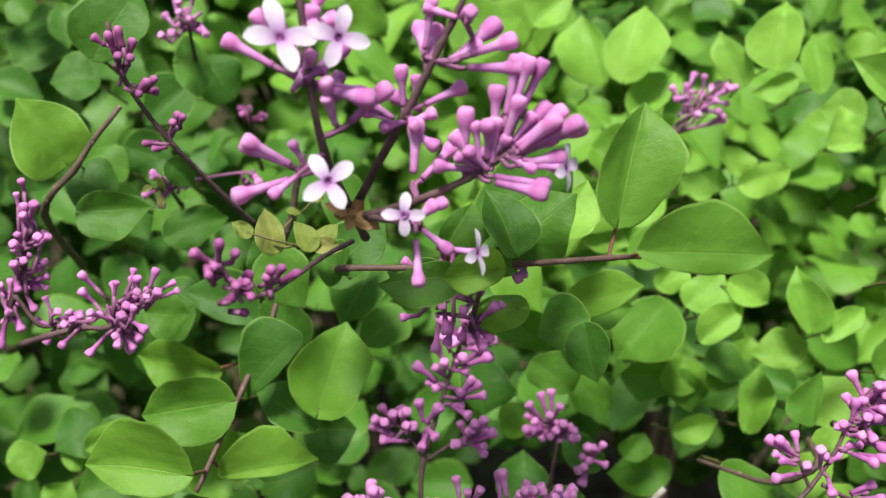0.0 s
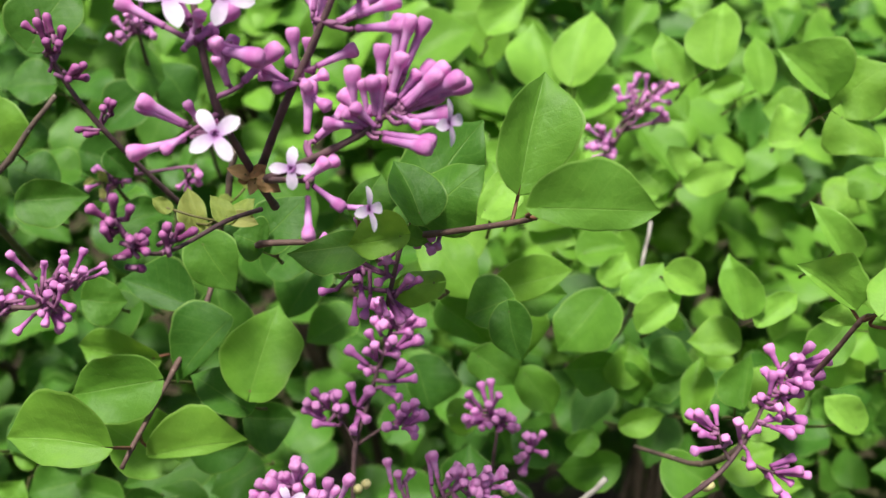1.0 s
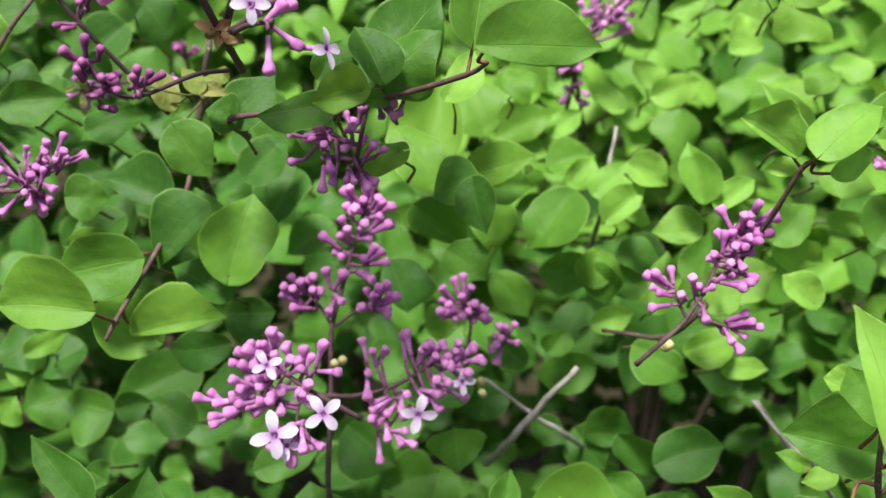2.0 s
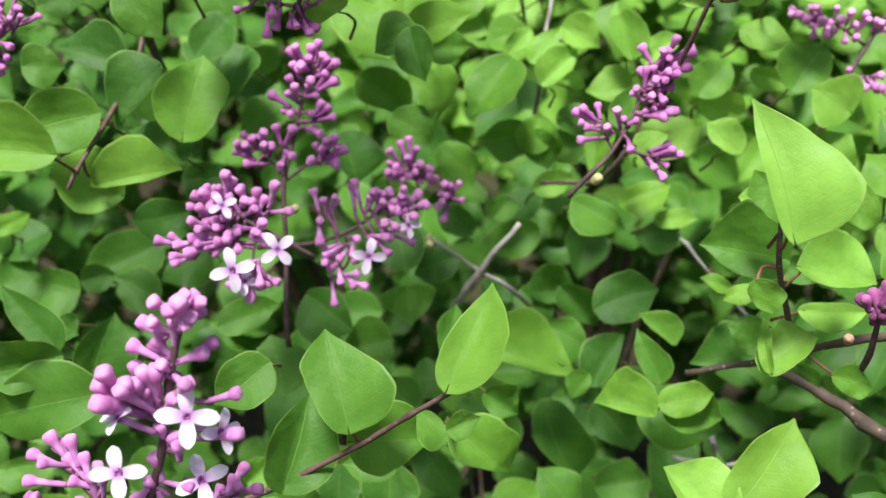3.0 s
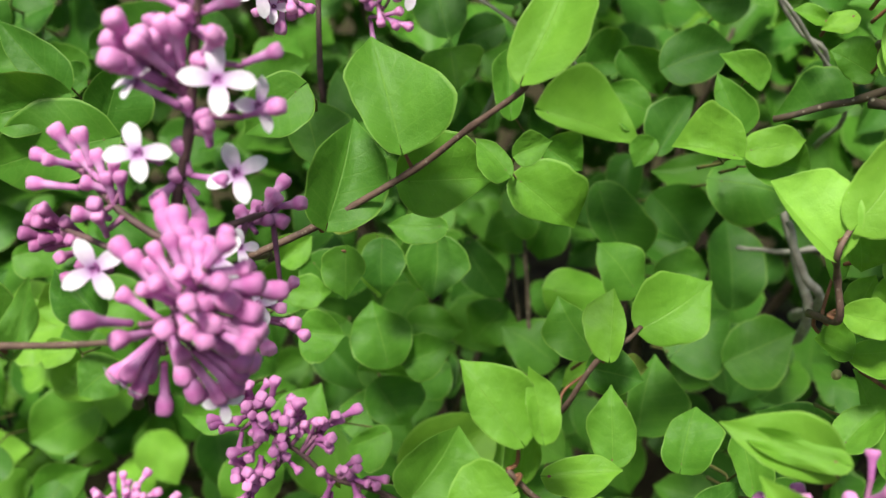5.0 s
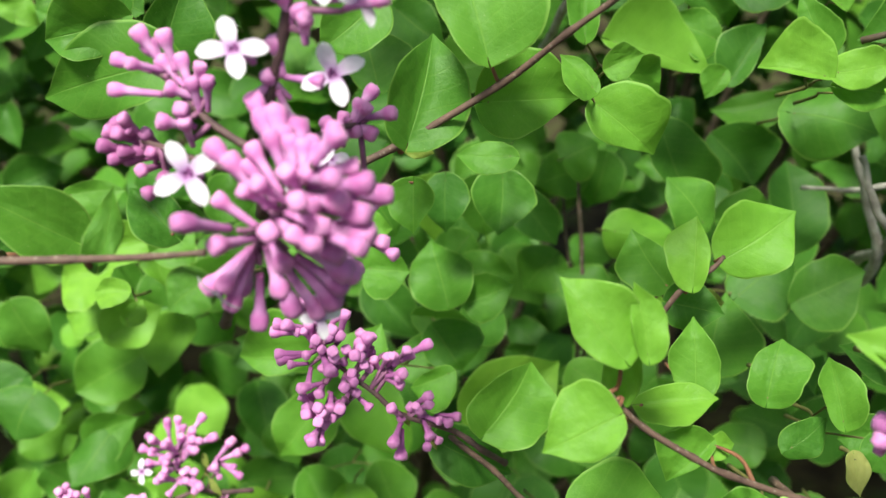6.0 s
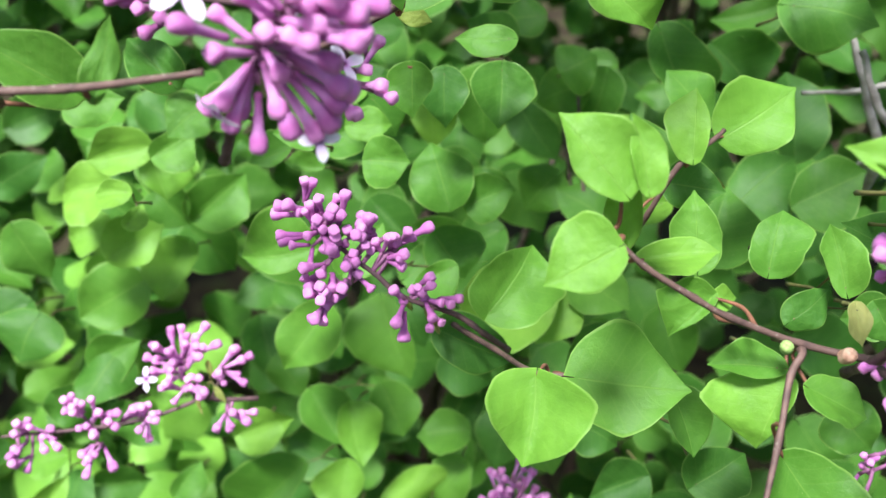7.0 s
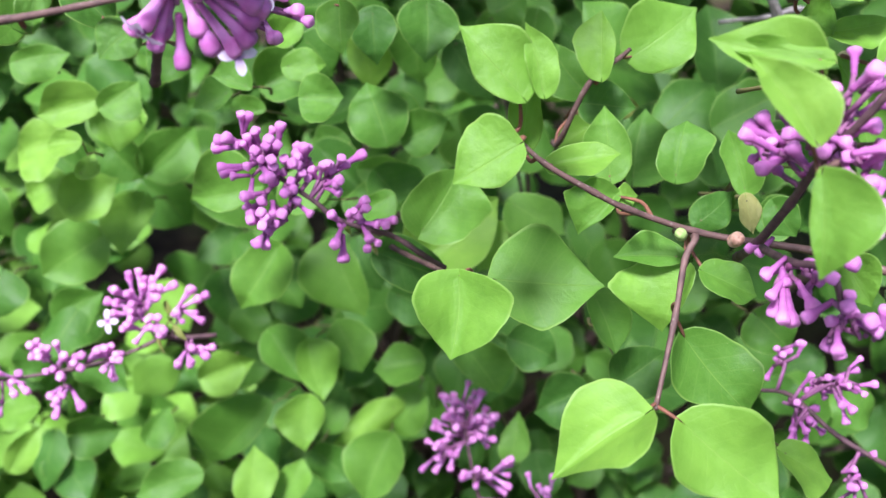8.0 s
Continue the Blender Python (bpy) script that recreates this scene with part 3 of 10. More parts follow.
def leaf_mass_object(name, label, count, place, size, seed, material=leaf_mass):
    """Many small leaves as one mesh."""
    g = random.Random(seed)
    forms = [leaf_grid(9, 4, *shape, n) for n, shape in enumerate(SHAPES)]
    forms = [(np.array(p), np.array(f), np.array(t)) for p, f, t in forms]
    pts, faces, uvs, total = [], [], [], 0
    for k in range(count):
        p, f, t = forms[g.randrange(10)]
        found = place(g)
        if found is None:
            continue
        spot, way = found
        length = size * g.uniform(0.65, 1.2)
        a = g.uniform(0, 2 * math.pi)
        down = Vector((math.cos(a), 0.785 * math.sin(a) * 0.9, 0.62 * math.sin(a) * 0.9 - 0.25))
        m = leaf_pose(spot, spot + down.normalized() * length, length * g.uniform(0.74, 0.98), way - OUTWARD + Vector((g.uniform(-0.6, 0.6), g.uniform(-0.5, 0.5), g.uniform(-0.3, 0.4))))
        r, o = np.array(m.to_3x3()), np.array(m.translation)
        pts.append(p @ r.T + o)
        faces.append(f + total)
        uvs.append(t)
        total += len(p)
    pts, faces, uvs = np.concatenate(pts), np.concatenate(faces), np.concatenate(uvs)
    me = bpy.data.meshes.new(name)
    me.from_pydata(pts.tolist(), [], faces.tolist())
    layer = me.uv_layers.new(name="UVMap")
    layer.data.foreach_set("uv", uvs[faces.ravel()].astype(np.float32).ravel())
    me.polygons.foreach_set("use_smooth", [True] * len(me.polygons))
    me.materials.append(material)
    return tagged(new(name, me), label, "foliage", "", "stuff")


HOLLOWS = ((0.100, 0.905, 0.046), (0.192, 0.911, 0.042), (0.217, 0.845, 0.050), (0.104, 0.830, 0.032), (0.190, 1.045, 0.050), (-0.048, 0.854, 0.035), (-0.110, 0.945, 0.050), (0.127, 1.112, 0.030), (-0.105, 0.985, 0.045), (0.152, 0.803, 0.030))


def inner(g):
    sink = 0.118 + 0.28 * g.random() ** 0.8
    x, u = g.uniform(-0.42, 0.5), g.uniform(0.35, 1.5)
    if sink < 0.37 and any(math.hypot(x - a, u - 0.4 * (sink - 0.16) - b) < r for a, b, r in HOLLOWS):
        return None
    # Third value marks sunlit places, whose leaves take the lighter painted green.
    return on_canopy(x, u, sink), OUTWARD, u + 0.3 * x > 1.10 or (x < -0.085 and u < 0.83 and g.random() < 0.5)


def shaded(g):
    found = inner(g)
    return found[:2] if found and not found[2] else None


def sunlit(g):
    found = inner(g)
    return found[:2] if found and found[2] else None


def outer(g):
    """A spot on the rounded outside of the bush, round its sides, top and back down to the ground."""
    a, z = g.uniform(0, 2 * math.pi), g.uniform(-0.36, 1.0)
    r = math.sqrt(1 - max(0.0, z) ** 2) if z > 0 else 1 - 0.25 * z * z
    way = Vector((math.cos(a) * r, math.sin(a) * r, z))
    spot = Vector((0.06 + 0.92 * way.x, 0.87 + 0.70 * way.y, 0.36 + 0.72 * way.z)) - way * 0.14 * g.random()
    if abs(spot.x - 0.04) < 0.44 and spot.y < 0.80 and spot.z > 0.50:
        return None
    return spot, way


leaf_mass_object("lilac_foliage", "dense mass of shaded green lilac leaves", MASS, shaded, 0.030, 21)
leaf_mass_object("lilac_foliage", "pale yellow-green leaves on top and sides of the lilac bush, painted as sunlit", MASS, sunlit, 0.031, 21, leaf_mass_sunlit)
leaf_mass_object("lilac_foliage", "outer leaves of the rounded lilac bush", 9000, outer, 0.040, 22)

# ---- panicles ----
panicle("large half-open lilac flower panicle, pale violet buds", 0.0102, "light",
    [(0.0010, [(0.0058, 0.3100, 1.0584), (0.0018, 0.2958, 1.0779), (-0.0013, 0.2943, 1.0933), (-0.0038, 0.2958, 1.1080), (-0.0052, 0.2968, 1.1139)]),
     (0.0010, [(0.0066, 0.3102, 1.0609), (0.0139, 0.3035, 1.0789), (0.0195, 0.3033, 1.0917), (0.0247, 0.3033, 1.1049), (0.0273, 0.3039, 1.1116)]),
     (0.0010, [(0.0092, 0.3048, 1.0604), (0.0212, 0.2970, 1.0692), (0.0312, 0.2961, 1.0758), (0.0385, 0.2955, 1.0823)]),
     (0.0008, [(0.0098, 0.3049, 1.0604), (0.0171, 0.2946, 1.0650), (0.0227, 0.2914, 1.0664)])],
    [
    ((-0.0033, 0.2957, 1.0737), (-0.0138, 0.2917, 1.0806), 1),
    ((-0.0027, 0.2956, 1.0732), (-0.0145, 0.2920, 1.0793), 1),
    ((-0.0026, 0.2954, 1.0726), (-0.0142, 0.2854, 1.0705), 1),
    ((-0.0020, 0.2874, 1.0757), (-0.0063, 0.2835, 1.0725), 1),
    ((-0.0016, 0.2960, 1.0737), (-0.0049, 0.2948, 1.0799), 1),
    ((-0.0017, 0.2948, 1.0920), (-0.0184, 0.2950, 1.0994), 1),
    ((-0.0013, 0.2953, 1.0931), (-0.0126, 0.2983, 1.1057), 2),
    ((-0.0028, 0.2964, 1.1015), (-0.0013, 0.2993, 1.1075), 3),
    ((-0.0000, 0.2949, 1.0922), (0.0095, 0.3007, 1.0926), 3),
    ((-0.0013, 0.2956, 1.0941), (0.0019, 0.2957, 1.0958), 3),
    ((0.0040, 0.2963, 1.0826), (0.0044, 0.2963, 1.0945), 2),
    ((0.0055, 0.2968, 1.0834), (0.0140, 0.2985, 1.0926), 1),
    ((0.0148, 0.3032, 1.0834), (0.0077, 0.3003, 1.0833), 2)] + [
    ((0.0172, 0.3032, 1.0828), (0.0231, 0.3029, 1.0827), 2),
    ((0.0164, 0.3034, 1.0854), (0.0151, 0.3042, 1.0951), 1),
    ((0.0192, 0.3035, 1.0869), (0.0284, 0.3072, 1.0913), 1),
    ((0.0176, 0.3035, 1.0855), (0.0176, 0.3016, 1.0891), 3),
    ((0.0204, 0.3033, 1.0953), (0.0168, 0.3084, 1.1056), 2),
    ((0.0196, 0.3034, 1.0975), (0.0204, 0.3043, 1.1092), 1),
    ((0.0243, 0.3034, 1.0963), (0.0338, 0.3089, 1.1047), 1),
    ((0.0253, 0.3032, 1.0971), (0.0376, 0.3022, 1.1034), 1),
    ((0.0266, 0.3030, 1.0961), (0.0401, 0.2987, 1.0988), 1),
    ((0.0237, 0.3030, 1.0969), (0.0310, 0.3054, 1.1007), 1),
    ((0.0268, 0.3034, 1.1062), (0.0242, 0.3009, 1.1129), 3),
    ((0.0198, 0.2977, 1.0712), (0.0191, 0.3037, 1.0846), 1),
    ((0.0203, 0.2980, 1.0718), (0.0261, 0.3036, 1.0803), 2)] + [
    ((0.0302, 0.2962, 1.0762), (0.0292, 0.2972, 1.0901), 1),
    ((0.0305, 0.2967, 1.0773), (0.0340, 0.2971, 1.0818), 1),
    ((0.0364, 0.2957, 1.0808), (0.0393, 0.3004, 1.0985), 2),
    ((0.0369, 0.2956, 1.0815), (0.0441, 0.3043, 1.0993), 2),
    ((0.0379, 0.2955, 1.0823), (0.0452, 0.3019, 1.0952), 2),
    ((0.0385, 0.2955, 1.0823), (0.0486, 0.2970, 1.0923), 1),
    ((0.0391, 0.2954, 1.0819), (0.0540, 0.2959, 1.0885), 2),
    ((0.0397, 0.2952, 1.0814), (0.0520, 0.2975, 1.0858), 2),
    ((0.0365, 0.2955, 1.0803), (0.0396, 0.2957, 1.0940), 1),
    ((0.0355, 0.2955, 1.0784), (0.0374, 0.3011, 1.0879), 2),
    ((0.0370, 0.2955, 1.0803), (0.0414, 0.2984, 1.0854), 1),
    ((0.0341, 0.2954, 1.0760), (0.0471, 0.2912, 1.0761), 1),
    ((0.0345, 0.2954, 1.0771), (0.0476, 0.2946, 1.0765), 1)] + [
    ((0.0388, 0.2949, 1.0796), (0.0502, 0.2962, 1.0828), 1),
    ((0.0349, 0.2959, 1.0793), (0.0339, 0.2998, 1.0903), 2),
    ((0.0397, 0.2954, 1.0819), (0.0473, 0.2938, 1.0915), 1),
    ((0.0333, 0.2961, 1.0779), (0.0263, 0.2942, 1.0817), 2),
    ((0.0332, 0.2962, 1.0790), (0.0312, 0.2968, 1.0875), 1),
    ((0.0363, 0.2961, 1.0818), (0.0381, 0.2954, 1.0859), 1),
    ((0.0417, 0.2958, 1.0832), (0.0474, 0.2961, 1.0867), 1),
    ((0.0384, 0.2959, 1.0834), (0.0426, 0.2986, 1.0900), 1),
    ((0.0344, 0.2958, 1.0781), (0.0269, 0.2974, 1.0845), 1),
    ((0.0392, 0.2952, 1.0813), (0.0444, 0.2953, 1.0795), 1),
    ((0.0353, 0.2960, 1.0806), (0.0348, 0.2992, 1.0947), 1),
    ((0.0350, 0.2955, 1.0783), (0.0323, 0.2975, 1.0874), 2),
    ((0.0215, 0.2920, 1.0657), (0.0239, 0.2829, 1.0569), 1)] + [
    ((0.0214, 0.2922, 1.0660), (0.0294, 0.2920, 1.0607), 1),
    ((0.0222, 0.2921, 1.0668), (0.0279, 0.2925, 1.0669), 2)],
    [((-0.0058, 0.2886, 1.1026), (0.4386, -0.6868, 0.5796), 0.0135, 18), ((0.0044, 0.2929, 1.1026), (0.2427, -0.9489, 0.2019), 0.0110, -5), ((0.0052, 0.2820, 1.0777), (0.3133, -0.8001, 0.5116), 0.0108, 42), ((0.0197, 0.2846, 1.0714), (0.2045, -0.9152, 0.3473), 0.0080, 6), ((0.0346, 0.2926, 1.0610), (0.8903, -0.2720, 0.3651), 0.0090), ((0.0500, 0.2936, 1.0812), (0.8911, -0.3008, 0.3397), 0.0090)])
panicle("young dark plum lilac panicle", 0.0070, "dark",
    [(0.0010, [(-0.0431, 0.3814, 1.0232), (-0.0574, 0.3698, 1.0461), (-0.0682, 0.3667, 1.0642), (-0.0710, 0.3649, 1.0800)])],
    [
    ((-0.0687, 0.3663, 1.0658), (-0.0730, 0.3676, 1.0791), 9),
    ((-0.0661, 0.3671, 1.0610), (-0.0610, 0.3681, 1.0645), 5),
    ((-0.0575, 0.3703, 1.0476), (-0.0549, 0.3694, 1.0558), 4),
    ((-0.0580, 0.3692, 1.0453), (-0.0668, 0.3664, 1.0462), 4),
    ((-0.0692, 0.3659, 1.0675), (-0.0666, 0.3630, 1.0779), 5)],
    [])
panicle("young dark plum lilac bud cluster", 0.0065, "dark",
    [(0.0006, [(0.0004, 0.3030, 1.0501), (-0.0074, 0.2880, 1.0485), (-0.0121, 0.2816, 1.0515), (-0.0174, 0.2825, 1.0582)])],
    [
    ((-0.0144, 0.2817, 1.0538), (-0.0176, 0.2804, 1.0633), 6),
    ((-0.0133, 0.2816, 1.0526), (-0.0090, 0.2811, 1.0578), 5),
    ((-0.0082, 0.2870, 1.0488), (-0.0041, 0.2885, 1.0582), 5),
    ((-0.0132, 0.2812, 1.0516), (-0.0081, 0.2784, 1.0485), 4),
    ((-0.0165, 0.2808, 1.0539), (-0.0199, 0.2807, 1.0576), 4)],
    [])
panicle("lilac bud cluster on a thin side twig", 0.0080, "mid",
    [(0.0010, [(-0.0821, 0.3350, 0.9985), (-0.0725, 0.3362, 1.0018), (-0.0638, 0.3358, 1.0039), (-0.0589, 0.3424, 1.0110)])],
    [
    ((-0.0638, 0.3358, 1.0039), (-0.0675, 0.3409, 1.0161), 6),
    ((-0.0616, 0.3384, 1.0064), (-0.0563, 0.3480, 1.0176), 8),
    ((-0.0602, 0.3391, 1.0063), (-0.0491, 0.3429, 1.0119), 5),
    ((-0.0612, 0.3371, 1.0036), (-0.0557, 0.3375, 0.9977), 7),
    ((-0.0625, 0.3364, 1.0038), (-0.0625, 0.3321, 0.9967), 3),
    ((-0.0740, 0.3360, 1.0017), (-0.0756, 0.3371, 1.0072), 5)],
    [])
panicle("distant pale pink lilac panicle", 0.0100, "light",
    [(0.0010, [(0.1019, 0.5132, 0.9909), (0.1050, 0.5003, 1.0162), (0.1164, 0.5045, 1.0354), (0.1244, 0.5053, 1.0431)])],
    [
    ((0.1044, 0.5016, 1.0206), (0.1207, 0.5082, 1.0396), 10),
    ((0.1027, 0.5004, 1.0159), (0.0947, 0.5063, 1.0211), 6),
    ((0.1024, 0.5011, 1.0181), (0.1038, 0.4983, 1.0123), 2),
    ((0.1164, 0.5045, 1.0354), (0.1274, 0.5087, 1.0413), 6),
    ((0.1102, 0.5037, 1.0303), (0.1107, 0.5064, 1.0438), 5)],
    [])
panicle("distant pale pink lilac panicle", 0.0100, "light",
    [(0.0010, [(-0.0858, 0.4797, 1.0365), (-0.0830, 0.4636, 1.0558)])],
    [
    ((-0.0847, 0.4671, 1.0506), (-0.0890, 0.4634, 1.0626), 8),
    ((-0.0811, 0.4644, 1.0558), (-0.0836, 0.4597, 1.0491), 4)],
    [])
panicle("upright lilac panicle of closed violet buds", 0.0107, "mid",
    [(0.0010, [(0.0262, 0.3359, 0.9120), (0.0252, 0.3466, 0.9345), (0.0237, 0.3550, 0.9525), (0.0258, 0.3611, 0.9649), (0.0287, 0.3677, 0.9785), (0.0312, 0.3727, 0.9888)]),
     (0.0006, [(0.0240, 0.3559, 0.9542), (0.0199, 0.3583, 0.9597), (0.0140, 0.3603, 0.9646)]),
     (0.0006, [(0.0246, 0.3562, 0.9548), (0.0317, 0.3590, 0.9600), (0.0377, 0.3610, 0.9636)])],
    [
    ((0.0299, 0.3729, 0.9893), (0.0234, 0.3751, 0.9960), 1),
    ((0.0298, 0.3734, 0.9904), (0.0275, 0.3691, 0.9950), 2),
    ((0.0311, 0.3732, 0.9899), (0.0320, 0.3742, 0.9980), 1),
    ((0.0329, 0.3736, 0.9905), (0.0385, 0.3757, 0.9966), 2),
    ((0.0336, 0.3734, 0.9900), (0.0366, 0.3697, 0.9959), 1),
    ((0.0344, 0.3723, 0.9877), (0.0426, 0.3715, 0.9924), 2),
    ((0.0331, 0.3720, 0.9871), (0.0378, 0.3697, 0.9895), 1),
    ((0.0312, 0.3727, 0.9888), (0.0305, 0.3695, 0.9943), 2),
    ((0.0279, 0.3690, 0.9813), (0.0238, 0.3700, 0.9880), 1),
    ((0.0274, 0.3679, 0.9791), (0.0254, 0.3711, 0.9870), 2),
    ((0.0304, 0.3691, 0.9814), (0.0312, 0.3681, 0.9858), 1),
    ((0.0328, 0.3696, 0.9820), (0.0388, 0.3672, 0.9861), 2),
    ((0.0263, 0.3667, 0.9768), (0.0174, 0.3681, 0.9820), 1),
    ((0.0257, 0.3664, 0.9762), (0.0236, 0.3649, 0.9807), 2),
    ((0.0307, 0.3665, 0.9758), (0.0335, 0.3628, 0.9767), 1),
    ((0.0322, 0.3652, 0.9730), (0.0395, 0.3687, 0.9781), 2),
    ((0.0328, 0.3653, 0.9730), (0.0409, 0.3657, 0.9753), 1),
    ((0.0298, 0.3643, 0.9713), (0.0362, 0.3631, 0.9748), 2),
    ((0.0304, 0.3689, 0.9808), (0.0345, 0.3668, 0.9825), 1),
    ((0.0289, 0.3709, 0.9853), (0.0300, 0.3685, 0.9915), 2),
    ((0.0349, 0.3729, 0.9889), (0.0395, 0.3715, 0.9929), 1),
    ((0.0140, 0.3603, 0.9646), (0.0129, 0.3607, 0.9704), 2),
    ((0.0166, 0.3597, 0.9629), (0.0160, 0.3586, 0.9705), 1),
    ((0.0185, 0.3595, 0.9624), (0.0144, 0.3591, 0.9685), 2),
    ((0.0196, 0.3607, 0.9647), (0.0197, 0.3558, 0.9675), 1),
    ((0.0227, 0.3609, 0.9648), (0.0226, 0.3612, 0.9728), 2),
    ((0.0129, 0.3594, 0.9628), (0.0072, 0.3567, 0.9681), 1),
    ((0.0143, 0.3582, 0.9601), (0.0056, 0.3568, 0.9626), 2)] + [
    ((0.0181, 0.3582, 0.9596), (0.0095, 0.3572, 0.9599), 1),
    ((0.0234, 0.3604, 0.9637), (0.0236, 0.3542, 0.9611), 2),
    ((0.0241, 0.3599, 0.9626), (0.0227, 0.3545, 0.9602), 1),
    ((0.0139, 0.3614, 0.9668), (0.0176, 0.3587, 0.9695), 2),
    ((0.0115, 0.3601, 0.9645), (0.0107, 0.3558, 0.9677), 1),
    ((0.0366, 0.3602, 0.9619), (0.0351, 0.3575, 0.9677), 2),
    ((0.0378, 0.3605, 0.9625), (0.0415, 0.3605, 0.9706), 1),
    ((0.0366, 0.3599, 0.9613), (0.0397, 0.3603, 0.9675), 2),
    ((0.0379, 0.3597, 0.9608), (0.0427, 0.3610, 0.9667), 1),
    ((0.0391, 0.3598, 0.9608), (0.0443, 0.3584, 0.9645), 2),
    ((0.0385, 0.3595, 0.9603), (0.0426, 0.3572, 0.9622), 1),
    ((0.0361, 0.3593, 0.9602), (0.0335, 0.3559, 0.9629), 2),
    ((0.0390, 0.3609, 0.9631), (0.0380, 0.3593, 0.9684), 1)],
    [])
panicle("lilac panicle with two open white-violet flowers", 0.0110, "light",
    [(0.0009, [(0.0301, 0.3186, 0.9505), (0.0218, 0.3200, 0.9543), (0.0160, 0.3211, 0.9572), (0.0091, 0.3216, 0.9590)]),
     (0.0006, [(0.0218, 0.3200, 0.9543), (0.0210, 0.3171, 0.9482), (0.0208, 0.3146, 0.9431)])],
    [
    ((0.0113, 0.3223, 0.9601), (0.0062, 0.3254, 0.9702), 2),
    ((0.0102, 0.3222, 0.9601), (0.0010, 0.3226, 0.9643), 2),
    ((0.0119, 0.3218, 0.9591), (0.0057, 0.3210, 0.9667), 2),
    ((0.0123, 0.3233, 0.9622), (0.0101, 0.3205, 0.9690), 2),
    ((0.0128, 0.3238, 0.9632), (0.0154, 0.3211, 0.9709), 2),
    ((0.0103, 0.3208, 0.9570), (0.0018, 0.3193, 0.9610), 2),
    ((0.0114, 0.3213, 0.9581), (0.0072, 0.3163, 0.9586), 2),
    ((0.0136, 0.3219, 0.9592), (0.0106, 0.3190, 0.9649), 2),
    ((0.0158, 0.3221, 0.9592), (0.0155, 0.3166, 0.9633), 2),
    ((0.0171, 0.3212, 0.9572), (0.0185, 0.3189, 0.9660), 2),
    ((0.0192, 0.3223, 0.9593), (0.0183, 0.3215, 0.9663), 2),
    ((0.0216, 0.3215, 0.9574), (0.0226, 0.3210, 0.9671), 2),
    ((0.0238, 0.3216, 0.9575), (0.0257, 0.3186, 0.9642), 2),
    ((0.0249, 0.3222, 0.9585), (0.0317, 0.3199, 0.9662), 2),
    ((0.0095, 0.3188, 0.9529), (0.0001, 0.3159, 0.9551), 2),
    ((0.0096, 0.3178, 0.9509), (-0.0017, 0.3151, 0.9503), 2),
    ((0.0108, 0.3174, 0.9499), (0.0028, 0.3123, 0.9471), 2),
    ((0.0131, 0.3170, 0.9490), (0.0073, 0.3118, 0.9451), 2),
    ((-0.0004, 0.3162, 0.9485), (-0.0088, 0.3166, 0.9529), 2),
    ((0.0032, 0.3150, 0.9456), (-0.0064, 0.3124, 0.9454), 2),
    ((0.0117, 0.3194, 0.9540), (0.0128, 0.3125, 0.9553), 2),
    ((0.0163, 0.3187, 0.9521), (0.0166, 0.3130, 0.9521), 2),
    ((0.0153, 0.3177, 0.9500), (0.0137, 0.3121, 0.9506), 2),
    ((0.0220, 0.3181, 0.9503), (0.0217, 0.3128, 0.9494), 2),
    ((0.0208, 0.3185, 0.9512), (0.0293, 0.3163, 0.9550), 2),
    ((0.0213, 0.3152, 0.9441), (0.0217, 0.3112, 0.9320), 2),
    ((0.0224, 0.3152, 0.9442), (0.0251, 0.3085, 0.9432), 2),
    ((0.0158, 0.3138, 0.9419), (0.0149, 0.3063, 0.9393), 2)] + [
    ((0.0182, 0.3130, 0.9399), (0.0184, 0.3065, 0.9388), 2),
    ((0.0249, 0.3135, 0.9402), (0.0280, 0.3089, 0.9395), 2),
    ((0.0114, 0.3213, 0.9581), (0.0102, 0.3175, 0.9619), 2),
    ((0.0138, 0.3205, 0.9561), (0.0135, 0.3149, 0.9584), 2),
    ((0.0072, 0.3191, 0.9539), (0.0041, 0.3132, 0.9543), 2),
    ((0.0150, 0.3196, 0.9541), (0.0145, 0.3148, 0.9567), 2),
    ((0.0106, 0.3232, 0.9621), (0.0087, 0.3208, 0.9694), 2),
    ((0.0207, 0.3195, 0.9533), (0.0197, 0.3132, 0.9528), 2)],
    [((0.0294, 0.3120, 0.9506), (0.31, -0.80, 0.51), 0.0112, 40),
     ((0.0162, 0.3067, 0.9456), (0.44, -0.69, 0.58), 0.0130, 18),
     ((0.0193, 0.3089, 0.9406), (0.20, -0.90, 0.35), 0.0085, 6),
     ((0.0126, 0.3150, 0.9633), (0.05, -0.75, 0.65), 0.0085, 30)])
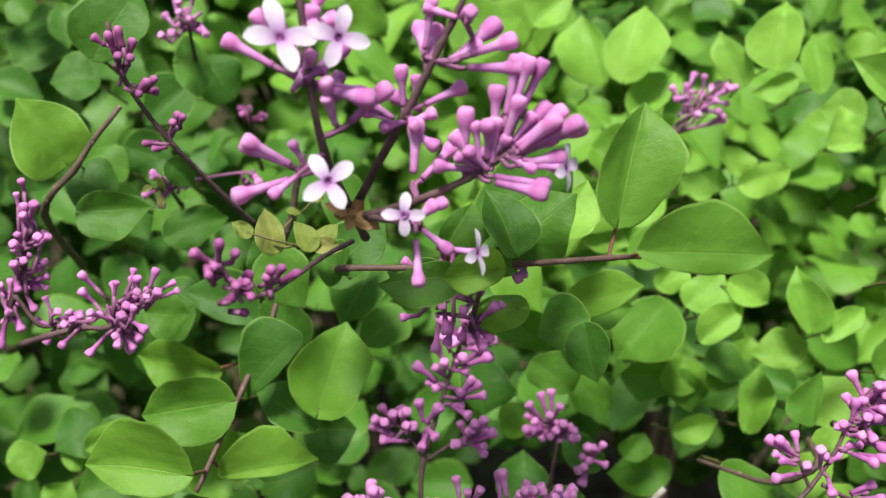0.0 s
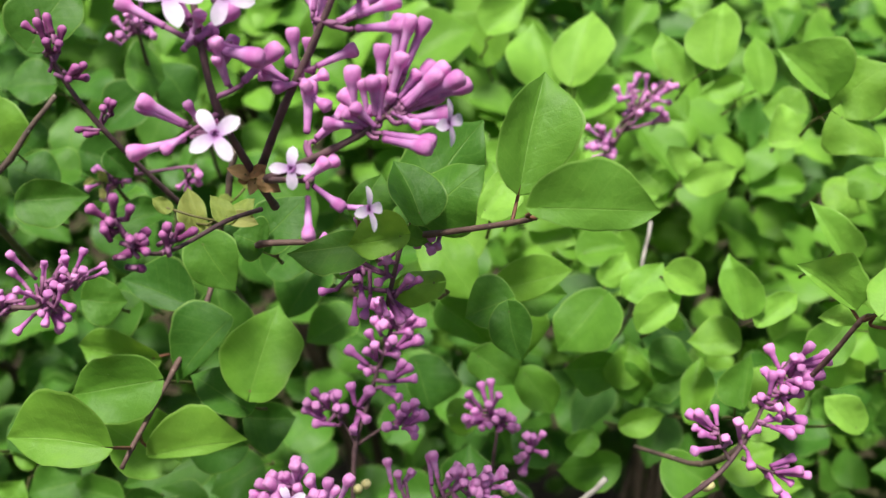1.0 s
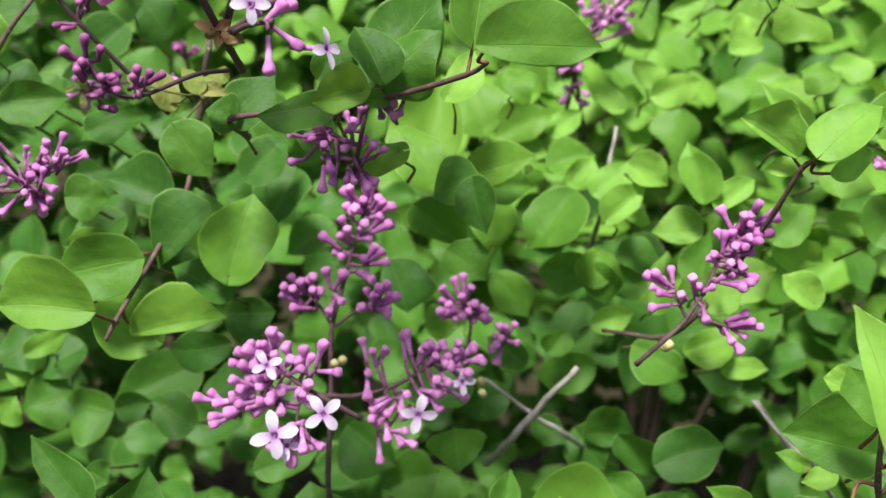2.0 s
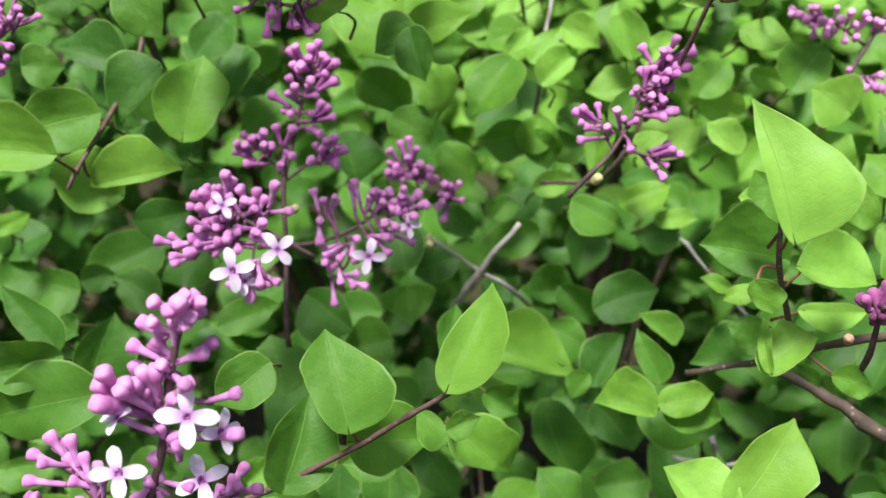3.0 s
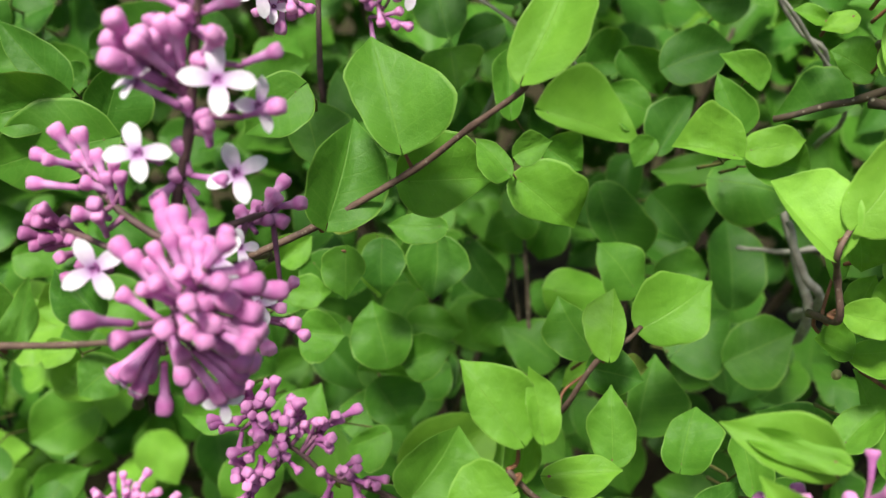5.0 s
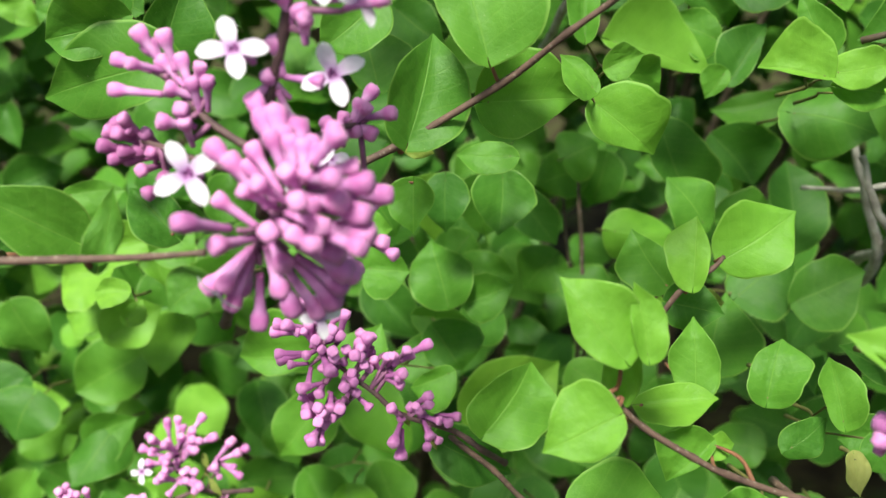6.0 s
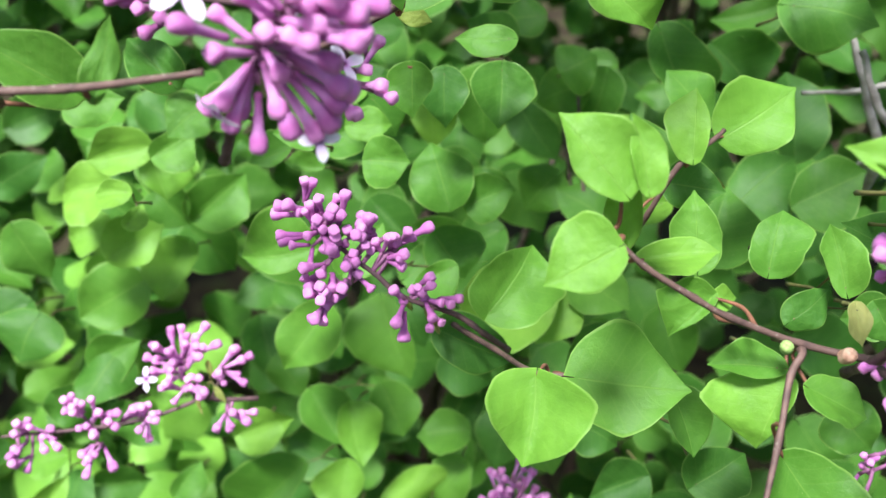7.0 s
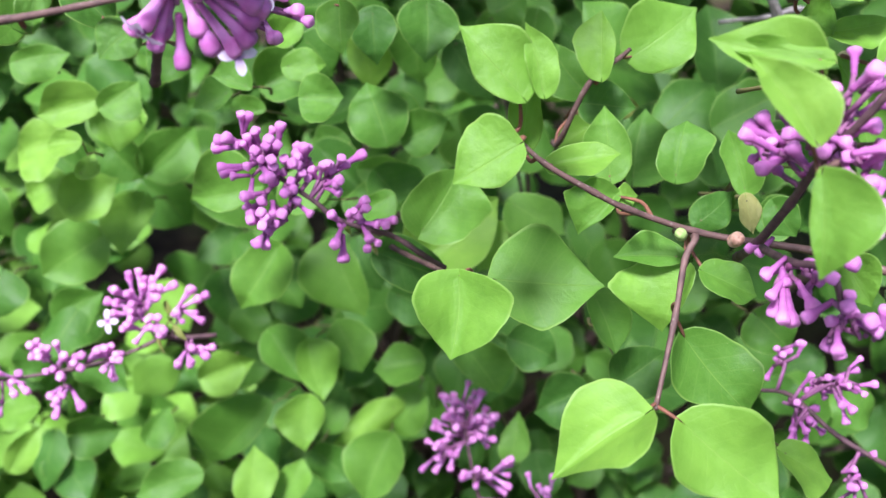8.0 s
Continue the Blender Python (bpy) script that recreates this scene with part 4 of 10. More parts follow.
panicle("lilac panicle half open beside its twin", 0.0105, "light",
    [(0.0009, [(0.0255, 0.3431, 0.9365), (0.0338, 0.3438, 0.9369), (0.0459, 0.3460, 0.9404), (0.0578, 0.3500, 0.9475), (0.0673, 0.3527, 0.9522)]),
     (0.0006, [(0.0459, 0.3458, 0.9399), (0.0476, 0.3424, 0.9327), (0.0443, 0.3396, 0.9270)])],
    [
    ((0.0370, 0.3481, 0.9457), (0.0343, 0.3514, 0.9542), 1),
    ((0.0394, 0.3483, 0.9458), (0.0384, 0.3493, 0.9535), 2),
    ((0.0405, 0.3494, 0.9481), (0.0426, 0.3478, 0.9535), 1),
    ((0.0370, 0.3476, 0.9446), (0.0406, 0.3399, 0.9407), 2),
    ((0.0510, 0.3501, 0.9484), (0.0481, 0.3530, 0.9577), 1),
    ((0.0523, 0.3491, 0.9462), (0.0533, 0.3502, 0.9560), 2),
    ((0.0492, 0.3489, 0.9461), (0.0472, 0.3550, 0.9554), 1),
    ((0.0577, 0.3505, 0.9486), (0.0595, 0.3485, 0.9566), 2),
    ((0.0590, 0.3501, 0.9475), (0.0564, 0.3501, 0.9542), 1),
    ((0.0625, 0.3513, 0.9499), (0.0660, 0.3485, 0.9570), 2),
    ((0.0638, 0.3514, 0.9499), (0.0651, 0.3473, 0.9548), 1),
    ((0.0651, 0.3510, 0.9488), (0.0692, 0.3510, 0.9546), 2),
    ((0.0664, 0.3505, 0.9478), (0.0737, 0.3490, 0.9518), 1),
    ((0.0640, 0.3498, 0.9466), (0.0714, 0.3509, 0.9514), 2),
    ((0.0603, 0.3496, 0.9465), (0.0623, 0.3464, 0.9517), 1),
    ((0.0580, 0.3484, 0.9442), (0.0573, 0.3416, 0.9457), 2),
    ((0.0594, 0.3469, 0.9409), (0.0700, 0.3468, 0.9374), 1),
    ((0.0582, 0.3471, 0.9414), (0.0659, 0.3430, 0.9404), 2),
    ((0.0558, 0.3461, 0.9396), (0.0619, 0.3409, 0.9353), 1),
    ((0.0533, 0.3460, 0.9396), (0.0589, 0.3392, 0.9382), 2),
    ((0.0484, 0.3457, 0.9394), (0.0510, 0.3391, 0.9418), 1),
    ((0.0461, 0.3445, 0.9371), (0.0378, 0.3417, 0.9325), 2),
    ((0.0437, 0.3443, 0.9370), (0.0390, 0.3403, 0.9362), 1),
    ((0.0475, 0.3435, 0.9349), (0.0499, 0.3389, 0.9328), 2),
    ((0.0418, 0.3394, 0.9269), (0.0434, 0.3344, 0.9179), 1),
    ((0.0455, 0.3397, 0.9271), (0.0530, 0.3335, 0.9257), 2),
    ((0.0467, 0.3397, 0.9271), (0.0505, 0.3340, 0.9259), 1),
    ((0.0441, 0.3411, 0.9304), (0.0466, 0.3357, 0.9281), 2)] + [
    ((0.0528, 0.3502, 0.9484), (0.0544, 0.3476, 0.9540), 1),
    ((0.0554, 0.3493, 0.9463), (0.0586, 0.3457, 0.9538), 2),
    ((0.0614, 0.3507, 0.9487), (0.0643, 0.3441, 0.9496), 1),
    ((0.0640, 0.3498, 0.9466), (0.0689, 0.3476, 0.9508), 2),
    ((0.0675, 0.3511, 0.9489), (0.0744, 0.3461, 0.9520), 1),
    ((0.0604, 0.3491, 0.9453), (0.0655, 0.3456, 0.9461), 2),
    ((0.0486, 0.3446, 0.9372), (0.0491, 0.3398, 0.9343), 1),
    ((0.0588, 0.3516, 0.9509), (0.0610, 0.3463, 0.9550), 2),
    ((0.0416, 0.3415, 0.9314), (0.0400, 0.3348, 0.9346), 1)],
    [((0.0550, 0.3360, 0.9370), (0.24, -0.95, 0.20), 0.0115, -5),
     ((0.0678, 0.3447, 0.9446), (0.30, -0.80, 0.50), 0.0080, 10)])
panicle("small lilac bud spray behind", 0.0107, "mid",
    [(0.0008, [(0.0676, 0.3926, 0.9323), (0.0677, 0.3956, 0.9386), (0.0655, 0.3984, 0.9448)]),
     (0.0005, [(0.0768, 0.3926, 0.9313), (0.0809, 0.3934, 0.9327), (0.0814, 0.3950, 0.9359)])],
    [
    ((0.0641, 0.3984, 0.9448), (0.0600, 0.4040, 0.9527), 1),
    ((0.0654, 0.3990, 0.9461), (0.0668, 0.4020, 0.9540), 2),
    ((0.0620, 0.3982, 0.9447), (0.0559, 0.3987, 0.9510), 1),
    ((0.0628, 0.3974, 0.9429), (0.0573, 0.3954, 0.9475), 2),
    ((0.0636, 0.3965, 0.9410), (0.0565, 0.3943, 0.9404), 1),
    ((0.0677, 0.3974, 0.9424), (0.0696, 0.3965, 0.9498), 2),
    ((0.0692, 0.3969, 0.9412), (0.0733, 0.3929, 0.9463), 1),
    ((0.0719, 0.3974, 0.9419), (0.0775, 0.3948, 0.9442), 2),
    ((0.0649, 0.3978, 0.9436), (0.0637, 0.3953, 0.9500), 1),
    ((0.0678, 0.3968, 0.9411), (0.0708, 0.3925, 0.9410), 2),
    ((0.0664, 0.3967, 0.9411), (0.0671, 0.3948, 0.9443), 1),
    ((0.0642, 0.3972, 0.9423), (0.0623, 0.3931, 0.9463), 2),
    ((0.0669, 0.3979, 0.9436), (0.0691, 0.3937, 0.9480), 1),
    ((0.0622, 0.3964, 0.9410), (0.0597, 0.3913, 0.9455), 2),
    ((0.0808, 0.3940, 0.9340), (0.0802, 0.3937, 0.9400), 1),
    ((0.0800, 0.3943, 0.9346), (0.0781, 0.3896, 0.9398), 2),
    ((0.0815, 0.3938, 0.9334), (0.0861, 0.3915, 0.9340), 1),
    ((0.0802, 0.3931, 0.9321), (0.0801, 0.3879, 0.9292), 2),
    ((0.0794, 0.3940, 0.9339), (0.0766, 0.3916, 0.9365), 1),
    ((0.0814, 0.3944, 0.9346), (0.0827, 0.3921, 0.9381), 2)],
    [])
panicle("branched lilac panicle of closed buds", 0.0090, "mid",
    [(0.0008, [(0.1260, 0.3328, 0.9719), (0.1315, 0.3356, 0.9772), (0.1372, 0.3402, 0.9862), (0.1398, 0.3434, 0.9927), (0.1428, 0.3469, 0.9997), (0.1470, 0.3502, 1.0062)]),
     (0.0006, [(0.1324, 0.3361, 0.9781), (0.1299, 0.3376, 0.9817), (0.1280, 0.3396, 0.9859)]),
     (0.0006, [(0.1355, 0.3368, 0.9793), (0.1412, 0.3361, 0.9772), (0.1470, 0.3357, 0.9758)])],
    [
    ((0.1277, 0.3392, 0.9851), (0.1193, 0.3433, 0.9883), 1),
    ((0.1273, 0.3395, 0.9859), (0.1212, 0.3404, 0.9908), 1),
    ((0.1280, 0.3396, 0.9859), (0.1270, 0.3448, 0.9905), 1),
    ((0.1267, 0.3387, 0.9843), (0.1210, 0.3397, 0.9859), 1),
    ((0.1285, 0.3385, 0.9835), (0.1228, 0.3390, 0.9845), 1),
    ((0.1286, 0.3376, 0.9816), (0.1207, 0.3330, 0.9822), 1),
    ((0.1280, 0.3394, 0.9855), (0.1245, 0.3431, 0.9872), 1),
    ((0.1343, 0.3390, 0.9841), (0.1319, 0.3361, 0.9920), 1),
    ((0.1321, 0.3383, 0.9829), (0.1292, 0.3357, 0.9863), 1),
    ((0.1363, 0.3397, 0.9854), (0.1343, 0.3386, 0.9881), 1),
    ((0.1380, 0.3402, 0.9863), (0.1396, 0.3417, 0.9867), 1),
    ((0.1365, 0.3381, 0.9819), (0.1374, 0.3322, 0.9792), 1),
    ((0.1421, 0.3362, 0.9773), (0.1506, 0.3397, 0.9797), 1),
    ((0.1434, 0.3361, 0.9770), (0.1489, 0.3397, 0.9772), 1),
    ((0.1457, 0.3358, 0.9761), (0.1536, 0.3326, 0.9792), 1),
    ((0.1452, 0.3358, 0.9761), (0.1501, 0.3344, 0.9742), 1),
    ((0.1427, 0.3360, 0.9768), (0.1449, 0.3287, 0.9751), 1),
    ((0.1422, 0.3359, 0.9768), (0.1487, 0.3307, 0.9709), 1),
    ((0.1439, 0.3358, 0.9763), (0.1508, 0.3321, 0.9810), 1),
    ((0.1403, 0.3362, 0.9775), (0.1446, 0.3375, 0.9737), 1)] + [
    ((0.1441, 0.3479, 1.0017), (0.1441, 0.3493, 1.0095), 2),
    ((0.1421, 0.3458, 0.9976), (0.1426, 0.3511, 1.0027), 2),
    ((0.1410, 0.3446, 0.9952), (0.1386, 0.3476, 0.9992), 2),
    ((0.1440, 0.3448, 0.9952), (0.1470, 0.3485, 0.9986), 2),
    ((0.1455, 0.3470, 0.9998), (0.1475, 0.3446, 1.0048), 2),
    ((0.1475, 0.3492, 1.0042), (0.1504, 0.3464, 1.0104), 2),
    ((0.1476, 0.3489, 1.0034), (0.1540, 0.3511, 1.0089), 2),
    ((0.1468, 0.3480, 1.0017), (0.1495, 0.3450, 1.0056), 2),
    ((0.1461, 0.3466, 0.9988), (0.1567, 0.3499, 1.0031), 2),
    ((0.1470, 0.3462, 0.9977), (0.1537, 0.3454, 1.0008), 2),
    ((0.1457, 0.3453, 0.9961), (0.1509, 0.3458, 0.9994), 2),
    ((0.1430, 0.3432, 0.9920), (0.1542, 0.3471, 0.9934), 2),
    ((0.1412, 0.3435, 0.9928), (0.1404, 0.3435, 0.9959), 2),
    ((0.1415, 0.3412, 0.9880), (0.1505, 0.3386, 0.9932), 2),
    ((0.1405, 0.3415, 0.9887), (0.1441, 0.3380, 0.9915), 2),
    ((0.1467, 0.3488, 1.0033), (0.1488, 0.3497, 1.0076), 2),
    ((0.1443, 0.3464, 0.9985), (0.1433, 0.3468, 1.0024), 2),
    ((0.1460, 0.3476, 1.0009), (0.1465, 0.3497, 1.0058), 2),
    ((0.1450, 0.3453, 0.9961), (0.1492, 0.3434, 0.9972), 2),
    ((0.1429, 0.3440, 0.9936), (0.1473, 0.3437, 0.9930), 2)],
    [])
panicle("shaded lilac panicle under leaves", 0.0090, "mid",
    [(0.0010, [(0.0382, 0.3542, 1.0489), (0.0367, 0.3407, 1.0349), (0.0340, 0.3351, 1.0158)])],
    [
    ((0.0271, 0.3369, 1.0269), (0.0167, 0.3363, 1.0374), 6),
    ((0.0271, 0.3365, 1.0254), (0.0222, 0.3305, 1.0183), 5),
    ((0.0256, 0.3349, 1.0206), (0.0259, 0.3303, 1.0113), 1),
    ((0.0339, 0.3359, 1.0190), (0.0419, 0.3391, 1.0199), 5),
    ((0.0414, 0.3430, 1.0362), (0.0508, 0.3402, 1.0414), 6),
    ((0.0399, 0.3412, 1.0349), (0.0425, 0.3408, 1.0298), 2),
    ((0.0320, 0.3378, 1.0270), (0.0289, 0.3366, 1.0321), 4),
    ((0.0323, 0.3352, 1.0174), (0.0307, 0.3340, 1.0142), 2)],
    [])
panicle("distant pink lilac panicle", 0.0092, "light",
    [(0.0010, [(0.2159, 0.3894, 0.9725), (0.2200, 0.3943, 0.9820), (0.2256, 0.3987, 0.9903), (0.2312, 0.4033, 0.9992), (0.2369, 0.4080, 1.0081)]),
     (0.0006, [(0.2291, 0.4022, 0.9971), (0.2190, 0.4053, 1.0035), (0.2112, 0.4070, 1.0074)]),
     (0.0006, [(0.2235, 0.3965, 0.9862), (0.2303, 0.3971, 0.9870), (0.2364, 0.3970, 0.9865)])],
    [
    ((0.2083, 0.4059, 1.0053), (0.1996, 0.4016, 1.0097), 1),
    ((0.2099, 0.4053, 1.0040), (0.2011, 0.3967, 1.0048), 2),
    ((0.2114, 0.4057, 1.0047), (0.2044, 0.3981, 1.0063), 1),
    ((0.2144, 0.4058, 1.0048), (0.2092, 0.3979, 1.0023), 2),
    ((0.2159, 0.4055, 1.0041), (0.2122, 0.3959, 1.0019), 1),
    ((0.2159, 0.4058, 1.0048), (0.2130, 0.3998, 1.0099), 2),
    ((0.2190, 0.4053, 1.0035), (0.2167, 0.3964, 1.0079), 1),
    ((0.2221, 0.4044, 1.0016), (0.2197, 0.3957, 1.0030), 2),
    ((0.2252, 0.4034, 0.9997), (0.2237, 0.3971, 1.0016), 1),
    ((0.2266, 0.4049, 1.0024), (0.2268, 0.4031, 1.0089), 2),
    ((0.2311, 0.4044, 1.0012), (0.2313, 0.4013, 1.0072), 1),
    ((0.2327, 0.4044, 1.0012), (0.2322, 0.3970, 1.0061), 2),
    ((0.2174, 0.4059, 1.0048), (0.2168, 0.4032, 1.0107), 1),
    ((0.2128, 0.4068, 1.0067), (0.2070, 0.4023, 1.0106), 2),
    ((0.2144, 0.4061, 1.0054), (0.2095, 0.3962, 1.0070), 1),
    ((0.2266, 0.4042, 1.0011), (0.2245, 0.3989, 1.0061), 2),
    ((0.2220, 0.4054, 1.0036), (0.2208, 0.3993, 1.0103), 1),
    ((0.2098, 0.4063, 1.0060), (0.2026, 0.4006, 1.0116), 2),
    ((0.2190, 0.4046, 1.0022), (0.2143, 0.3953, 1.0037), 1),
    ((0.2113, 0.4064, 1.0060), (0.2055, 0.3961, 1.0054), 2),
    ((0.2257, 0.3973, 0.9876), (0.2175, 0.3937, 0.9845), 1),
    ((0.2258, 0.3966, 0.9862), (0.2204, 0.3895, 0.9867), 2),
    ((0.2281, 0.3967, 0.9863), (0.2268, 0.3872, 0.9854), 1),
    ((0.2304, 0.3964, 0.9857), (0.2319, 0.3884, 0.9810), 2),
    ((0.2318, 0.3972, 0.9871), (0.2321, 0.3888, 0.9904), 1),
    ((0.2288, 0.3971, 0.9870), (0.2280, 0.3875, 0.9891), 2),
    ((0.2258, 0.3966, 0.9862), (0.2247, 0.3887, 0.9860), 1),
    ((0.2333, 0.3969, 0.9864), (0.2350, 0.3900, 0.9879), 2)] + [
    ((0.2303, 0.3968, 0.9864), (0.2307, 0.3869, 0.9861), 1)],
    [])
panicle("distant pink lilac spray", 0.0090, "light",
    [(0.0010, [(0.1096, 0.5154, 0.9817), (0.1032, 0.5010, 1.0060), (0.0972, 0.5041, 1.0202)])],
    [
    ((0.1025, 0.5047, 1.0000), (0.1090, 0.4999, 0.9968), 5),
    ((0.1004, 0.5020, 1.0107), (0.0984, 0.4988, 1.0187), 5)],
    [])
panicle("small distant lilac spray", 0.0090, "mid",
    [(0.0010, [(-0.0754, 0.4275, 0.9984), (-0.0751, 0.4099, 1.0158)])],
    [
    ((-0.0743, 0.4123, 1.0131), (-0.0780, 0.4098, 1.0177), 6),
    ((-0.0744, 0.4170, 1.0099), (-0.0725, 0.4171, 1.0078), 4),
    ((-0.0507, 0.4198, 1.0168), (-0.0420, 0.4194, 1.0151), 5)],
    [])
panicle("tall lilac panicle with open white flowers and violet buds", 0.0112, "light",
    [(0.0012, [(0.0162, 0.2117, 0.9243), (0.0189, 0.2125, 0.9382), (0.0231, 0.2122, 0.9526), (0.0265, 0.2117, 0.9703), (0.0298, 0.2120, 0.9843), (0.0316, 0.2126, 0.9927)]),
     (0.0009, [(0.0165, 0.2135, 0.9274), (0.0122, 0.2142, 0.9287), (0.0056, 0.2161, 0.9327), (0.0006, 0.2183, 0.9372), (-0.0024, 0.2194, 0.9398)]),
     (0.0009, [(0.0167, 0.2134, 0.9272), (0.0232, 0.2189, 0.9268), (0.0294, 0.2245, 0.9267), (0.0326, 0.2292, 0.9251)])],
    [
    ((0.0283, 0.2122, 0.9876), (0.0251, 0.2099, 0.9911), 1),
    ((0.0260, 0.2119, 0.9818), (0.0208, 0.2142, 0.9840), 1),
    ((0.0270, 0.2119, 0.9828), (0.0245, 0.2097, 0.9867), 1),
    ((0.0276, 0.2119, 0.9764), (0.0243, 0.2121, 0.9810), 1),
    ((0.0271, 0.2118, 0.9754), (0.0224, 0.2153, 0.9780), 1),
    ((0.0253, 0.2118, 0.9759), (0.0185, 0.2125, 0.9791), 1),
    ((0.0283, 0.2119, 0.9784), (0.0294, 0.2103, 0.9870), 1),
    ((0.0291, 0.2119, 0.9814), (0.0320, 0.2065, 0.9938), 1),
    ((0.0302, 0.2121, 0.9843), (0.0335, 0.2083, 0.9890), 1),
    ((0.0307, 0.2121, 0.9843), (0.0354, 0.2105, 0.9916), 1),
    ((0.0307, 0.2121, 0.9848), (0.0349, 0.2121, 0.9885), 1),
    ((0.0294, 0.2119, 0.9760), (0.0367, 0.2144, 0.9796), 1),
    ((0.0289, 0.2119, 0.9755), (0.0351, 0.2117, 0.9785), 1),
    ((0.0272, 0.2118, 0.9724), (0.0319, 0.2062, 0.9737), 1),
    ((0.0310, 0.2122, 0.9881), (0.0326, 0.2086, 0.9939), 1),
    ((0.0315, 0.2123, 0.9890), (0.0335, 0.2143, 0.9912), 1),
    ((0.0287, 0.2120, 0.9829), (0.0326, 0.2077, 0.9873), 1),
    ((0.0269, 0.2118, 0.9734), (0.0255, 0.2096, 0.9765), 1),
    ((0.0276, 0.2118, 0.9714), (0.0304, 0.2138, 0.9681), 1),
    ((0.0294, 0.2121, 0.9852), (0.0298, 0.2060, 0.9917), 1)] + [
    ((0.0206, 0.2115, 0.9623), (0.0149, 0.2056, 0.9771), 1),
    ((0.0202, 0.2115, 0.9629), (0.0124, 0.2077, 0.9726), 1),
    ((0.0214, 0.2116, 0.9612), (0.0133, 0.2033, 0.9707), 1),
    ((0.0221, 0.2116, 0.9618), (0.0144, 0.2052, 0.9691), 1),
    ((0.0225, 0.2115, 0.9629), (0.0190, 0.2129, 0.9744), 1),
    ((0.0228, 0.2116, 0.9618), (0.0201, 0.2081, 0.9731), 1),
    ((0.0235, 0.2115, 0.9630), (0.0243, 0.2106, 0.9752), 1),
    ((0.0233, 0.2118, 0.9596), (0.0232, 0.2119, 0.9696), 1),
    ((0.0213, 0.2115, 0.9640), (0.0188, 0.2061, 0.9742), 1),
    ((0.0254, 0.2115, 0.9641), (0.0278, 0.2102, 0.9681), 1),
    ((0.0266, 0.2116, 0.9662), (0.0317, 0.2087, 0.9731), 1),
    ((0.0238, 0.2116, 0.9618), (0.0179, 0.2050, 0.9732), 1),
    ((0.0245, 0.2115, 0.9641), (0.0215, 0.2096, 0.9752), 1),
    ((0.0335, 0.2117, 0.9658), (0.0415, 0.2104, 0.9696), 1),
    ((0.0324, 0.2121, 0.9557), (0.0414, 0.2100, 0.9595), 1),
    ((0.0217, 0.2125, 0.9455), (0.0207, 0.2129, 0.9507), 1),
    ((0.0263, 0.2122, 0.9521), (0.0257, 0.2123, 0.9569), 1),
    ((0.0267, 0.2123, 0.9513), (0.0273, 0.2098, 0.9559), 1),
    ((0.0203, 0.2126, 0.9418), (0.0187, 0.2117, 0.9443), 1),
    ((0.0193, 0.2125, 0.9418), (0.0155, 0.2099, 0.9387), 1),
    ((0.0206, 0.2126, 0.9406), (0.0235, 0.2108, 0.9337), 1),
    ((0.0214, 0.2125, 0.9433), (0.0295, 0.2106, 0.9432), 1),
    ((0.0238, 0.2120, 0.9561), (0.0231, 0.2114, 0.9598), 1),
    ((0.0229, 0.2117, 0.9607), (0.0216, 0.2095, 0.9704), 1)] + [
    ((-0.0009, 0.2194, 0.9401), (-0.0066, 0.2215, 0.9482), 1),
    ((-0.0004, 0.2194, 0.9401), (-0.0053, 0.2222, 0.9452), 1),
    ((0.0007, 0.2189, 0.9393), (-0.0014, 0.2210, 0.9481), 1),
    ((-0.0029, 0.2195, 0.9400), (-0.0121, 0.2219, 0.9418), 1),
    ((-0.0019, 0.2197, 0.9405), (-0.0074, 0.2162, 0.9435), 1),
    ((0.0033, 0.2178, 0.9376), (0.0009, 0.2211, 0.9433), 1),
    ((0.0038, 0.2173, 0.9368), (0.0059, 0.2179, 0.9431), 1),
    ((0.0064, 0.2168, 0.9360), (0.0070, 0.2167, 0.9410), 1),
    ((-0.0003, 0.2174, 0.9366), (-0.0120, 0.2171, 0.9377), 1),
    ((0.0028, 0.2173, 0.9367), (-0.0012, 0.2166, 0.9387), 1),
    ((0.0019, 0.2146, 0.9319), (-0.0025, 0.2127, 0.9337), 1),
    ((0.0029, 0.2148, 0.9324), (0.0029, 0.2110, 0.9376), 1),
    ((0.0035, 0.2128, 0.9289), (0.0034, 0.2106, 0.9355), 1),
    ((0.0007, 0.2189, 0.9393), (-0.0029, 0.2207, 0.9428), 1),
    ((0.0044, 0.2168, 0.9359), (0.0037, 0.2174, 0.9404), 1)] + [
    ((0.0272, 0.2285, 0.9237), (0.0250, 0.2305, 0.9255), 1),
    ((0.0304, 0.2296, 0.9257), (0.0354, 0.2354, 0.9304), 1),
    ((0.0310, 0.2293, 0.9252), (0.0330, 0.2324, 0.9290), 1),
    ((0.0310, 0.2290, 0.9247), (0.0349, 0.2279, 0.9300), 1),
    ((0.0342, 0.2299, 0.9262), (0.0401, 0.2289, 0.9282), 1),
    ((0.0332, 0.2288, 0.9243), (0.0361, 0.2281, 0.9229), 1),
    ((0.0294, 0.2282, 0.9233), (0.0331, 0.2265, 0.9250), 1),
    ((0.0258, 0.2254, 0.9185), (0.0280, 0.2252, 0.9126), 1),
    ((0.0262, 0.2276, 0.9223), (0.0261, 0.2315, 0.9238), 1),
    ((0.0283, 0.2287, 0.9242), (0.0295, 0.2320, 0.9259), 1),
    ((0.0337, 0.2244, 0.9057), (0.0376, 0.2243, 0.9116), 1),
    ((0.0320, 0.2237, 0.9045), (0.0350, 0.2211, 0.9060), 1),
    ((0.0338, 0.2221, 0.9019), (0.0384, 0.2195, 0.9032), 1),
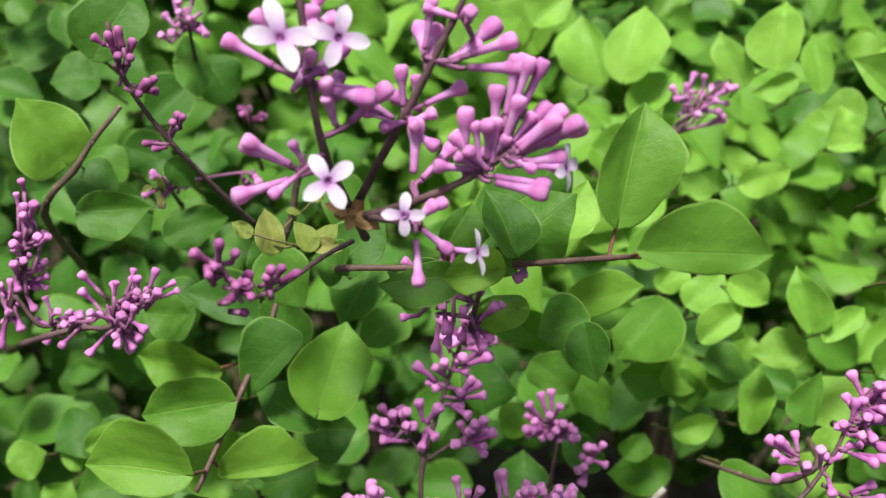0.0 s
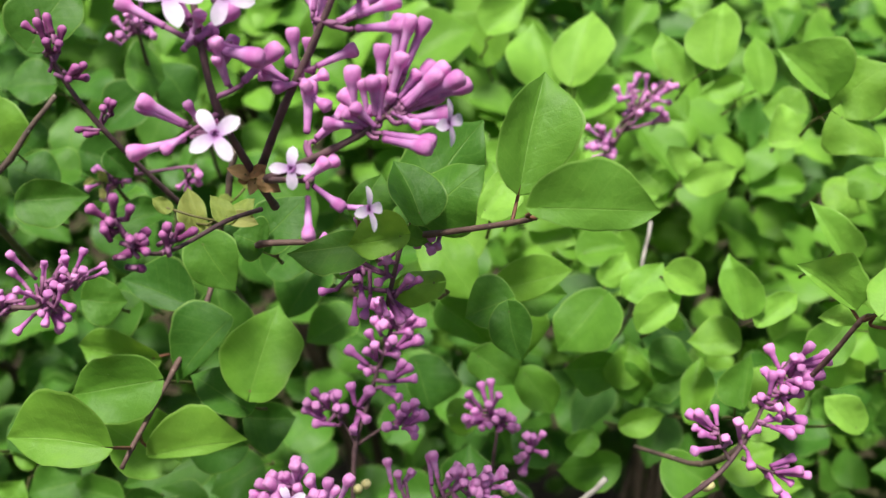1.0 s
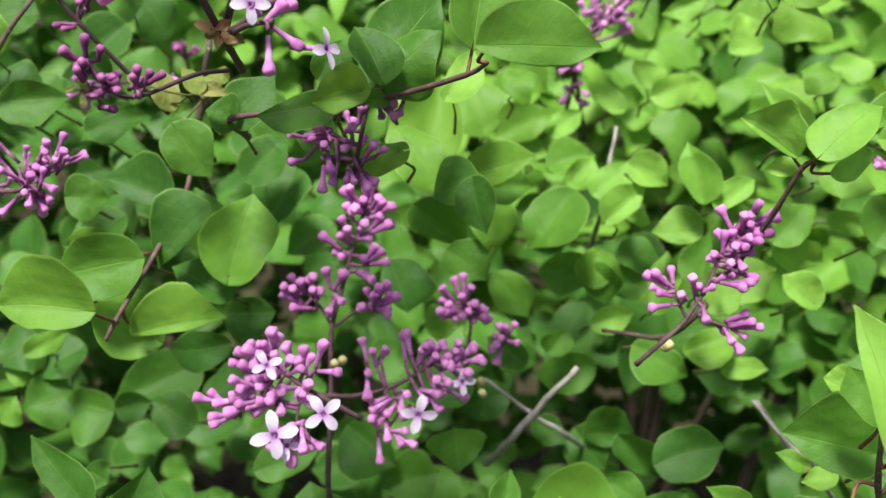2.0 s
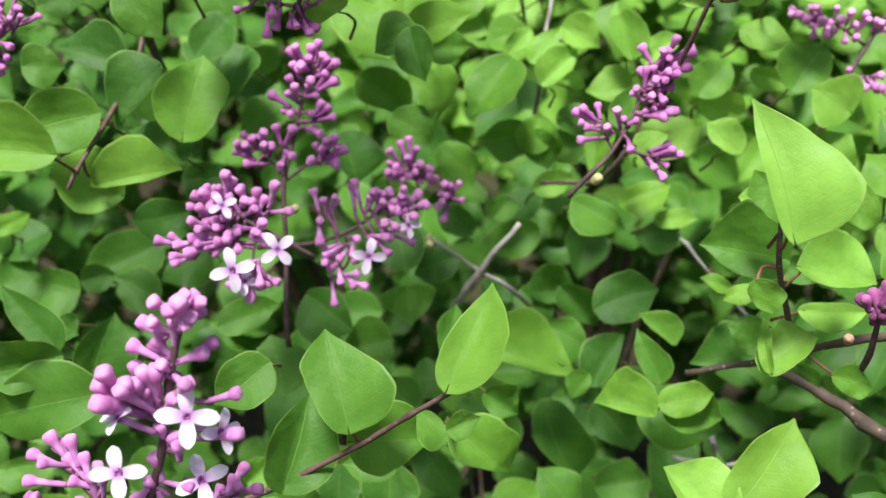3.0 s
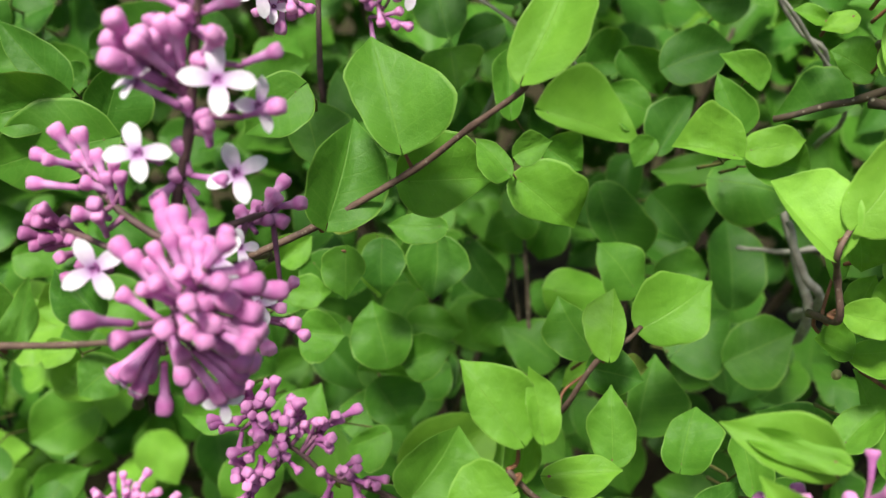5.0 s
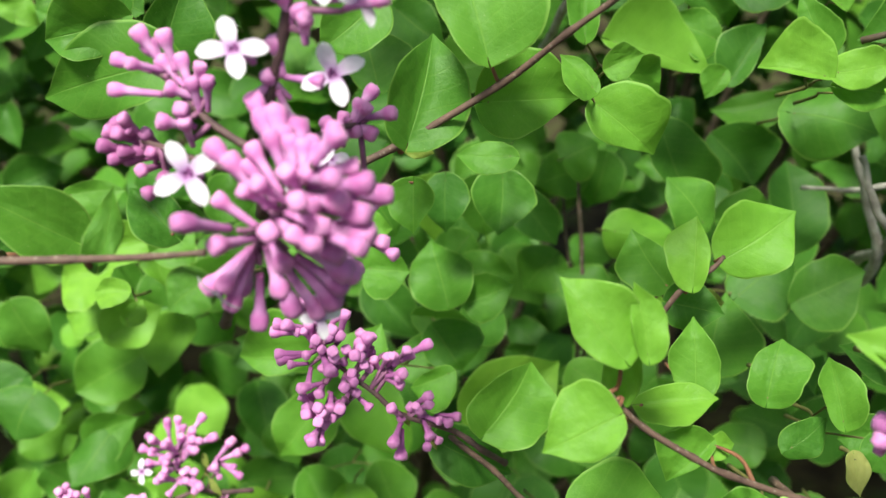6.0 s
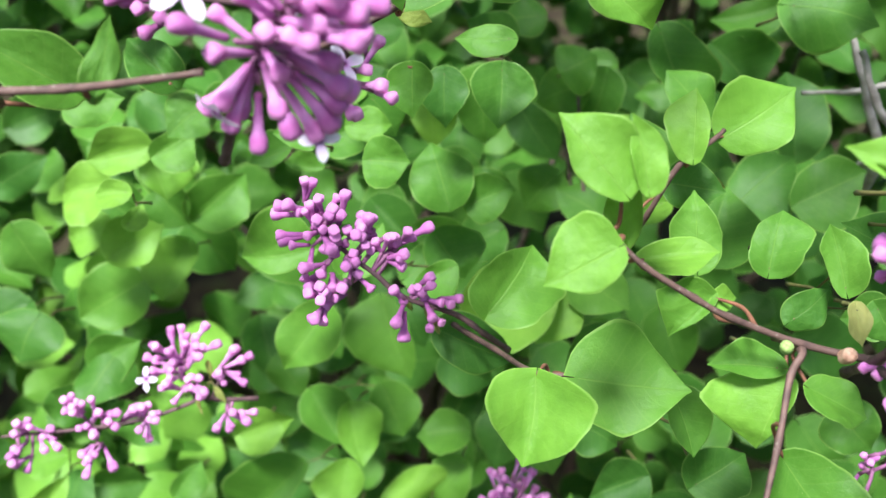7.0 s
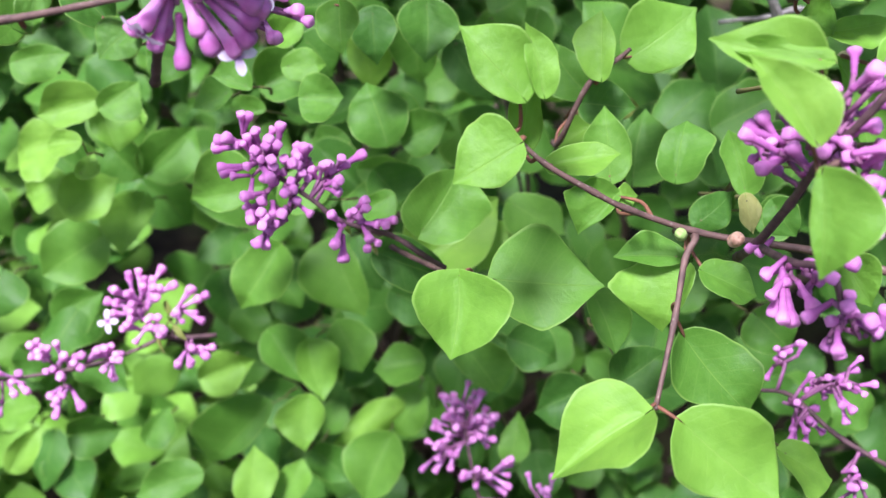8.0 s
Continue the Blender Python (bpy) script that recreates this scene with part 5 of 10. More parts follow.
    ((0.0355, 0.2216, 0.9010), (0.0405, 0.2181, 0.9008), 1),
    ((0.0294, 0.2210, 0.8999), (0.0320, 0.2161, 0.8974), 1),
    ((0.0306, 0.2199, 0.8980), (0.0329, 0.2163, 0.8977), 1)],
    [((0.0309, 0.2073, 0.9651), (0.10, -0.74, 0.67), 0.0122, 4),
     ((0.0159, 0.2040, 0.9521), (0.15, -0.65, 0.74), 0.0110, 10),
     ((0.0309, 0.2127, 0.9438), (0.04, -0.65, 0.76), 0.0112, 24),
     ((0.0366, 0.2116, 0.9584), (0.75, -0.50, 0.40), 0.0095, 8),
     ((0.0164, 0.2069, 0.9644), (-0.45, -0.15, 0.85), 0.0085, 20),
     ((0.0078, 0.1950, 0.9333), (0.35, -0.62, 0.70), 0.0112, 28),
     ((0.0262, 0.2084, 0.9270), (0.10, -0.72, 0.66), 0.0112, 50),
     ((0.0285, 0.2170, 0.9241), (0.45, -0.60, 0.66), 0.0075, 10),
     ((0.0303, 0.2198, 0.9078), (0.60, -0.50, 0.60), 0.0085, 20)])
panicle("dark plum lilac bud cluster", 0.0105, "plum",
    [(0.0009, [(0.0143, 0.2101, 0.9247), (0.0057, 0.2135, 0.9243), (-0.0032, 0.2175, 0.9251), (-0.0090, 0.2209, 0.9247)])],
    [
    ((-0.0087, 0.2221, 0.9228), (-0.0165, 0.2208, 0.9271), 1),
    ((-0.0082, 0.2223, 0.9232), (-0.0162, 0.2242, 0.9269), 1),
    ((-0.0077, 0.2221, 0.9228), (-0.0121, 0.2198, 0.9308), 1),
    ((-0.0098, 0.2215, 0.9218), (-0.0172, 0.2182, 0.9252), 1),
    ((-0.0082, 0.2215, 0.9218), (-0.0137, 0.2187, 0.9236), 1),
    ((-0.0071, 0.2216, 0.9219), (-0.0117, 0.2207, 0.9226), 1),
    ((-0.0087, 0.2210, 0.9209), (-0.0157, 0.2181, 0.9221), 1),
    ((-0.0065, 0.2202, 0.9196), (-0.0085, 0.2146, 0.9217), 1),
    ((-0.0043, 0.2189, 0.9173), (-0.0081, 0.2136, 0.9166), 1),
    ((-0.0049, 0.2200, 0.9192), (-0.0043, 0.2149, 0.9192), 1),
    ((-0.0098, 0.2226, 0.9236), (-0.0115, 0.2199, 0.9282), 1),
    ((-0.0109, 0.2228, 0.9241), (-0.0134, 0.2185, 0.9279), 1),
    ((-0.0055, 0.2208, 0.9205), (-0.0073, 0.2186, 0.9241), 1),
    ((-0.0072, 0.2225, 0.9235), (-0.0086, 0.2206, 0.9271), 1),
    ((-0.0087, 0.2210, 0.9209), (-0.0136, 0.2200, 0.9208), 1)],
    [])
panicle("lilac panicle facing outward, crowded violet buds", 0.0112, "rose",
    [(0.0011, [(0.0134, 0.1932, 0.9090), (0.0183, 0.1917, 0.9187), (0.0210, 0.1920, 0.9240), (0.0268, 0.1883, 0.9334), (0.0319, 0.1843, 0.9422)])],
    [
    ((0.0217, 0.1904, 0.9306), (0.0119, 0.1964, 0.9389), 1),
    ((0.0237, 0.1892, 0.9289), (0.0155, 0.1936, 0.9382), 1),
    ((0.0262, 0.1879, 0.9328), (0.0197, 0.1931, 0.9406), 1),
    ((0.0250, 0.1915, 0.9373), (0.0186, 0.2030, 0.9443), 1),
    ((0.0263, 0.1891, 0.9360), (0.0204, 0.1998, 0.9431), 1),
    ((0.0268, 0.1888, 0.9360), (0.0228, 0.1995, 0.9442), 1),
    ((0.0274, 0.1872, 0.9347), (0.0253, 0.1950, 0.9429), 1),
    ((0.0285, 0.1865, 0.9366), (0.0266, 0.1924, 0.9426), 1),
    ((0.0296, 0.1861, 0.9386), (0.0267, 0.1990, 0.9415), 1),
    ((0.0274, 0.1872, 0.9347), (0.0232, 0.1926, 0.9431), 1),
    ((0.0250, 0.1885, 0.9308), (0.0193, 0.1854, 0.9367), 1),
    ((0.0262, 0.1879, 0.9328), (0.0220, 0.1846, 0.9388), 1),
    ((0.0274, 0.1872, 0.9347), (0.0306, 0.1763, 0.9404), 1),
    ((0.0225, 0.1898, 0.9269), (0.0250, 0.1783, 0.9333), 1),
    ((0.0187, 0.1877, 0.9271), (0.0103, 0.1786, 0.9347), 1),
    ((0.0206, 0.1908, 0.9239), (0.0146, 0.1815, 0.9281), 1),
    ((0.0212, 0.1905, 0.9249), (0.0131, 0.1912, 0.9315), 1),
    ((0.0198, 0.1910, 0.9227), (0.0100, 0.1879, 0.9139), 1),
    ((0.0197, 0.1909, 0.9223), (0.0141, 0.1873, 0.9104), 1),
    ((0.0199, 0.1911, 0.9228), (0.0134, 0.1857, 0.9158), 1),
    ((0.0199, 0.1911, 0.9228), (0.0155, 0.1902, 0.9117), 1),
    ((0.0198, 0.1904, 0.9201), (0.0190, 0.1870, 0.9063), 1),
    ((0.0212, 0.1905, 0.9249), (0.0261, 0.1825, 0.9232), 1),
    ((0.0206, 0.1908, 0.9239), (0.0233, 0.1891, 0.9123), 1),
    ((0.0212, 0.1905, 0.9217), (0.0252, 0.1888, 0.9083), 1),
    ((0.0240, 0.1881, 0.9276), (0.0325, 0.1777, 0.9318), 1),
    ((0.0319, 0.1843, 0.9422), (0.0364, 0.1845, 0.9481), 1)] + [
    ((0.0319, 0.1843, 0.9422), (0.0349, 0.1904, 0.9461), 1),
    ((0.0297, 0.1857, 0.9385), (0.0361, 0.1787, 0.9433), 1),
    ((0.0308, 0.1850, 0.9404), (0.0320, 0.1900, 0.9423), 1),
    ((0.0308, 0.1850, 0.9404), (0.0300, 0.1940, 0.9412), 1),
    ((0.0308, 0.1850, 0.9404), (0.0385, 0.1867, 0.9406), 1),
    ((0.0285, 0.1865, 0.9366), (0.0409, 0.1854, 0.9386), 1),
    ((0.0276, 0.1873, 0.9330), (0.0405, 0.1824, 0.9344), 1),
    ((0.0278, 0.1874, 0.9308), (0.0410, 0.1822, 0.9306), 1),
    ((0.0285, 0.1853, 0.9299), (0.0401, 0.1760, 0.9323), 1),
    ((0.0270, 0.1877, 0.9291), (0.0400, 0.1815, 0.9298), 1),
    ((0.0230, 0.1896, 0.9268), (0.0354, 0.1844, 0.9245), 1),
    ((0.0236, 0.1902, 0.9229), (0.0347, 0.1892, 0.9139), 1),
    ((0.0240, 0.1904, 0.9213), (0.0328, 0.1901, 0.9096), 1),
    ((0.0243, 0.1897, 0.9256), (0.0357, 0.1887, 0.9175), 1),
    ((0.0249, 0.1902, 0.9239), (0.0368, 0.1906, 0.9159), 1),
    ((0.0300, 0.1885, 0.9340), (0.0425, 0.1945, 0.9306), 1),
    ((0.0308, 0.1850, 0.9404), (0.0302, 0.1843, 0.9414), 1),
    ((0.0285, 0.1865, 0.9366), (0.0270, 0.1842, 0.9414), 1),
    ((0.0274, 0.1872, 0.9347), (0.0369, 0.1817, 0.9371), 1),
    ((0.0274, 0.1872, 0.9347), (0.0320, 0.1827, 0.9355), 1),
    ((0.0250, 0.1885, 0.9308), (0.0186, 0.1932, 0.9374), 1),
    ((0.0297, 0.1857, 0.9385), (0.0293, 0.1905, 0.9431), 1),
    ((0.0274, 0.1872, 0.9347), (0.0380, 0.1872, 0.9344), 1),
    ((0.0250, 0.1885, 0.9308), (0.0337, 0.1792, 0.9339), 1),
    ((0.0237, 0.1892, 0.9289), (0.0289, 0.1799, 0.9317), 1),
    ((0.0226, 0.1905, 0.9203), (0.0296, 0.1898, 0.9076), 1)],
    [((0.0294, 0.1897, 0.9075), (0.30, -0.50, 0.40), 0.0075, 10), ((0.0132, 0.1848, 0.9156), (-0.35, -0.55, -0.30), 0.0085, 25)])
panicle("lilac panicle of closed buds on an arching twig", 0.0104, "mid",
    [(0.0010, [(0.0590, 0.2562, 0.8044), (0.0546, 0.2565, 0.8084), (0.0489, 0.2564, 0.8123), (0.0356, 0.2545, 0.8193), (0.0287, 0.2562, 0.8253), (0.0220, 0.2573, 0.8307), (0.0174, 0.2580, 0.8358), (0.0145, 0.2594, 0.8395)]),
     (0.0006, [(0.0233, 0.2567, 0.8289), (0.0216, 0.2527, 0.8248), (0.0173, 0.2487, 0.8234)])],
    [
    ((0.0089, 0.2633, 0.8450), (0.0070, 0.2619, 0.8527), 2),
    ((0.0114, 0.2621, 0.8433), (0.0034, 0.2595, 0.8478), 2),
    ((0.0107, 0.2612, 0.8422), (0.0015, 0.2593, 0.8439), 2),
    ((0.0110, 0.2610, 0.8419), (0.0081, 0.2568, 0.8438), 2),
    ((0.0113, 0.2602, 0.8407), (0.0097, 0.2542, 0.8424), 2),
    ((0.0117, 0.2581, 0.8379), (0.0005, 0.2562, 0.8362), 2),
    ((0.0134, 0.2588, 0.8387), (0.0147, 0.2509, 0.8405), 2),
    ((0.0113, 0.2562, 0.8354), (0.0096, 0.2499, 0.8360), 2),
    ((0.0121, 0.2615, 0.8424), (0.0119, 0.2616, 0.8480), 2),
    ((0.0145, 0.2613, 0.8420), (0.0154, 0.2652, 0.8499), 2),
    ((0.0155, 0.2601, 0.8403), (0.0165, 0.2591, 0.8459), 2),
    ((0.0184, 0.2612, 0.8391), (0.0198, 0.2607, 0.8477), 2),
    ((0.0168, 0.2592, 0.8379), (0.0186, 0.2548, 0.8373), 2),
    ((0.0187, 0.2578, 0.8342), (0.0183, 0.2529, 0.8357), 2),
    ((0.0200, 0.2562, 0.8310), (0.0203, 0.2492, 0.8341), 2),
    ((0.0213, 0.2602, 0.8351), (0.0198, 0.2582, 0.8419), 2),
    ((0.0254, 0.2607, 0.8331), (0.0219, 0.2609, 0.8430), 2),
    ((0.0257, 0.2620, 0.8347), (0.0246, 0.2600, 0.8432), 2),
    ((0.0267, 0.2625, 0.8348), (0.0255, 0.2586, 0.8408), 2),
    ((0.0274, 0.2633, 0.8355), (0.0273, 0.2620, 0.8439), 2),
    ((0.0281, 0.2609, 0.8320), (0.0287, 0.2592, 0.8370), 2),
    ((0.0301, 0.2606, 0.8304), (0.0322, 0.2611, 0.8363), 2),
    ((0.0319, 0.2615, 0.8307), (0.0350, 0.2637, 0.8388), 2),
    ((0.0350, 0.2636, 0.8318), (0.0424, 0.2649, 0.8356), 2),
    ((0.0319, 0.2613, 0.8304), (0.0384, 0.2597, 0.8346), 2),
    ((0.0308, 0.2595, 0.8286), (0.0395, 0.2577, 0.8294), 2),
    ((0.0240, 0.2584, 0.8308), (0.0270, 0.2542, 0.8315), 2),
    ((0.0387, 0.2569, 0.8202), (0.0406, 0.2559, 0.8258), 2)] + [
    ((0.0363, 0.2537, 0.8177), (0.0372, 0.2449, 0.8127), 2),
    ((0.0398, 0.2562, 0.8185), (0.0457, 0.2545, 0.8202), 2),
    ((0.0454, 0.2577, 0.8164), (0.0526, 0.2570, 0.8182), 2),
    ((0.0425, 0.2563, 0.8166), (0.0398, 0.2514, 0.8190), 2),
    ((0.0418, 0.2560, 0.8168), (0.0431, 0.2507, 0.8165), 2),
    ((0.0443, 0.2542, 0.8126), (0.0465, 0.2489, 0.8121), 2),
    ((0.0363, 0.2541, 0.8183), (0.0379, 0.2508, 0.8221), 2),
    ((0.0155, 0.2534, 0.8313), (0.0084, 0.2495, 0.8294), 2),
    ((0.0167, 0.2527, 0.8292), (0.0136, 0.2480, 0.8297), 2),
    ((0.0206, 0.2530, 0.8262), (0.0164, 0.2464, 0.8310), 2),
    ((0.0140, 0.2487, 0.8252), (0.0078, 0.2444, 0.8285), 2),
    ((0.0154, 0.2483, 0.8246), (0.0124, 0.2447, 0.8269), 2),
    ((0.0173, 0.2487, 0.8234), (0.0154, 0.2418, 0.8278), 2),
    ((0.0206, 0.2505, 0.8229), (0.0188, 0.2427, 0.8241), 2),
    ((0.0133, 0.2474, 0.8236), (0.0110, 0.2399, 0.8248), 2),
    ((0.0154, 0.2466, 0.8224), (0.0153, 0.2392, 0.8220), 2),
    ((0.0147, 0.2462, 0.8219), (0.0128, 0.2380, 0.8217), 2),
    ((0.0226, 0.2548, 0.8268), (0.0264, 0.2482, 0.8255), 2),
    ((0.0219, 0.2554, 0.8281), (0.0239, 0.2501, 0.8267), 2),
    ((0.0155, 0.2534, 0.8313), (0.0181, 0.2508, 0.8327), 2),
    ((0.0120, 0.2596, 0.8399), (0.0118, 0.2587, 0.8454), 2),
    ((0.0162, 0.2583, 0.8373), (0.0158, 0.2561, 0.8433), 2),
    ((0.0302, 0.2628, 0.8333), (0.0298, 0.2578, 0.8358), 2)],
    [])
panicle("soft violet lilac panicle low in the bush", 0.0100, "light",
    [(0.0010, [(-0.0342, 0.2914, 0.7396), (-0.0434, 0.2913, 0.7401), (-0.0492, 0.2896, 0.7382), (-0.0619, 0.2864, 0.7347), (-0.0792, 0.2836, 0.7322), (-0.0873, 0.2827, 0.7315)]),
     (0.0006, [(-0.0457, 0.2907, 0.7395), (-0.0491, 0.2951, 0.7456), (-0.0526, 0.2992, 0.7512)]),
     (0.0006, [(-0.0400, 0.2916, 0.7403), (-0.0365, 0.2962, 0.7462), (-0.0330, 0.2990, 0.7497)])],
    [
    ((-0.0537, 0.3006, 0.7531), (-0.0553, 0.3039, 0.7626), 2),
    ((-0.0491, 0.3014, 0.7539), (-0.0444, 0.3057, 0.7625), 2),
    ((-0.0508, 0.3010, 0.7535), (-0.0474, 0.3019, 0.7632), 2),
    ((-0.0548, 0.2998, 0.7522), (-0.0599, 0.2988, 0.7588), 2),
    ((-0.0537, 0.2999, 0.7522), (-0.0544, 0.2957, 0.7603), 2),
    ((-0.0514, 0.2992, 0.7512), (-0.0487, 0.2954, 0.7598), 2),
    ((-0.0491, 0.3003, 0.7525), (-0.0444, 0.2969, 0.7629), 2),
    ((-0.0468, 0.3004, 0.7524), (-0.0382, 0.2997, 0.7590), 2),
    ((-0.0480, 0.2986, 0.7502), (-0.0415, 0.2949, 0.7550), 2),
    ((-0.0537, 0.2978, 0.7494), (-0.0562, 0.2945, 0.7557), 2),
    ((-0.0537, 0.2978, 0.7494), (-0.0646, 0.2989, 0.7501), 2),
    ((-0.0514, 0.2958, 0.7466), (-0.0529, 0.2883, 0.7526), 2),
    ((-0.0509, 0.2954, 0.7461), (-0.0478, 0.2916, 0.7527), 2),
    ((-0.0492, 0.2938, 0.7438), (-0.0518, 0.2875, 0.7458), 2),
    ((-0.0515, 0.2930, 0.7429), (-0.0563, 0.2858, 0.7450), 2),
    ((-0.0469, 0.2938, 0.7437), (-0.0455, 0.2862, 0.7469), 2),
    ((-0.0457, 0.2945, 0.7446), (-0.0376, 0.2869, 0.7493), 2),
    ((-0.0457, 0.2939, 0.7437), (-0.0397, 0.2848, 0.7459), 2),
    ((-0.0370, 0.2982, 0.7489), (-0.0310, 0.3030, 0.7561), 2),
    ((-0.0365, 0.2979, 0.7485), (-0.0261, 0.2992, 0.7518), 2),
    ((-0.0359, 0.2976, 0.7480), (-0.0275, 0.2927, 0.7490), 2),
    ((-0.0364, 0.2990, 0.7498), (-0.0321, 0.2928, 0.7537), 2),
    ((-0.0376, 0.2955, 0.7453), (-0.0322, 0.2876, 0.7494), 2),
    ((-0.0343, 0.2886, 0.7360), (-0.0360, 0.2799, 0.7347), 2),
    ((-0.0337, 0.2890, 0.7364), (-0.0279, 0.2829, 0.7446), 2),
    ((-0.0331, 0.2883, 0.7355), (-0.0245, 0.2813, 0.7391), 2),
    ((-0.0343, 0.2879, 0.7350), (-0.0295, 0.2806, 0.7364), 2),
    ((-0.0503, 0.2986, 0.7502), (-0.0513, 0.2950, 0.7579), 2)] + [
    ((-0.0514, 0.2992, 0.7512), (-0.0510, 0.2934, 0.7601), 2),
    ((-0.0491, 0.2972, 0.7484), (-0.0439, 0.2971, 0.7575), 2),
    ((-0.0526, 0.2964, 0.7475), (-0.0588, 0.2909, 0.7495), 2),
    ((-0.0457, 0.2932, 0.7427), (-0.0424, 0.2863, 0.7453), 2),
    ((-0.0491, 0.2986, 0.7502), (-0.0457, 0.2961, 0.7584), 2)],
    [((-0.0618, 0.2903, 0.7500), (-0.20, -0.80, 0.50), 0.0085, 10)])
panicle("soft violet lilac panicle low in the bush", 0.0100, "light",
    [(0.0009, [(-0.0800, 0.2849, 0.7306), (-0.0881, 0.2841, 0.7301), (-0.0974, 0.2831, 0.7294), (-0.1078, 0.2822, 0.7288), (-0.1171, 0.2812, 0.7282)]),
     (0.0006, [(-0.0823, 0.2846, 0.7304), (-0.0869, 0.2866, 0.7333), (-0.0904, 0.2885, 0.7362)]),
     (0.0006, [(-0.0812, 0.2845, 0.7302), (-0.0824, 0.2811, 0.7258)])],
    [
    ((-0.0892, 0.2886, 0.7362), (-0.0886, 0.2892, 0.7458), 2),
    ((-0.0898, 0.2886, 0.7362), (-0.0923, 0.2867, 0.7443), 2),
    ((-0.0886, 0.2872, 0.7343), (-0.0972, 0.2885, 0.7379), 2),
    ((-0.0875, 0.2883, 0.7356), (-0.0860, 0.2862, 0.7432), 2),
    ((-0.0869, 0.2879, 0.7352), (-0.0828, 0.2828, 0.7436), 2),
    ((-0.0823, 0.2870, 0.7336), (-0.0766, 0.2842, 0.7435), 2),
    ((-0.0800, 0.2867, 0.7331), (-0.0739, 0.2853, 0.7409), 2),
    ((-0.0788, 0.2868, 0.7331), (-0.0708, 0.2813, 0.7413), 2),
    ((-0.0742, 0.2862, 0.7320), (-0.0655, 0.2830, 0.7392), 2),
    ((-0.0829, 0.2811, 0.7258), (-0.0828, 0.2720, 0.7285), 2),
    ((-0.0829, 0.2797, 0.7239), (-0.0856, 0.2730, 0.7164), 2),
    ((-0.0800, 0.2812, 0.7257), (-0.0748, 0.2717, 0.7255), 2),
    ((-0.0817, 0.2839, 0.7294), (-0.0799, 0.2759, 0.7344), 2),
    ((-0.0812, 0.2832, 0.7285), (-0.0772, 0.2762, 0.7309), 2),
    ((-0.0649, 0.2879, 0.7336), (-0.0611, 0.2881, 0.7421), 2),
    ((-0.0649, 0.2875, 0.7331), (-0.0623, 0.2839, 0.7406), 2),
    ((-0.0626, 0.2876, 0.7331), (-0.0557, 0.2811, 0.7368), 2),
    ((-0.0638, 0.2872, 0.7326), (-0.0648, 0.2791, 0.7307), 2),
    ((-0.0638, 0.2872, 0.7326), (-0.0589, 0.2793, 0.7370), 2),
    ((-0.1008, 0.2830, 0.7295), (-0.1002, 0.2793, 0.7392), 2),
    ((-0.1020, 0.2827, 0.7291), (-0.0952, 0.2751, 0.7326), 2),
    ((-0.1078, 0.2825, 0.7293), (-0.1081, 0.2792, 0.7366), 2),
    ((-0.1101, 0.2817, 0.7284), (-0.1089, 0.2746, 0.7357), 2),
    ((-0.1078, 0.2804, 0.7265), (-0.1059, 0.2710, 0.7295), 2),
    ((-0.1032, 0.2812, 0.7273), (-0.1029, 0.2742, 0.7294), 2),
    ((-0.1102, 0.2783, 0.7238), (-0.1098, 0.2702, 0.7271), 2),
    ((-0.1055, 0.2777, 0.7227), (-0.1044, 0.2702, 0.7242), 2),
    ((-0.0881, 0.2865, 0.7333), (-0.0899, 0.2839, 0.7407), 2)] + [
    ((-0.0852, 0.2859, 0.7323), (-0.0853, 0.2825, 0.7389), 2)],
    [])
panicle("small upright lilac panicle among low leaves", 0.0100, "light",
    [(0.0010, [(0.0786, 0.2752, 0.6432), (0.0743, 0.2789, 0.6651), (0.0705, 0.2951, 0.6855), (0.0709, 0.3019, 0.6918)])],
    [
    ((0.0704, 0.2920, 0.6820), (0.0710, 0.3030, 0.6967), 11),
    ((0.0727, 0.2923, 0.6815), (0.0829, 0.2976, 0.6891), 8),
    ((0.0726, 0.2906, 0.6800), (0.0852, 0.2966, 0.6804), 4),
    ((0.0678, 0.2876, 0.6766), (0.0513, 0.2855, 0.6762), 7),
    ((0.0654, 0.2876, 0.6767), (0.0559, 0.2743, 0.6735), 5),
    ((0.0704, 0.2920, 0.6820), (0.0568, 0.2939, 0.6936), 6),
    ((0.0703, 0.2906, 0.6800), (0.0705, 0.2954, 0.6852), 8),
    ((0.0768, 0.2802, 0.6670), (0.0811, 0.2714, 0.6669), 8),
    ((0.0791, 0.2806, 0.6665), (0.0920, 0.2795, 0.6700), 3),
    ((0.1028, 0.2673, 0.6637), (0.1024, 0.2770, 0.6679), 7)],
    [])
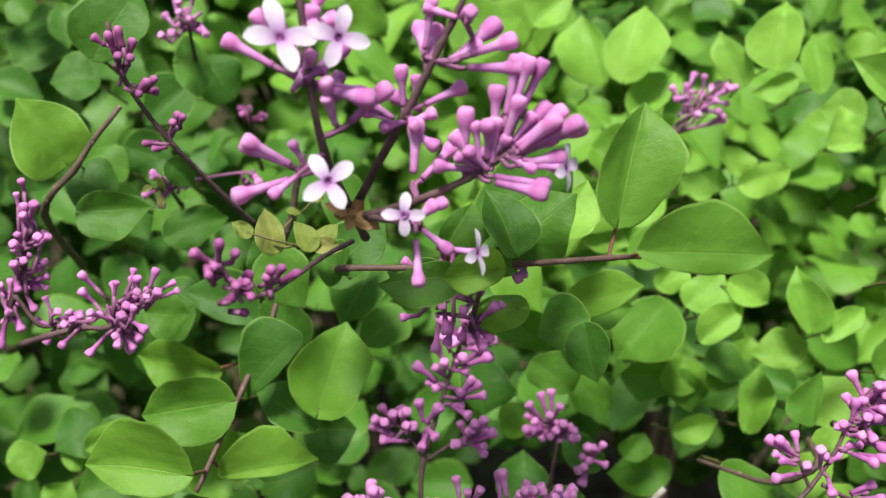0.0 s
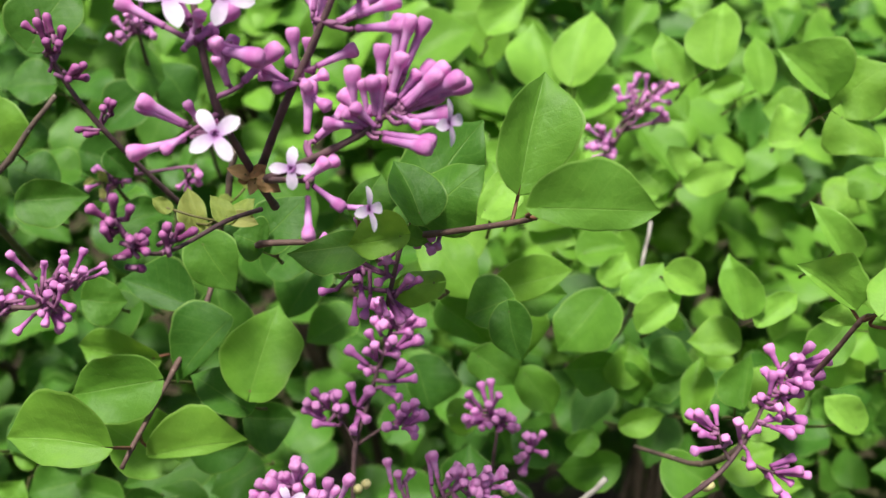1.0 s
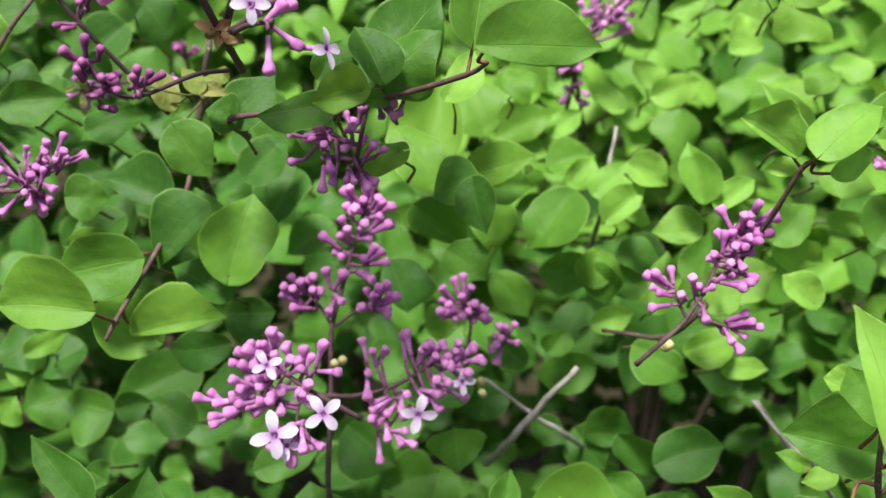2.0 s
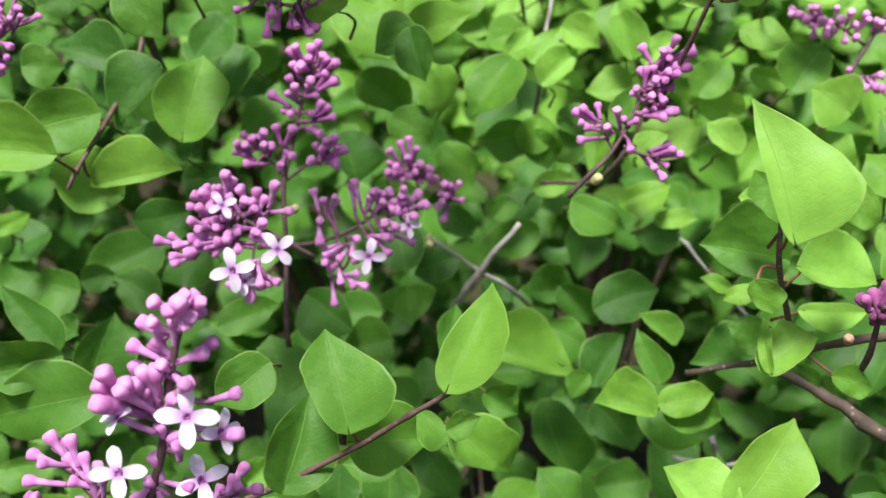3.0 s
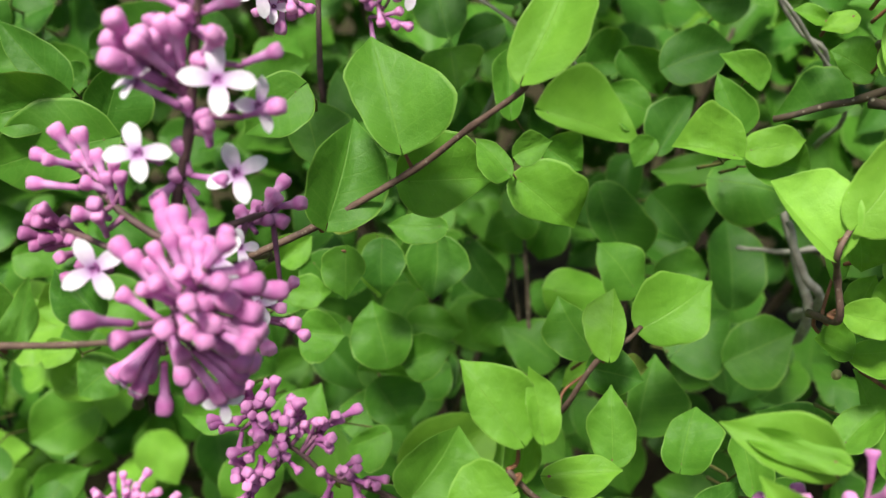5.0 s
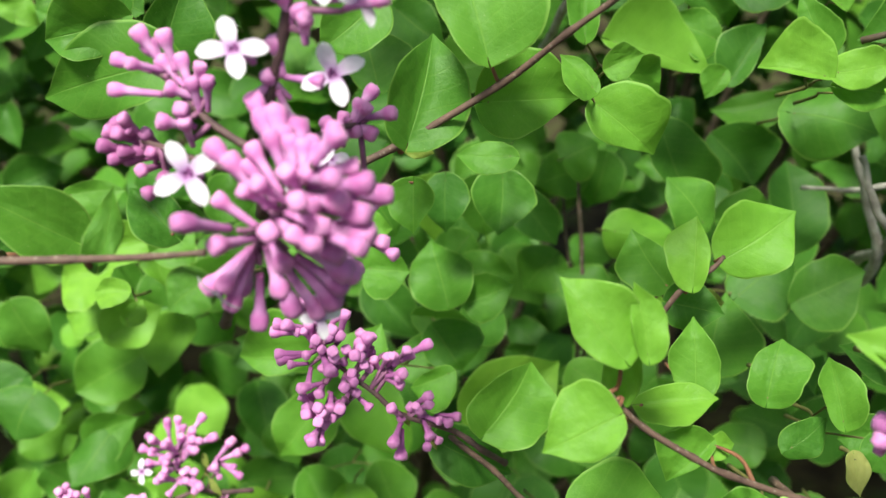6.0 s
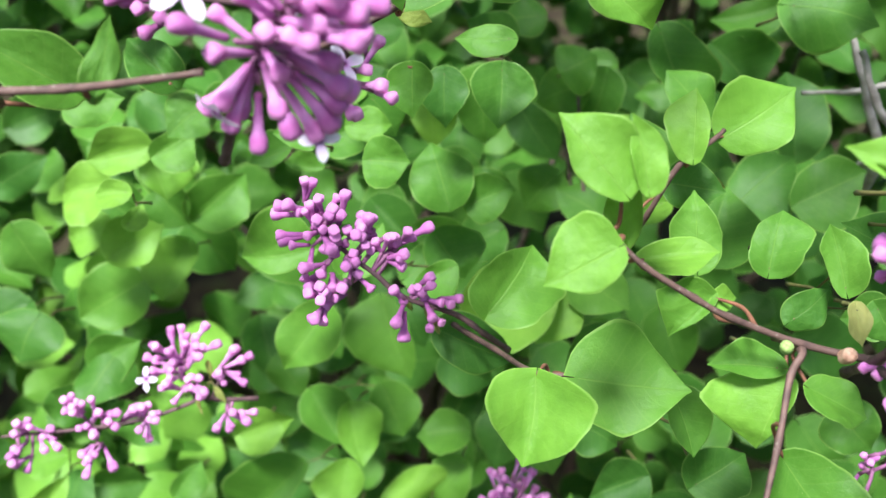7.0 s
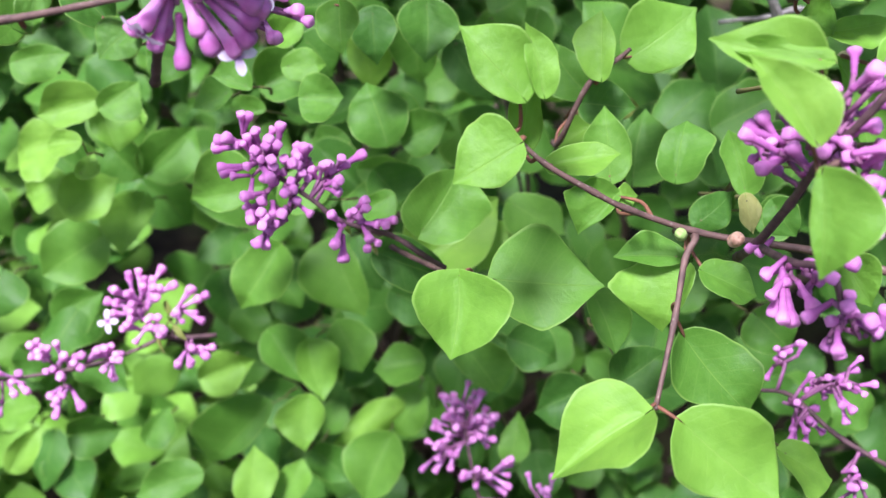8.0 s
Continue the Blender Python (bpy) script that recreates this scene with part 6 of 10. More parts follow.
panicle("near lilac panicle of violet buds between pale leaves", 0.0098, "mid",
    [(0.0012, [(0.1412, 0.1952, 0.8518), (0.1429, 0.1850, 0.8704), (0.1433, 0.1764, 0.8860), (0.1482, 0.1694, 0.9026), (0.1510, 0.1688, 0.9107)]),
     (0.0010, [(0.1409, 0.1904, 0.8539), (0.1416, 0.1751, 0.8621), (0.1454, 0.1646, 0.8681), (0.1486, 0.1593, 0.8607), (0.1541, 0.1545, 0.8588)])],
    [
    ((0.1401, 0.1823, 0.8823), (0.1358, 0.1913, 0.8878), 6),
    ((0.1395, 0.1815, 0.8842), (0.1273, 0.1844, 0.8849), 3),
    ((0.1397, 0.1844, 0.8781), (0.1385, 0.1850, 0.8792), 2),
    ((0.1428, 0.1770, 0.8896), (0.1430, 0.1788, 0.9034), 4),
    ((0.1446, 0.1748, 0.8934), (0.1487, 0.1801, 0.9096), 7),
    ((0.1437, 0.1745, 0.8924), (0.1446, 0.1744, 0.8955), 4),
    ((0.1465, 0.1730, 0.8920), (0.1523, 0.1724, 0.8958), 5),
    ((0.1491, 0.1693, 0.8891), (0.1525, 0.1691, 0.8878), 4),
    ((0.1409, 0.1904, 0.8539), (0.1380, 0.1898, 0.8513), 2),
    ((0.1411, 0.1765, 0.8602), (0.1345, 0.1669, 0.8561), 3),
    ((0.1415, 0.1740, 0.8607), (0.1406, 0.1654, 0.8555), 2),
    ((0.1416, 0.1747, 0.8616), (0.1436, 0.1720, 0.8591), 3),
    ((0.1437, 0.1682, 0.8653), (0.1477, 0.1662, 0.8620), 4)] + [
    ((0.1476, 0.1596, 0.8605), (0.1418, 0.1544, 0.8533), 4),
    ((0.1495, 0.1583, 0.8601), (0.1525, 0.1532, 0.8540), 5),
    ((0.1486, 0.1593, 0.8607), (0.1480, 0.1587, 0.8635), 3),
    ((0.1499, 0.1641, 0.8823), (0.1507, 0.1626, 0.8857), 3),
    ((0.1425, 0.1793, 0.8828), (0.1442, 0.1818, 0.8838), 3)],
    [])
panicle("small violet lilac spray below the branch", 0.0085, "mid",
    [(0.0010, [(0.2094, 0.2207, 0.7366), (0.1912, 0.2270, 0.7466), (0.1776, 0.2363, 0.7558), (0.1663, 0.2367, 0.7586)])],
    [
    ((0.1762, 0.2431, 0.7645), (0.1720, 0.2491, 0.7661), 6),
    ((0.1876, 0.2327, 0.7643), (0.1970, 0.2264, 0.7679), 9),
    ((0.1777, 0.2354, 0.7542), (0.1892, 0.2289, 0.7500), 9),
    ((0.1946, 0.2184, 0.7344), (0.2019, 0.2133, 0.7343), 8),
    ((0.1847, 0.2367, 0.7577), (0.1918, 0.2382, 0.7611), 5)],
    [])
panicle("small dark lilac bud sprig", 0.0085, "dark",
    [(0.0010, [(0.1934, 0.2643, 0.9517), (0.1914, 0.2600, 0.9649), (0.1907, 0.2570, 0.9704)])],
    [
    ((0.1905, 0.2600, 0.9657), (0.1943, 0.2620, 0.9761), 5),
    ((0.1919, 0.2606, 0.9638), (0.1950, 0.2599, 0.9649), 1),
    ((0.1909, 0.2599, 0.9658), (0.1880, 0.2655, 0.9694), 3),
    ((0.1904, 0.2591, 0.9670), (0.1906, 0.2603, 0.9744), 4)],
    [])
panicle("shaded faded lilac panicle deep in the bush", 0.0080, "dark",
    [(0.0010, [(-0.0710, 0.5150, 0.9853), (-0.0712, 0.5026, 1.0105)])],
    [
    ((-0.0713, 0.5072, 1.0013), (-0.0762, 0.5102, 1.0105), 7),
    ((-0.0698, 0.5061, 1.0044), (-0.0653, 0.5100, 1.0061), 6)],
    [])
panicle("lilac panicle of small closed buds at a twig end", 0.0080, "mid",
    [(0.0010, [(-0.1033, 0.3428, 0.9820), (-0.0949, 0.3436, 1.0055), (-0.0917, 0.3468, 1.0186), (-0.0912, 0.3509, 1.0256)]),
     (0.0008, [(-0.0949, 0.3436, 1.0055), (-0.0877, 0.3421, 0.9971), (-0.0816, 0.3451, 0.9968)])],
    [
    ((-0.0919, 0.3475, 1.0201), (-0.0901, 0.3451, 1.0351), 5),
    ((-0.0910, 0.3471, 1.0186), (-0.0869, 0.3488, 1.0271), 4),
    ((-0.0926, 0.3458, 1.0137), (-0.0865, 0.3472, 1.0156), 6),
    ((-0.0941, 0.3444, 1.0088), (-0.0884, 0.3458, 1.0074), 6),
    ((-0.0959, 0.3431, 1.0019), (-0.0923, 0.3444, 1.0035), 4),
    ((-0.0977, 0.3440, 0.9975), (-0.0971, 0.3432, 0.9923), 3),
    ((-0.0830, 0.3444, 0.9969), (-0.0804, 0.3452, 1.0019), 4),
    ((-0.0822, 0.3441, 0.9957), (-0.0806, 0.3410, 0.9944), 3)],
    [])

# ---- leaf buds ----
leaf_bud((0.1287, 0.3395, 0.9668), 0.0020, "pale")
leaf_bud((0.0276, 0.3396, 0.9507), 0.0017, "pale")
leaf_bud((0.0295, 0.3431, 0.9501), 0.0017, "pale")
leaf_bud((0.0731, 0.3892, 0.9180), 0.0020, "pale")
leaf_bud((0.1243, 0.1995, 0.8518), 0.0018, "green")
leaf_bud((0.1376, 0.1991, 0.8500), 0.0021, "tan")
leaf_bud((0.1521, 0.1853, 0.8502), 0.0012, "green")
leaf_bud((0.1793, 0.2600, 0.8650), 0.0019, "pale")
leaf_bud((0.1753, 0.2630, 0.8581), 0.0016, "pale")
leaf_bud((0.0741, 0.3683, 0.9262), 0.0017, "pale")
leaf_bud((0.1940, 0.2796, 0.9468), 0.0017, "tan")

# ---- bare twigs ----
twig("bare dead grey twig", 0.0016, [(0.1084, 0.3964, 0.9228), (0.0922, 0.3956, 0.8993), (0.0846, 0.4023, 0.8811)])
twig("thin dead grey twig", 0.0010, [(0.0744, 0.4024, 0.9109), (0.0921, 0.3970, 0.9016), (0.1074, 0.3965, 0.8924)])
twig("pale broken twig", 0.0009, [(0.1642, 0.3645, 0.9346), (0.1776, 0.3641, 0.9199), (0.2077, 0.3846, 0.8809)])
twig("brown woody stem", 0.0016, [(-0.0232, 0.3905, 1.0380), (-0.0266, 0.3899, 1.0166), (-0.0324, 0.3977, 0.9935)])
twig("pale dead twig", 0.0011, [(0.1195, 0.4663, 0.9953), (0.1163, 0.4504, 0.9754), (0.1170, 0.4723, 0.9471)])
twig("brown speckled woody stem", 0.0023, [(0.1823, 0.3049, 0.9193), (0.1937, 0.2951, 0.9203), (0.2057, 0.2816, 0.9170), (0.2197, 0.2620, 0.9181)])
twig("brown woody twig", 0.0015, [(0.1625, 0.3208, 0.9058), (0.1836, 0.3104, 0.9192), (0.2011, 0.2953, 0.9364), (0.2196, 0.2819, 0.9508)])
twig("dark thin twig", 0.0011, [(0.1148, 0.3863, 0.9448), (0.1324, 0.3669, 0.9548), (0.1404, 0.3555, 0.9714)])
twig("dark woody stem", 0.0012, [(0.0962, 0.4262, 0.8084), (0.1004, 0.4110, 0.7689), (0.1051, 0.3995, 0.7241)])
twig("pale dead twig", 0.0010, [(0.1680, 0.3724, 0.9297), (0.1808, 0.3737, 0.9141), (0.1936, 0.3760, 0.9027)])
twig("grey dead branch", 0.0021, [(0.1878, 0.3759, 0.8470), (0.1981, 0.3717, 0.8242), (0.2094, 0.3719, 0.7918)])
twig("grey dead twig", 0.0013, [(0.1830, 0.3951, 0.8118), (0.1970, 0.3818, 0.8196), (0.2096, 0.3787, 0.8240)])
twig("dark woody stem", 0.0011, [(0.0923, 0.4444, 0.7804), (0.0982, 0.4317, 0.7422), (0.1051, 0.4212, 0.6961)])
twig("grey dead branch", 0.0019, [(0.1895, 0.3634, 0.8445), (0.1948, 0.3549, 0.8302), (0.2083, 0.3629, 0.8092)])
twig("dark thin lilac twig", 0.0012, [(-0.0762, 0.3813, 1.0506), (-0.0886, 0.3738, 1.0320), (-0.1007, 0.3773, 1.0141)])

# ---- leafy shoots ----
shoot("spreading branch", [(-0.0014, 0.3382, 1.0287), (0.0236, 0.3349, 1.0339), (0.0446, 0.3295, 1.0405), (0.0647, 0.3183, 1.0505), (0.0700, 0.3097, 1.0560)], [
    ((0.0660, 0.3243, 1.0582), (0.0693, 0.3362, 1.0832), (0.0079, 0.0112, 0.43, 0.63), "mid"),
    ((0.0699, 0.2993, 1.0625), (0.0966, 0.3017, 1.0638), (0.0107, 0.0046, 0.49, 0.68), "mid"),
    ((0.0402, 0.3385, 1.0421), (0.0556, 0.3522, 1.0655), 0.0222),
    ((0.0267, 0.3245, 1.0460), (0.0321, 0.3292, 1.0552), (0.0040, 0.0067, 0.30, 0.65), "mid"),
    ((0.0384, 0.3287, 1.0396), (0.0446, 0.3287, 1.0389), (0.0034, 0.0023, 0.32, 0.53), "mid")])
shoot("low branch", [(-0.0279, 0.3867, 1.0027), (-0.0273, 0.3691, 0.9911), (-0.0306, 0.3490, 0.9800), (-0.0335, 0.3216, 0.9704), (-0.0353, 0.3172, 0.9657)], [
    ((-0.0338, 0.3046, 0.9822), (-0.0597, 0.3033, 0.9821), (0.0065, 0.0144, 0.56, 0.62), "fresh"),
    ((-0.0483, 0.3769, 0.9644), (-0.0750, 0.3764, 0.9660), (0.0105, 0.0092, 0.36, 0.67), "fresh"),
    ((-0.0172, 0.3582, 0.9922), (-0.0309, 0.3489, 0.9741), (0.0037, 0.0131, 0.51, 0.31), "deep"),
    ((-0.0089, 0.3529, 0.9713), (-0.0034, 0.3648, 0.9957), (0.0118, 0.0115, 0.46, 0.61), "fresh"),
    ((-0.0305, 0.3297, 0.9620), (-0.0054, 0.3333, 0.9669), (0.0123, 0.0026, 0.66, 0.55), "fresh"),
    ((-0.0349, 0.3732, 0.9881), (-0.0574, 0.3751, 0.9945), (0.0050, 0.0104, 0.59, 0.52), "deep")])
shoot("", [(-0.0867, 0.4429, 0.9681), (-0.0880, 0.4137, 0.9883), (-0.0852, 0.3977, 0.9986)], [
    ((-0.0890, 0.3776, 1.0164), (-0.0690, 0.3799, 1.0186), (0.0066, 0.0088, 0.51, 0.48), "deep")])
shoot("", [(-0.0855, 0.4743, 0.9633), (-0.0923, 0.4451, 0.9835), (-0.0895, 0.4291, 0.9938)], [
    ((-0.0895, 0.3989, 1.0132), (-0.1041, 0.3982, 1.0199), 0.0174)])
shoot("", [(-0.0964, 0.4609, 1.0238), (-0.0971, 0.4317, 1.0440), (-0.0929, 0.4157, 1.0543)], [
    ((-0.0842, 0.3854, 1.0643), (-0.0735, 0.3947, 1.0826), (0.0116, 0.0087, 0.28, 0.67), "deep")])
shoot("", [(-0.0131, 0.3486, 1.0267), (-0.0123, 0.3428, 1.0308), (-0.0128, 0.3396, 1.0328)], [
    ((-0.0244, 0.3342, 1.0377), (-0.0293, 0.3347, 1.0404), 0.0040),
    ((-0.0203, 0.3438, 1.0292), (-0.0243, 0.3472, 1.0391), 0.0072),
    ((-0.0066, 0.3302, 1.0387), (0.0002, 0.3312, 1.0379), 0.0047),
    ((-0.0069, 0.3289, 1.0389), (-0.0124, 0.3314, 1.0443), 0.0056),
    ((-0.0060, 0.3306, 1.0391), (-0.0019, 0.3332, 1.0440), 0.0059)])
shoot("", [(0.0442, 0.4894, 0.9525), (0.0366, 0.4602, 0.9727), (0.0385, 0.4442, 0.9829)], [
    ((0.0385, 0.4140, 1.0024), (0.0572, 0.4017, 0.9878), 0.0184)])
shoot("", [(-0.0949, 0.5517, 0.9847), (-0.0868, 0.5225, 1.0049), (-0.0915, 0.5065, 1.0151)], [
    ((-0.0915, 0.4763, 1.0346), (-0.0787, 0.4818, 1.0321), 0.0239)])
shoot("", [(-0.1310, 0.5633, 0.9709), (-0.1350, 0.5341, 0.9911), (-0.1309, 0.5182, 1.0014)], [
    ((-0.1309, 0.4879, 1.0208), (-0.1470, 0.4815, 1.0210), 0.0205)])
shoot("", [(-0.1112, 0.5325, 0.9466), (-0.1085, 0.5033, 0.9668), (-0.1094, 0.4873, 0.9771)], [
    ((-0.1094, 0.4571, 0.9965), (-0.1270, 0.4469, 1.0006), 0.0192)])
shoot("", [(0.0912, 0.6112, 0.9788), (0.0902, 0.5820, 0.9990), (0.0891, 0.5661, 1.0093)], [
    ((0.0858, 0.5331, 1.0317), (0.0907, 0.5473, 1.0614), (0.0114, 0.0153, 0.39, 0.53), "bright"),
    ((0.0912, 0.5302, 1.0183), (0.1086, 0.5391, 1.0349), (0.0085, 0.0077, 0.47, 0.49), "bright")], "fresh")
shoot("", [(0.0615, 0.6286, 0.9685), (0.0684, 0.5994, 0.9887), (0.0646, 0.5834, 0.9990)], [
    ((0.0788, 0.5553, 1.0236), (0.0655, 0.5663, 1.0490), (0.0166, 0.0058, 0.68, 0.54), "bright")], "fresh")
shoot("", [(0.0363, 0.6453, 0.9933), (0.0433, 0.6161, 1.0135), (0.0416, 0.6001, 1.0237)], [
    ((0.0456, 0.5689, 1.0427), (0.0618, 0.5770, 1.0579), (0.0122, 0.0083, 0.28, 0.42), "bright")], "fresh")
shoot("", [(0.0062, 0.6586, 0.9739), (0.0063, 0.6294, 0.9941), (0.0116, 0.6135, 1.0043)], [
    ((0.0116, 0.5832, 1.0238), (0.0376, 0.5919, 1.0411), 0.0313)], "fresh")
shoot("", [(-0.0354, 0.6543, 0.9924), (-0.0434, 0.6251, 1.0126), (-0.0388, 0.6091, 1.0229)], [
    ((-0.0388, 0.5789, 1.0423), (-0.0223, 0.5822, 1.0265), 0.0256)], "fresh")
shoot("", [(0.0861, 0.5617, 0.9253), (0.0847, 0.5325, 0.9455), (0.0862, 0.5166, 0.9557)], [
    ((0.0763, 0.4900, 0.9790), (0.0938, 0.4847, 0.9749), 0.0156),
    ((0.0961, 0.4827, 0.9714), (0.1144, 0.4863, 0.9770), 0.0168)], "fresh")
shoot("", [(0.1349, 0.5866, 0.9491), (0.1333, 0.5574, 0.9693), (0.1387, 0.5415, 0.9795)], [
    ((0.1390, 0.5079, 0.9982), (0.1606, 0.5128, 1.0062), (0.0063, 0.0086, 0.39, 0.45), "bright"),
    ((0.1390, 0.5112, 1.0013), (0.1292, 0.5156, 1.0117), (0.0040, 0.0081, 0.65, 0.28), "bright")], "fresh")
shoot("", [(0.1546, 0.6131, 0.9809), (0.1608, 0.5839, 1.0011), (0.1565, 0.5680, 1.0114)], [
    ((0.1594, 0.5424, 1.0355), (0.1428, 0.5382, 1.0288), (0.0072, 0.0046, 0.55, 0.33), "bright"),
    ((0.1664, 0.5264, 1.0371), (0.1604, 0.5356, 1.0577), (0.0066, 0.0058, 0.59, 0.51), "bright")], "fresh")
shoot("", [(0.1282, 0.5818, 0.9986), (0.1301, 0.5526, 1.0188), (0.1311, 0.5367, 1.0290)], [
    ((0.1409, 0.5022, 1.0514), (0.1403, 0.5132, 1.0749), (0.0123, 0.0087, 0.34, 0.53), "bright"),
    ((0.1288, 0.5046, 1.0428), (0.1178, 0.5121, 1.0604), (0.0078, 0.0066, 0.68, 0.30), "bright")], "fresh")
shoot("", [(0.1912, 0.5566, 0.9623), (0.1916, 0.5274, 0.9825), (0.1887, 0.5114, 0.9927)], [
    ((0.1887, 0.4812, 1.0122), (0.2032, 0.4741, 1.0070), 0.0168)], "fresh")
shoot("", [(0.1994, 0.5341, 0.9718), (0.1979, 0.5049, 0.9920), (0.1993, 0.4889, 1.0023)], [
    ((0.1993, 0.4587, 1.0217), (0.1874, 0.4634, 1.0254), 0.0160)], "fresh")
shoot("", [(0.1693, 0.5114, 1.0068), (0.1672, 0.4822, 1.0270), (0.1685, 0.4662, 1.0372)], [
    ((0.1703, 0.4368, 1.0563), (0.1808, 0.4325, 1.0723), 0.0195),
    ((0.1700, 0.4331, 1.0534), (0.1869, 0.4265, 1.0444), 0.0174),
    ((0.1657, 0.4368, 1.0593), (0.1484, 0.4418, 1.0724), (0.0035, 0.0137, 0.53, 0.44), "bright")], "fresh")
shoot("", [(0.0755, 0.4867, 0.9076), (0.0757, 0.4575, 0.9278), (0.0745, 0.4415, 0.9381)], [
    ((0.0574, 0.4115, 0.9595), (0.0722, 0.4080, 0.9500), (0.0108, 0.0074, 0.68, 0.35), "deep")], "fresh")
shoot("", [(0.0947, 0.5183, 0.8868), (0.0941, 0.4891, 0.9070), (0.0893, 0.4732, 0.9172)], [
    ((0.0762, 0.4427, 0.9357), (0.0893, 0.4364, 0.9211), (0.0089, 0.0076, 0.61, 0.46), "mid")], "fresh")
shoot("", [(0.1180, 0.5151, 0.8702), (0.1140, 0.4859, 0.8904), (0.1194, 0.4700, 0.9007)], [
    ((0.0994, 0.4305, 0.9092), (0.1060, 0.4359, 0.9176), (0.0057, 0.0064, 0.28, 0.68), "mid")], "fresh")
shoot("", [(0.0950, 0.4987, 0.8530), (0.0910, 0.4695, 0.8732), (0.0965, 0.4535, 0.8835)], [
    ((0.1183, 0.4410, 0.8978), (0.0947, 0.4378, 0.8937), (0.0105, 0.0074, 0.59, 0.48), "deep")], "fresh")
shoot("", [(0.0521, 0.5075, 0.8686), (0.0536, 0.4783, 0.8888), (0.0499, 0.4623, 0.8990)], [
    ((0.0499, 0.4321, 0.9185), (0.0653, 0.4365, 0.9203), 0.0137)], "fresh")
shoot("", [(-0.0158, 0.5018, 0.9508), (-0.0100, 0.4726, 0.9710), (-0.0108, 0.4566, 0.9812)], [
    ((-0.0200, 0.4189, 0.9804), (-0.0064, 0.4265, 0.9949), (0.0083, 0.0098, 0.50, 0.43), "deep")])
shoot("", [(0.0361, 0.5373, 0.9639), (0.0385, 0.5081, 0.9841), (0.0348, 0.4921, 0.9943)], [
    ((0.0409, 0.4471, 0.9782), (0.0493, 0.4644, 1.0138), (0.0181, 0.0122, 0.42, 0.45), "fresh")])
shoot("", [(0.0614, 0.5110, 0.9292), (0.0556, 0.4818, 0.9494), (0.0580, 0.4658, 0.9597)], [
    ((0.0645, 0.4299, 0.9753), (0.0390, 0.4303, 0.9786), (0.0085, 0.0041, 0.44, 0.52), "mid"),
    ((0.0676, 0.3997, 0.9922), (0.0867, 0.4005, 0.9919), (0.0069, 0.0061, 0.58, 0.51), "mid")])
shoot("", [(0.0638, 0.4916, 0.9314), (0.0620, 0.4624, 0.9516), (0.0676, 0.4464, 0.9618)], [
    ((0.0650, 0.4174, 0.9807), (0.0739, 0.4081, 0.9600), (0.0124, 0.0054, 0.50, 0.35), "fresh")])
shoot("", [(0.0806, 0.4947, 0.9497), (0.0895, 0.4655, 0.9699), (0.0860, 0.4496, 0.9802)], [
    ((0.0631, 0.3855, 0.9990), (0.0860, 0.3903, 1.0066), (0.0087, 0.0056, 0.62, 0.44), "fresh")])
shoot("", [(0.1083, 0.5142, 0.9234), (0.1039, 0.4850, 0.9436), (0.1083, 0.4691, 0.9538)], [
    ((0.1019, 0.4324, 0.9776), (0.0867, 0.4226, 0.9586), (0.0153, 0.0103, 0.48, 0.65), "mid"),
    ((0.1022, 0.4500, 0.9759), (0.1115, 0.4554, 0.9861), (0.0052, 0.0074, 0.45, 0.51), "bright")])
shoot("", [(0.1287, 0.4914, 0.9260), (0.1302, 0.4622, 0.9462), (0.1276, 0.4463, 0.9564)], [
    ((0.1148, 0.4169, 0.9743), (0.1281, 0.4232, 0.9863), (0.0075, 0.0049, 0.51, 0.54), "bright")])
shoot("", [(0.0976, 0.5134, 0.8934), (0.0948, 0.4842, 0.9136), (0.1003, 0.4683, 0.9238)], [
    ((0.1145, 0.4360, 0.9383), (0.1159, 0.4433, 0.9534), (0.0087, 0.0083, 0.43, 0.57), "fresh"),
    ((0.1119, 0.4406, 0.9440), (0.0917, 0.4382, 0.9411), (0.0102, 0.0074, 0.59, 0.55), "mid")])
shoot("", [(0.0911, 0.5611, 0.9364), (0.0954, 0.5319, 0.9566), (0.0930, 0.5159, 0.9668)], [
    ((0.0727, 0.4833, 0.9830), (0.0960, 0.4898, 0.9941), (0.0104, 0.0077, 0.40, 0.49), "fresh")])
shoot("", [(0.0594, 0.5587, 0.9357), (0.0617, 0.5295, 0.9559), (0.0654, 0.5136, 0.9661)], [
    ((0.0654, 0.4833, 0.9856), (0.0541, 0.4930, 1.0055), 0.0231)])
shoot("", [(0.0815, 0.5882, 0.9548), (0.0735, 0.5590, 0.9750), (0.0763, 0.5431, 0.9853)], [
    ((0.0763, 0.5128, 1.0047), (0.0924, 0.5086, 0.9986), 0.0214)])
shoot("", [(0.1208, 0.5834, 0.9423), (0.1147, 0.5542, 0.9625), (0.1201, 0.5382, 0.9728)], [
    ((0.1235, 0.5177, 0.9911), (0.1367, 0.5197, 0.9939), (0.0071, 0.0039, 0.60, 0.44), "bright")])
shoot("", [(0.0325, 0.5013, 0.8987), (0.0350, 0.4721, 0.9189), (0.0301, 0.4561, 0.9292)], [
    ((0.0340, 0.4275, 0.9448), (0.0421, 0.4198, 0.9276), (0.0133, 0.0062, 0.68, 0.50), "deep")])
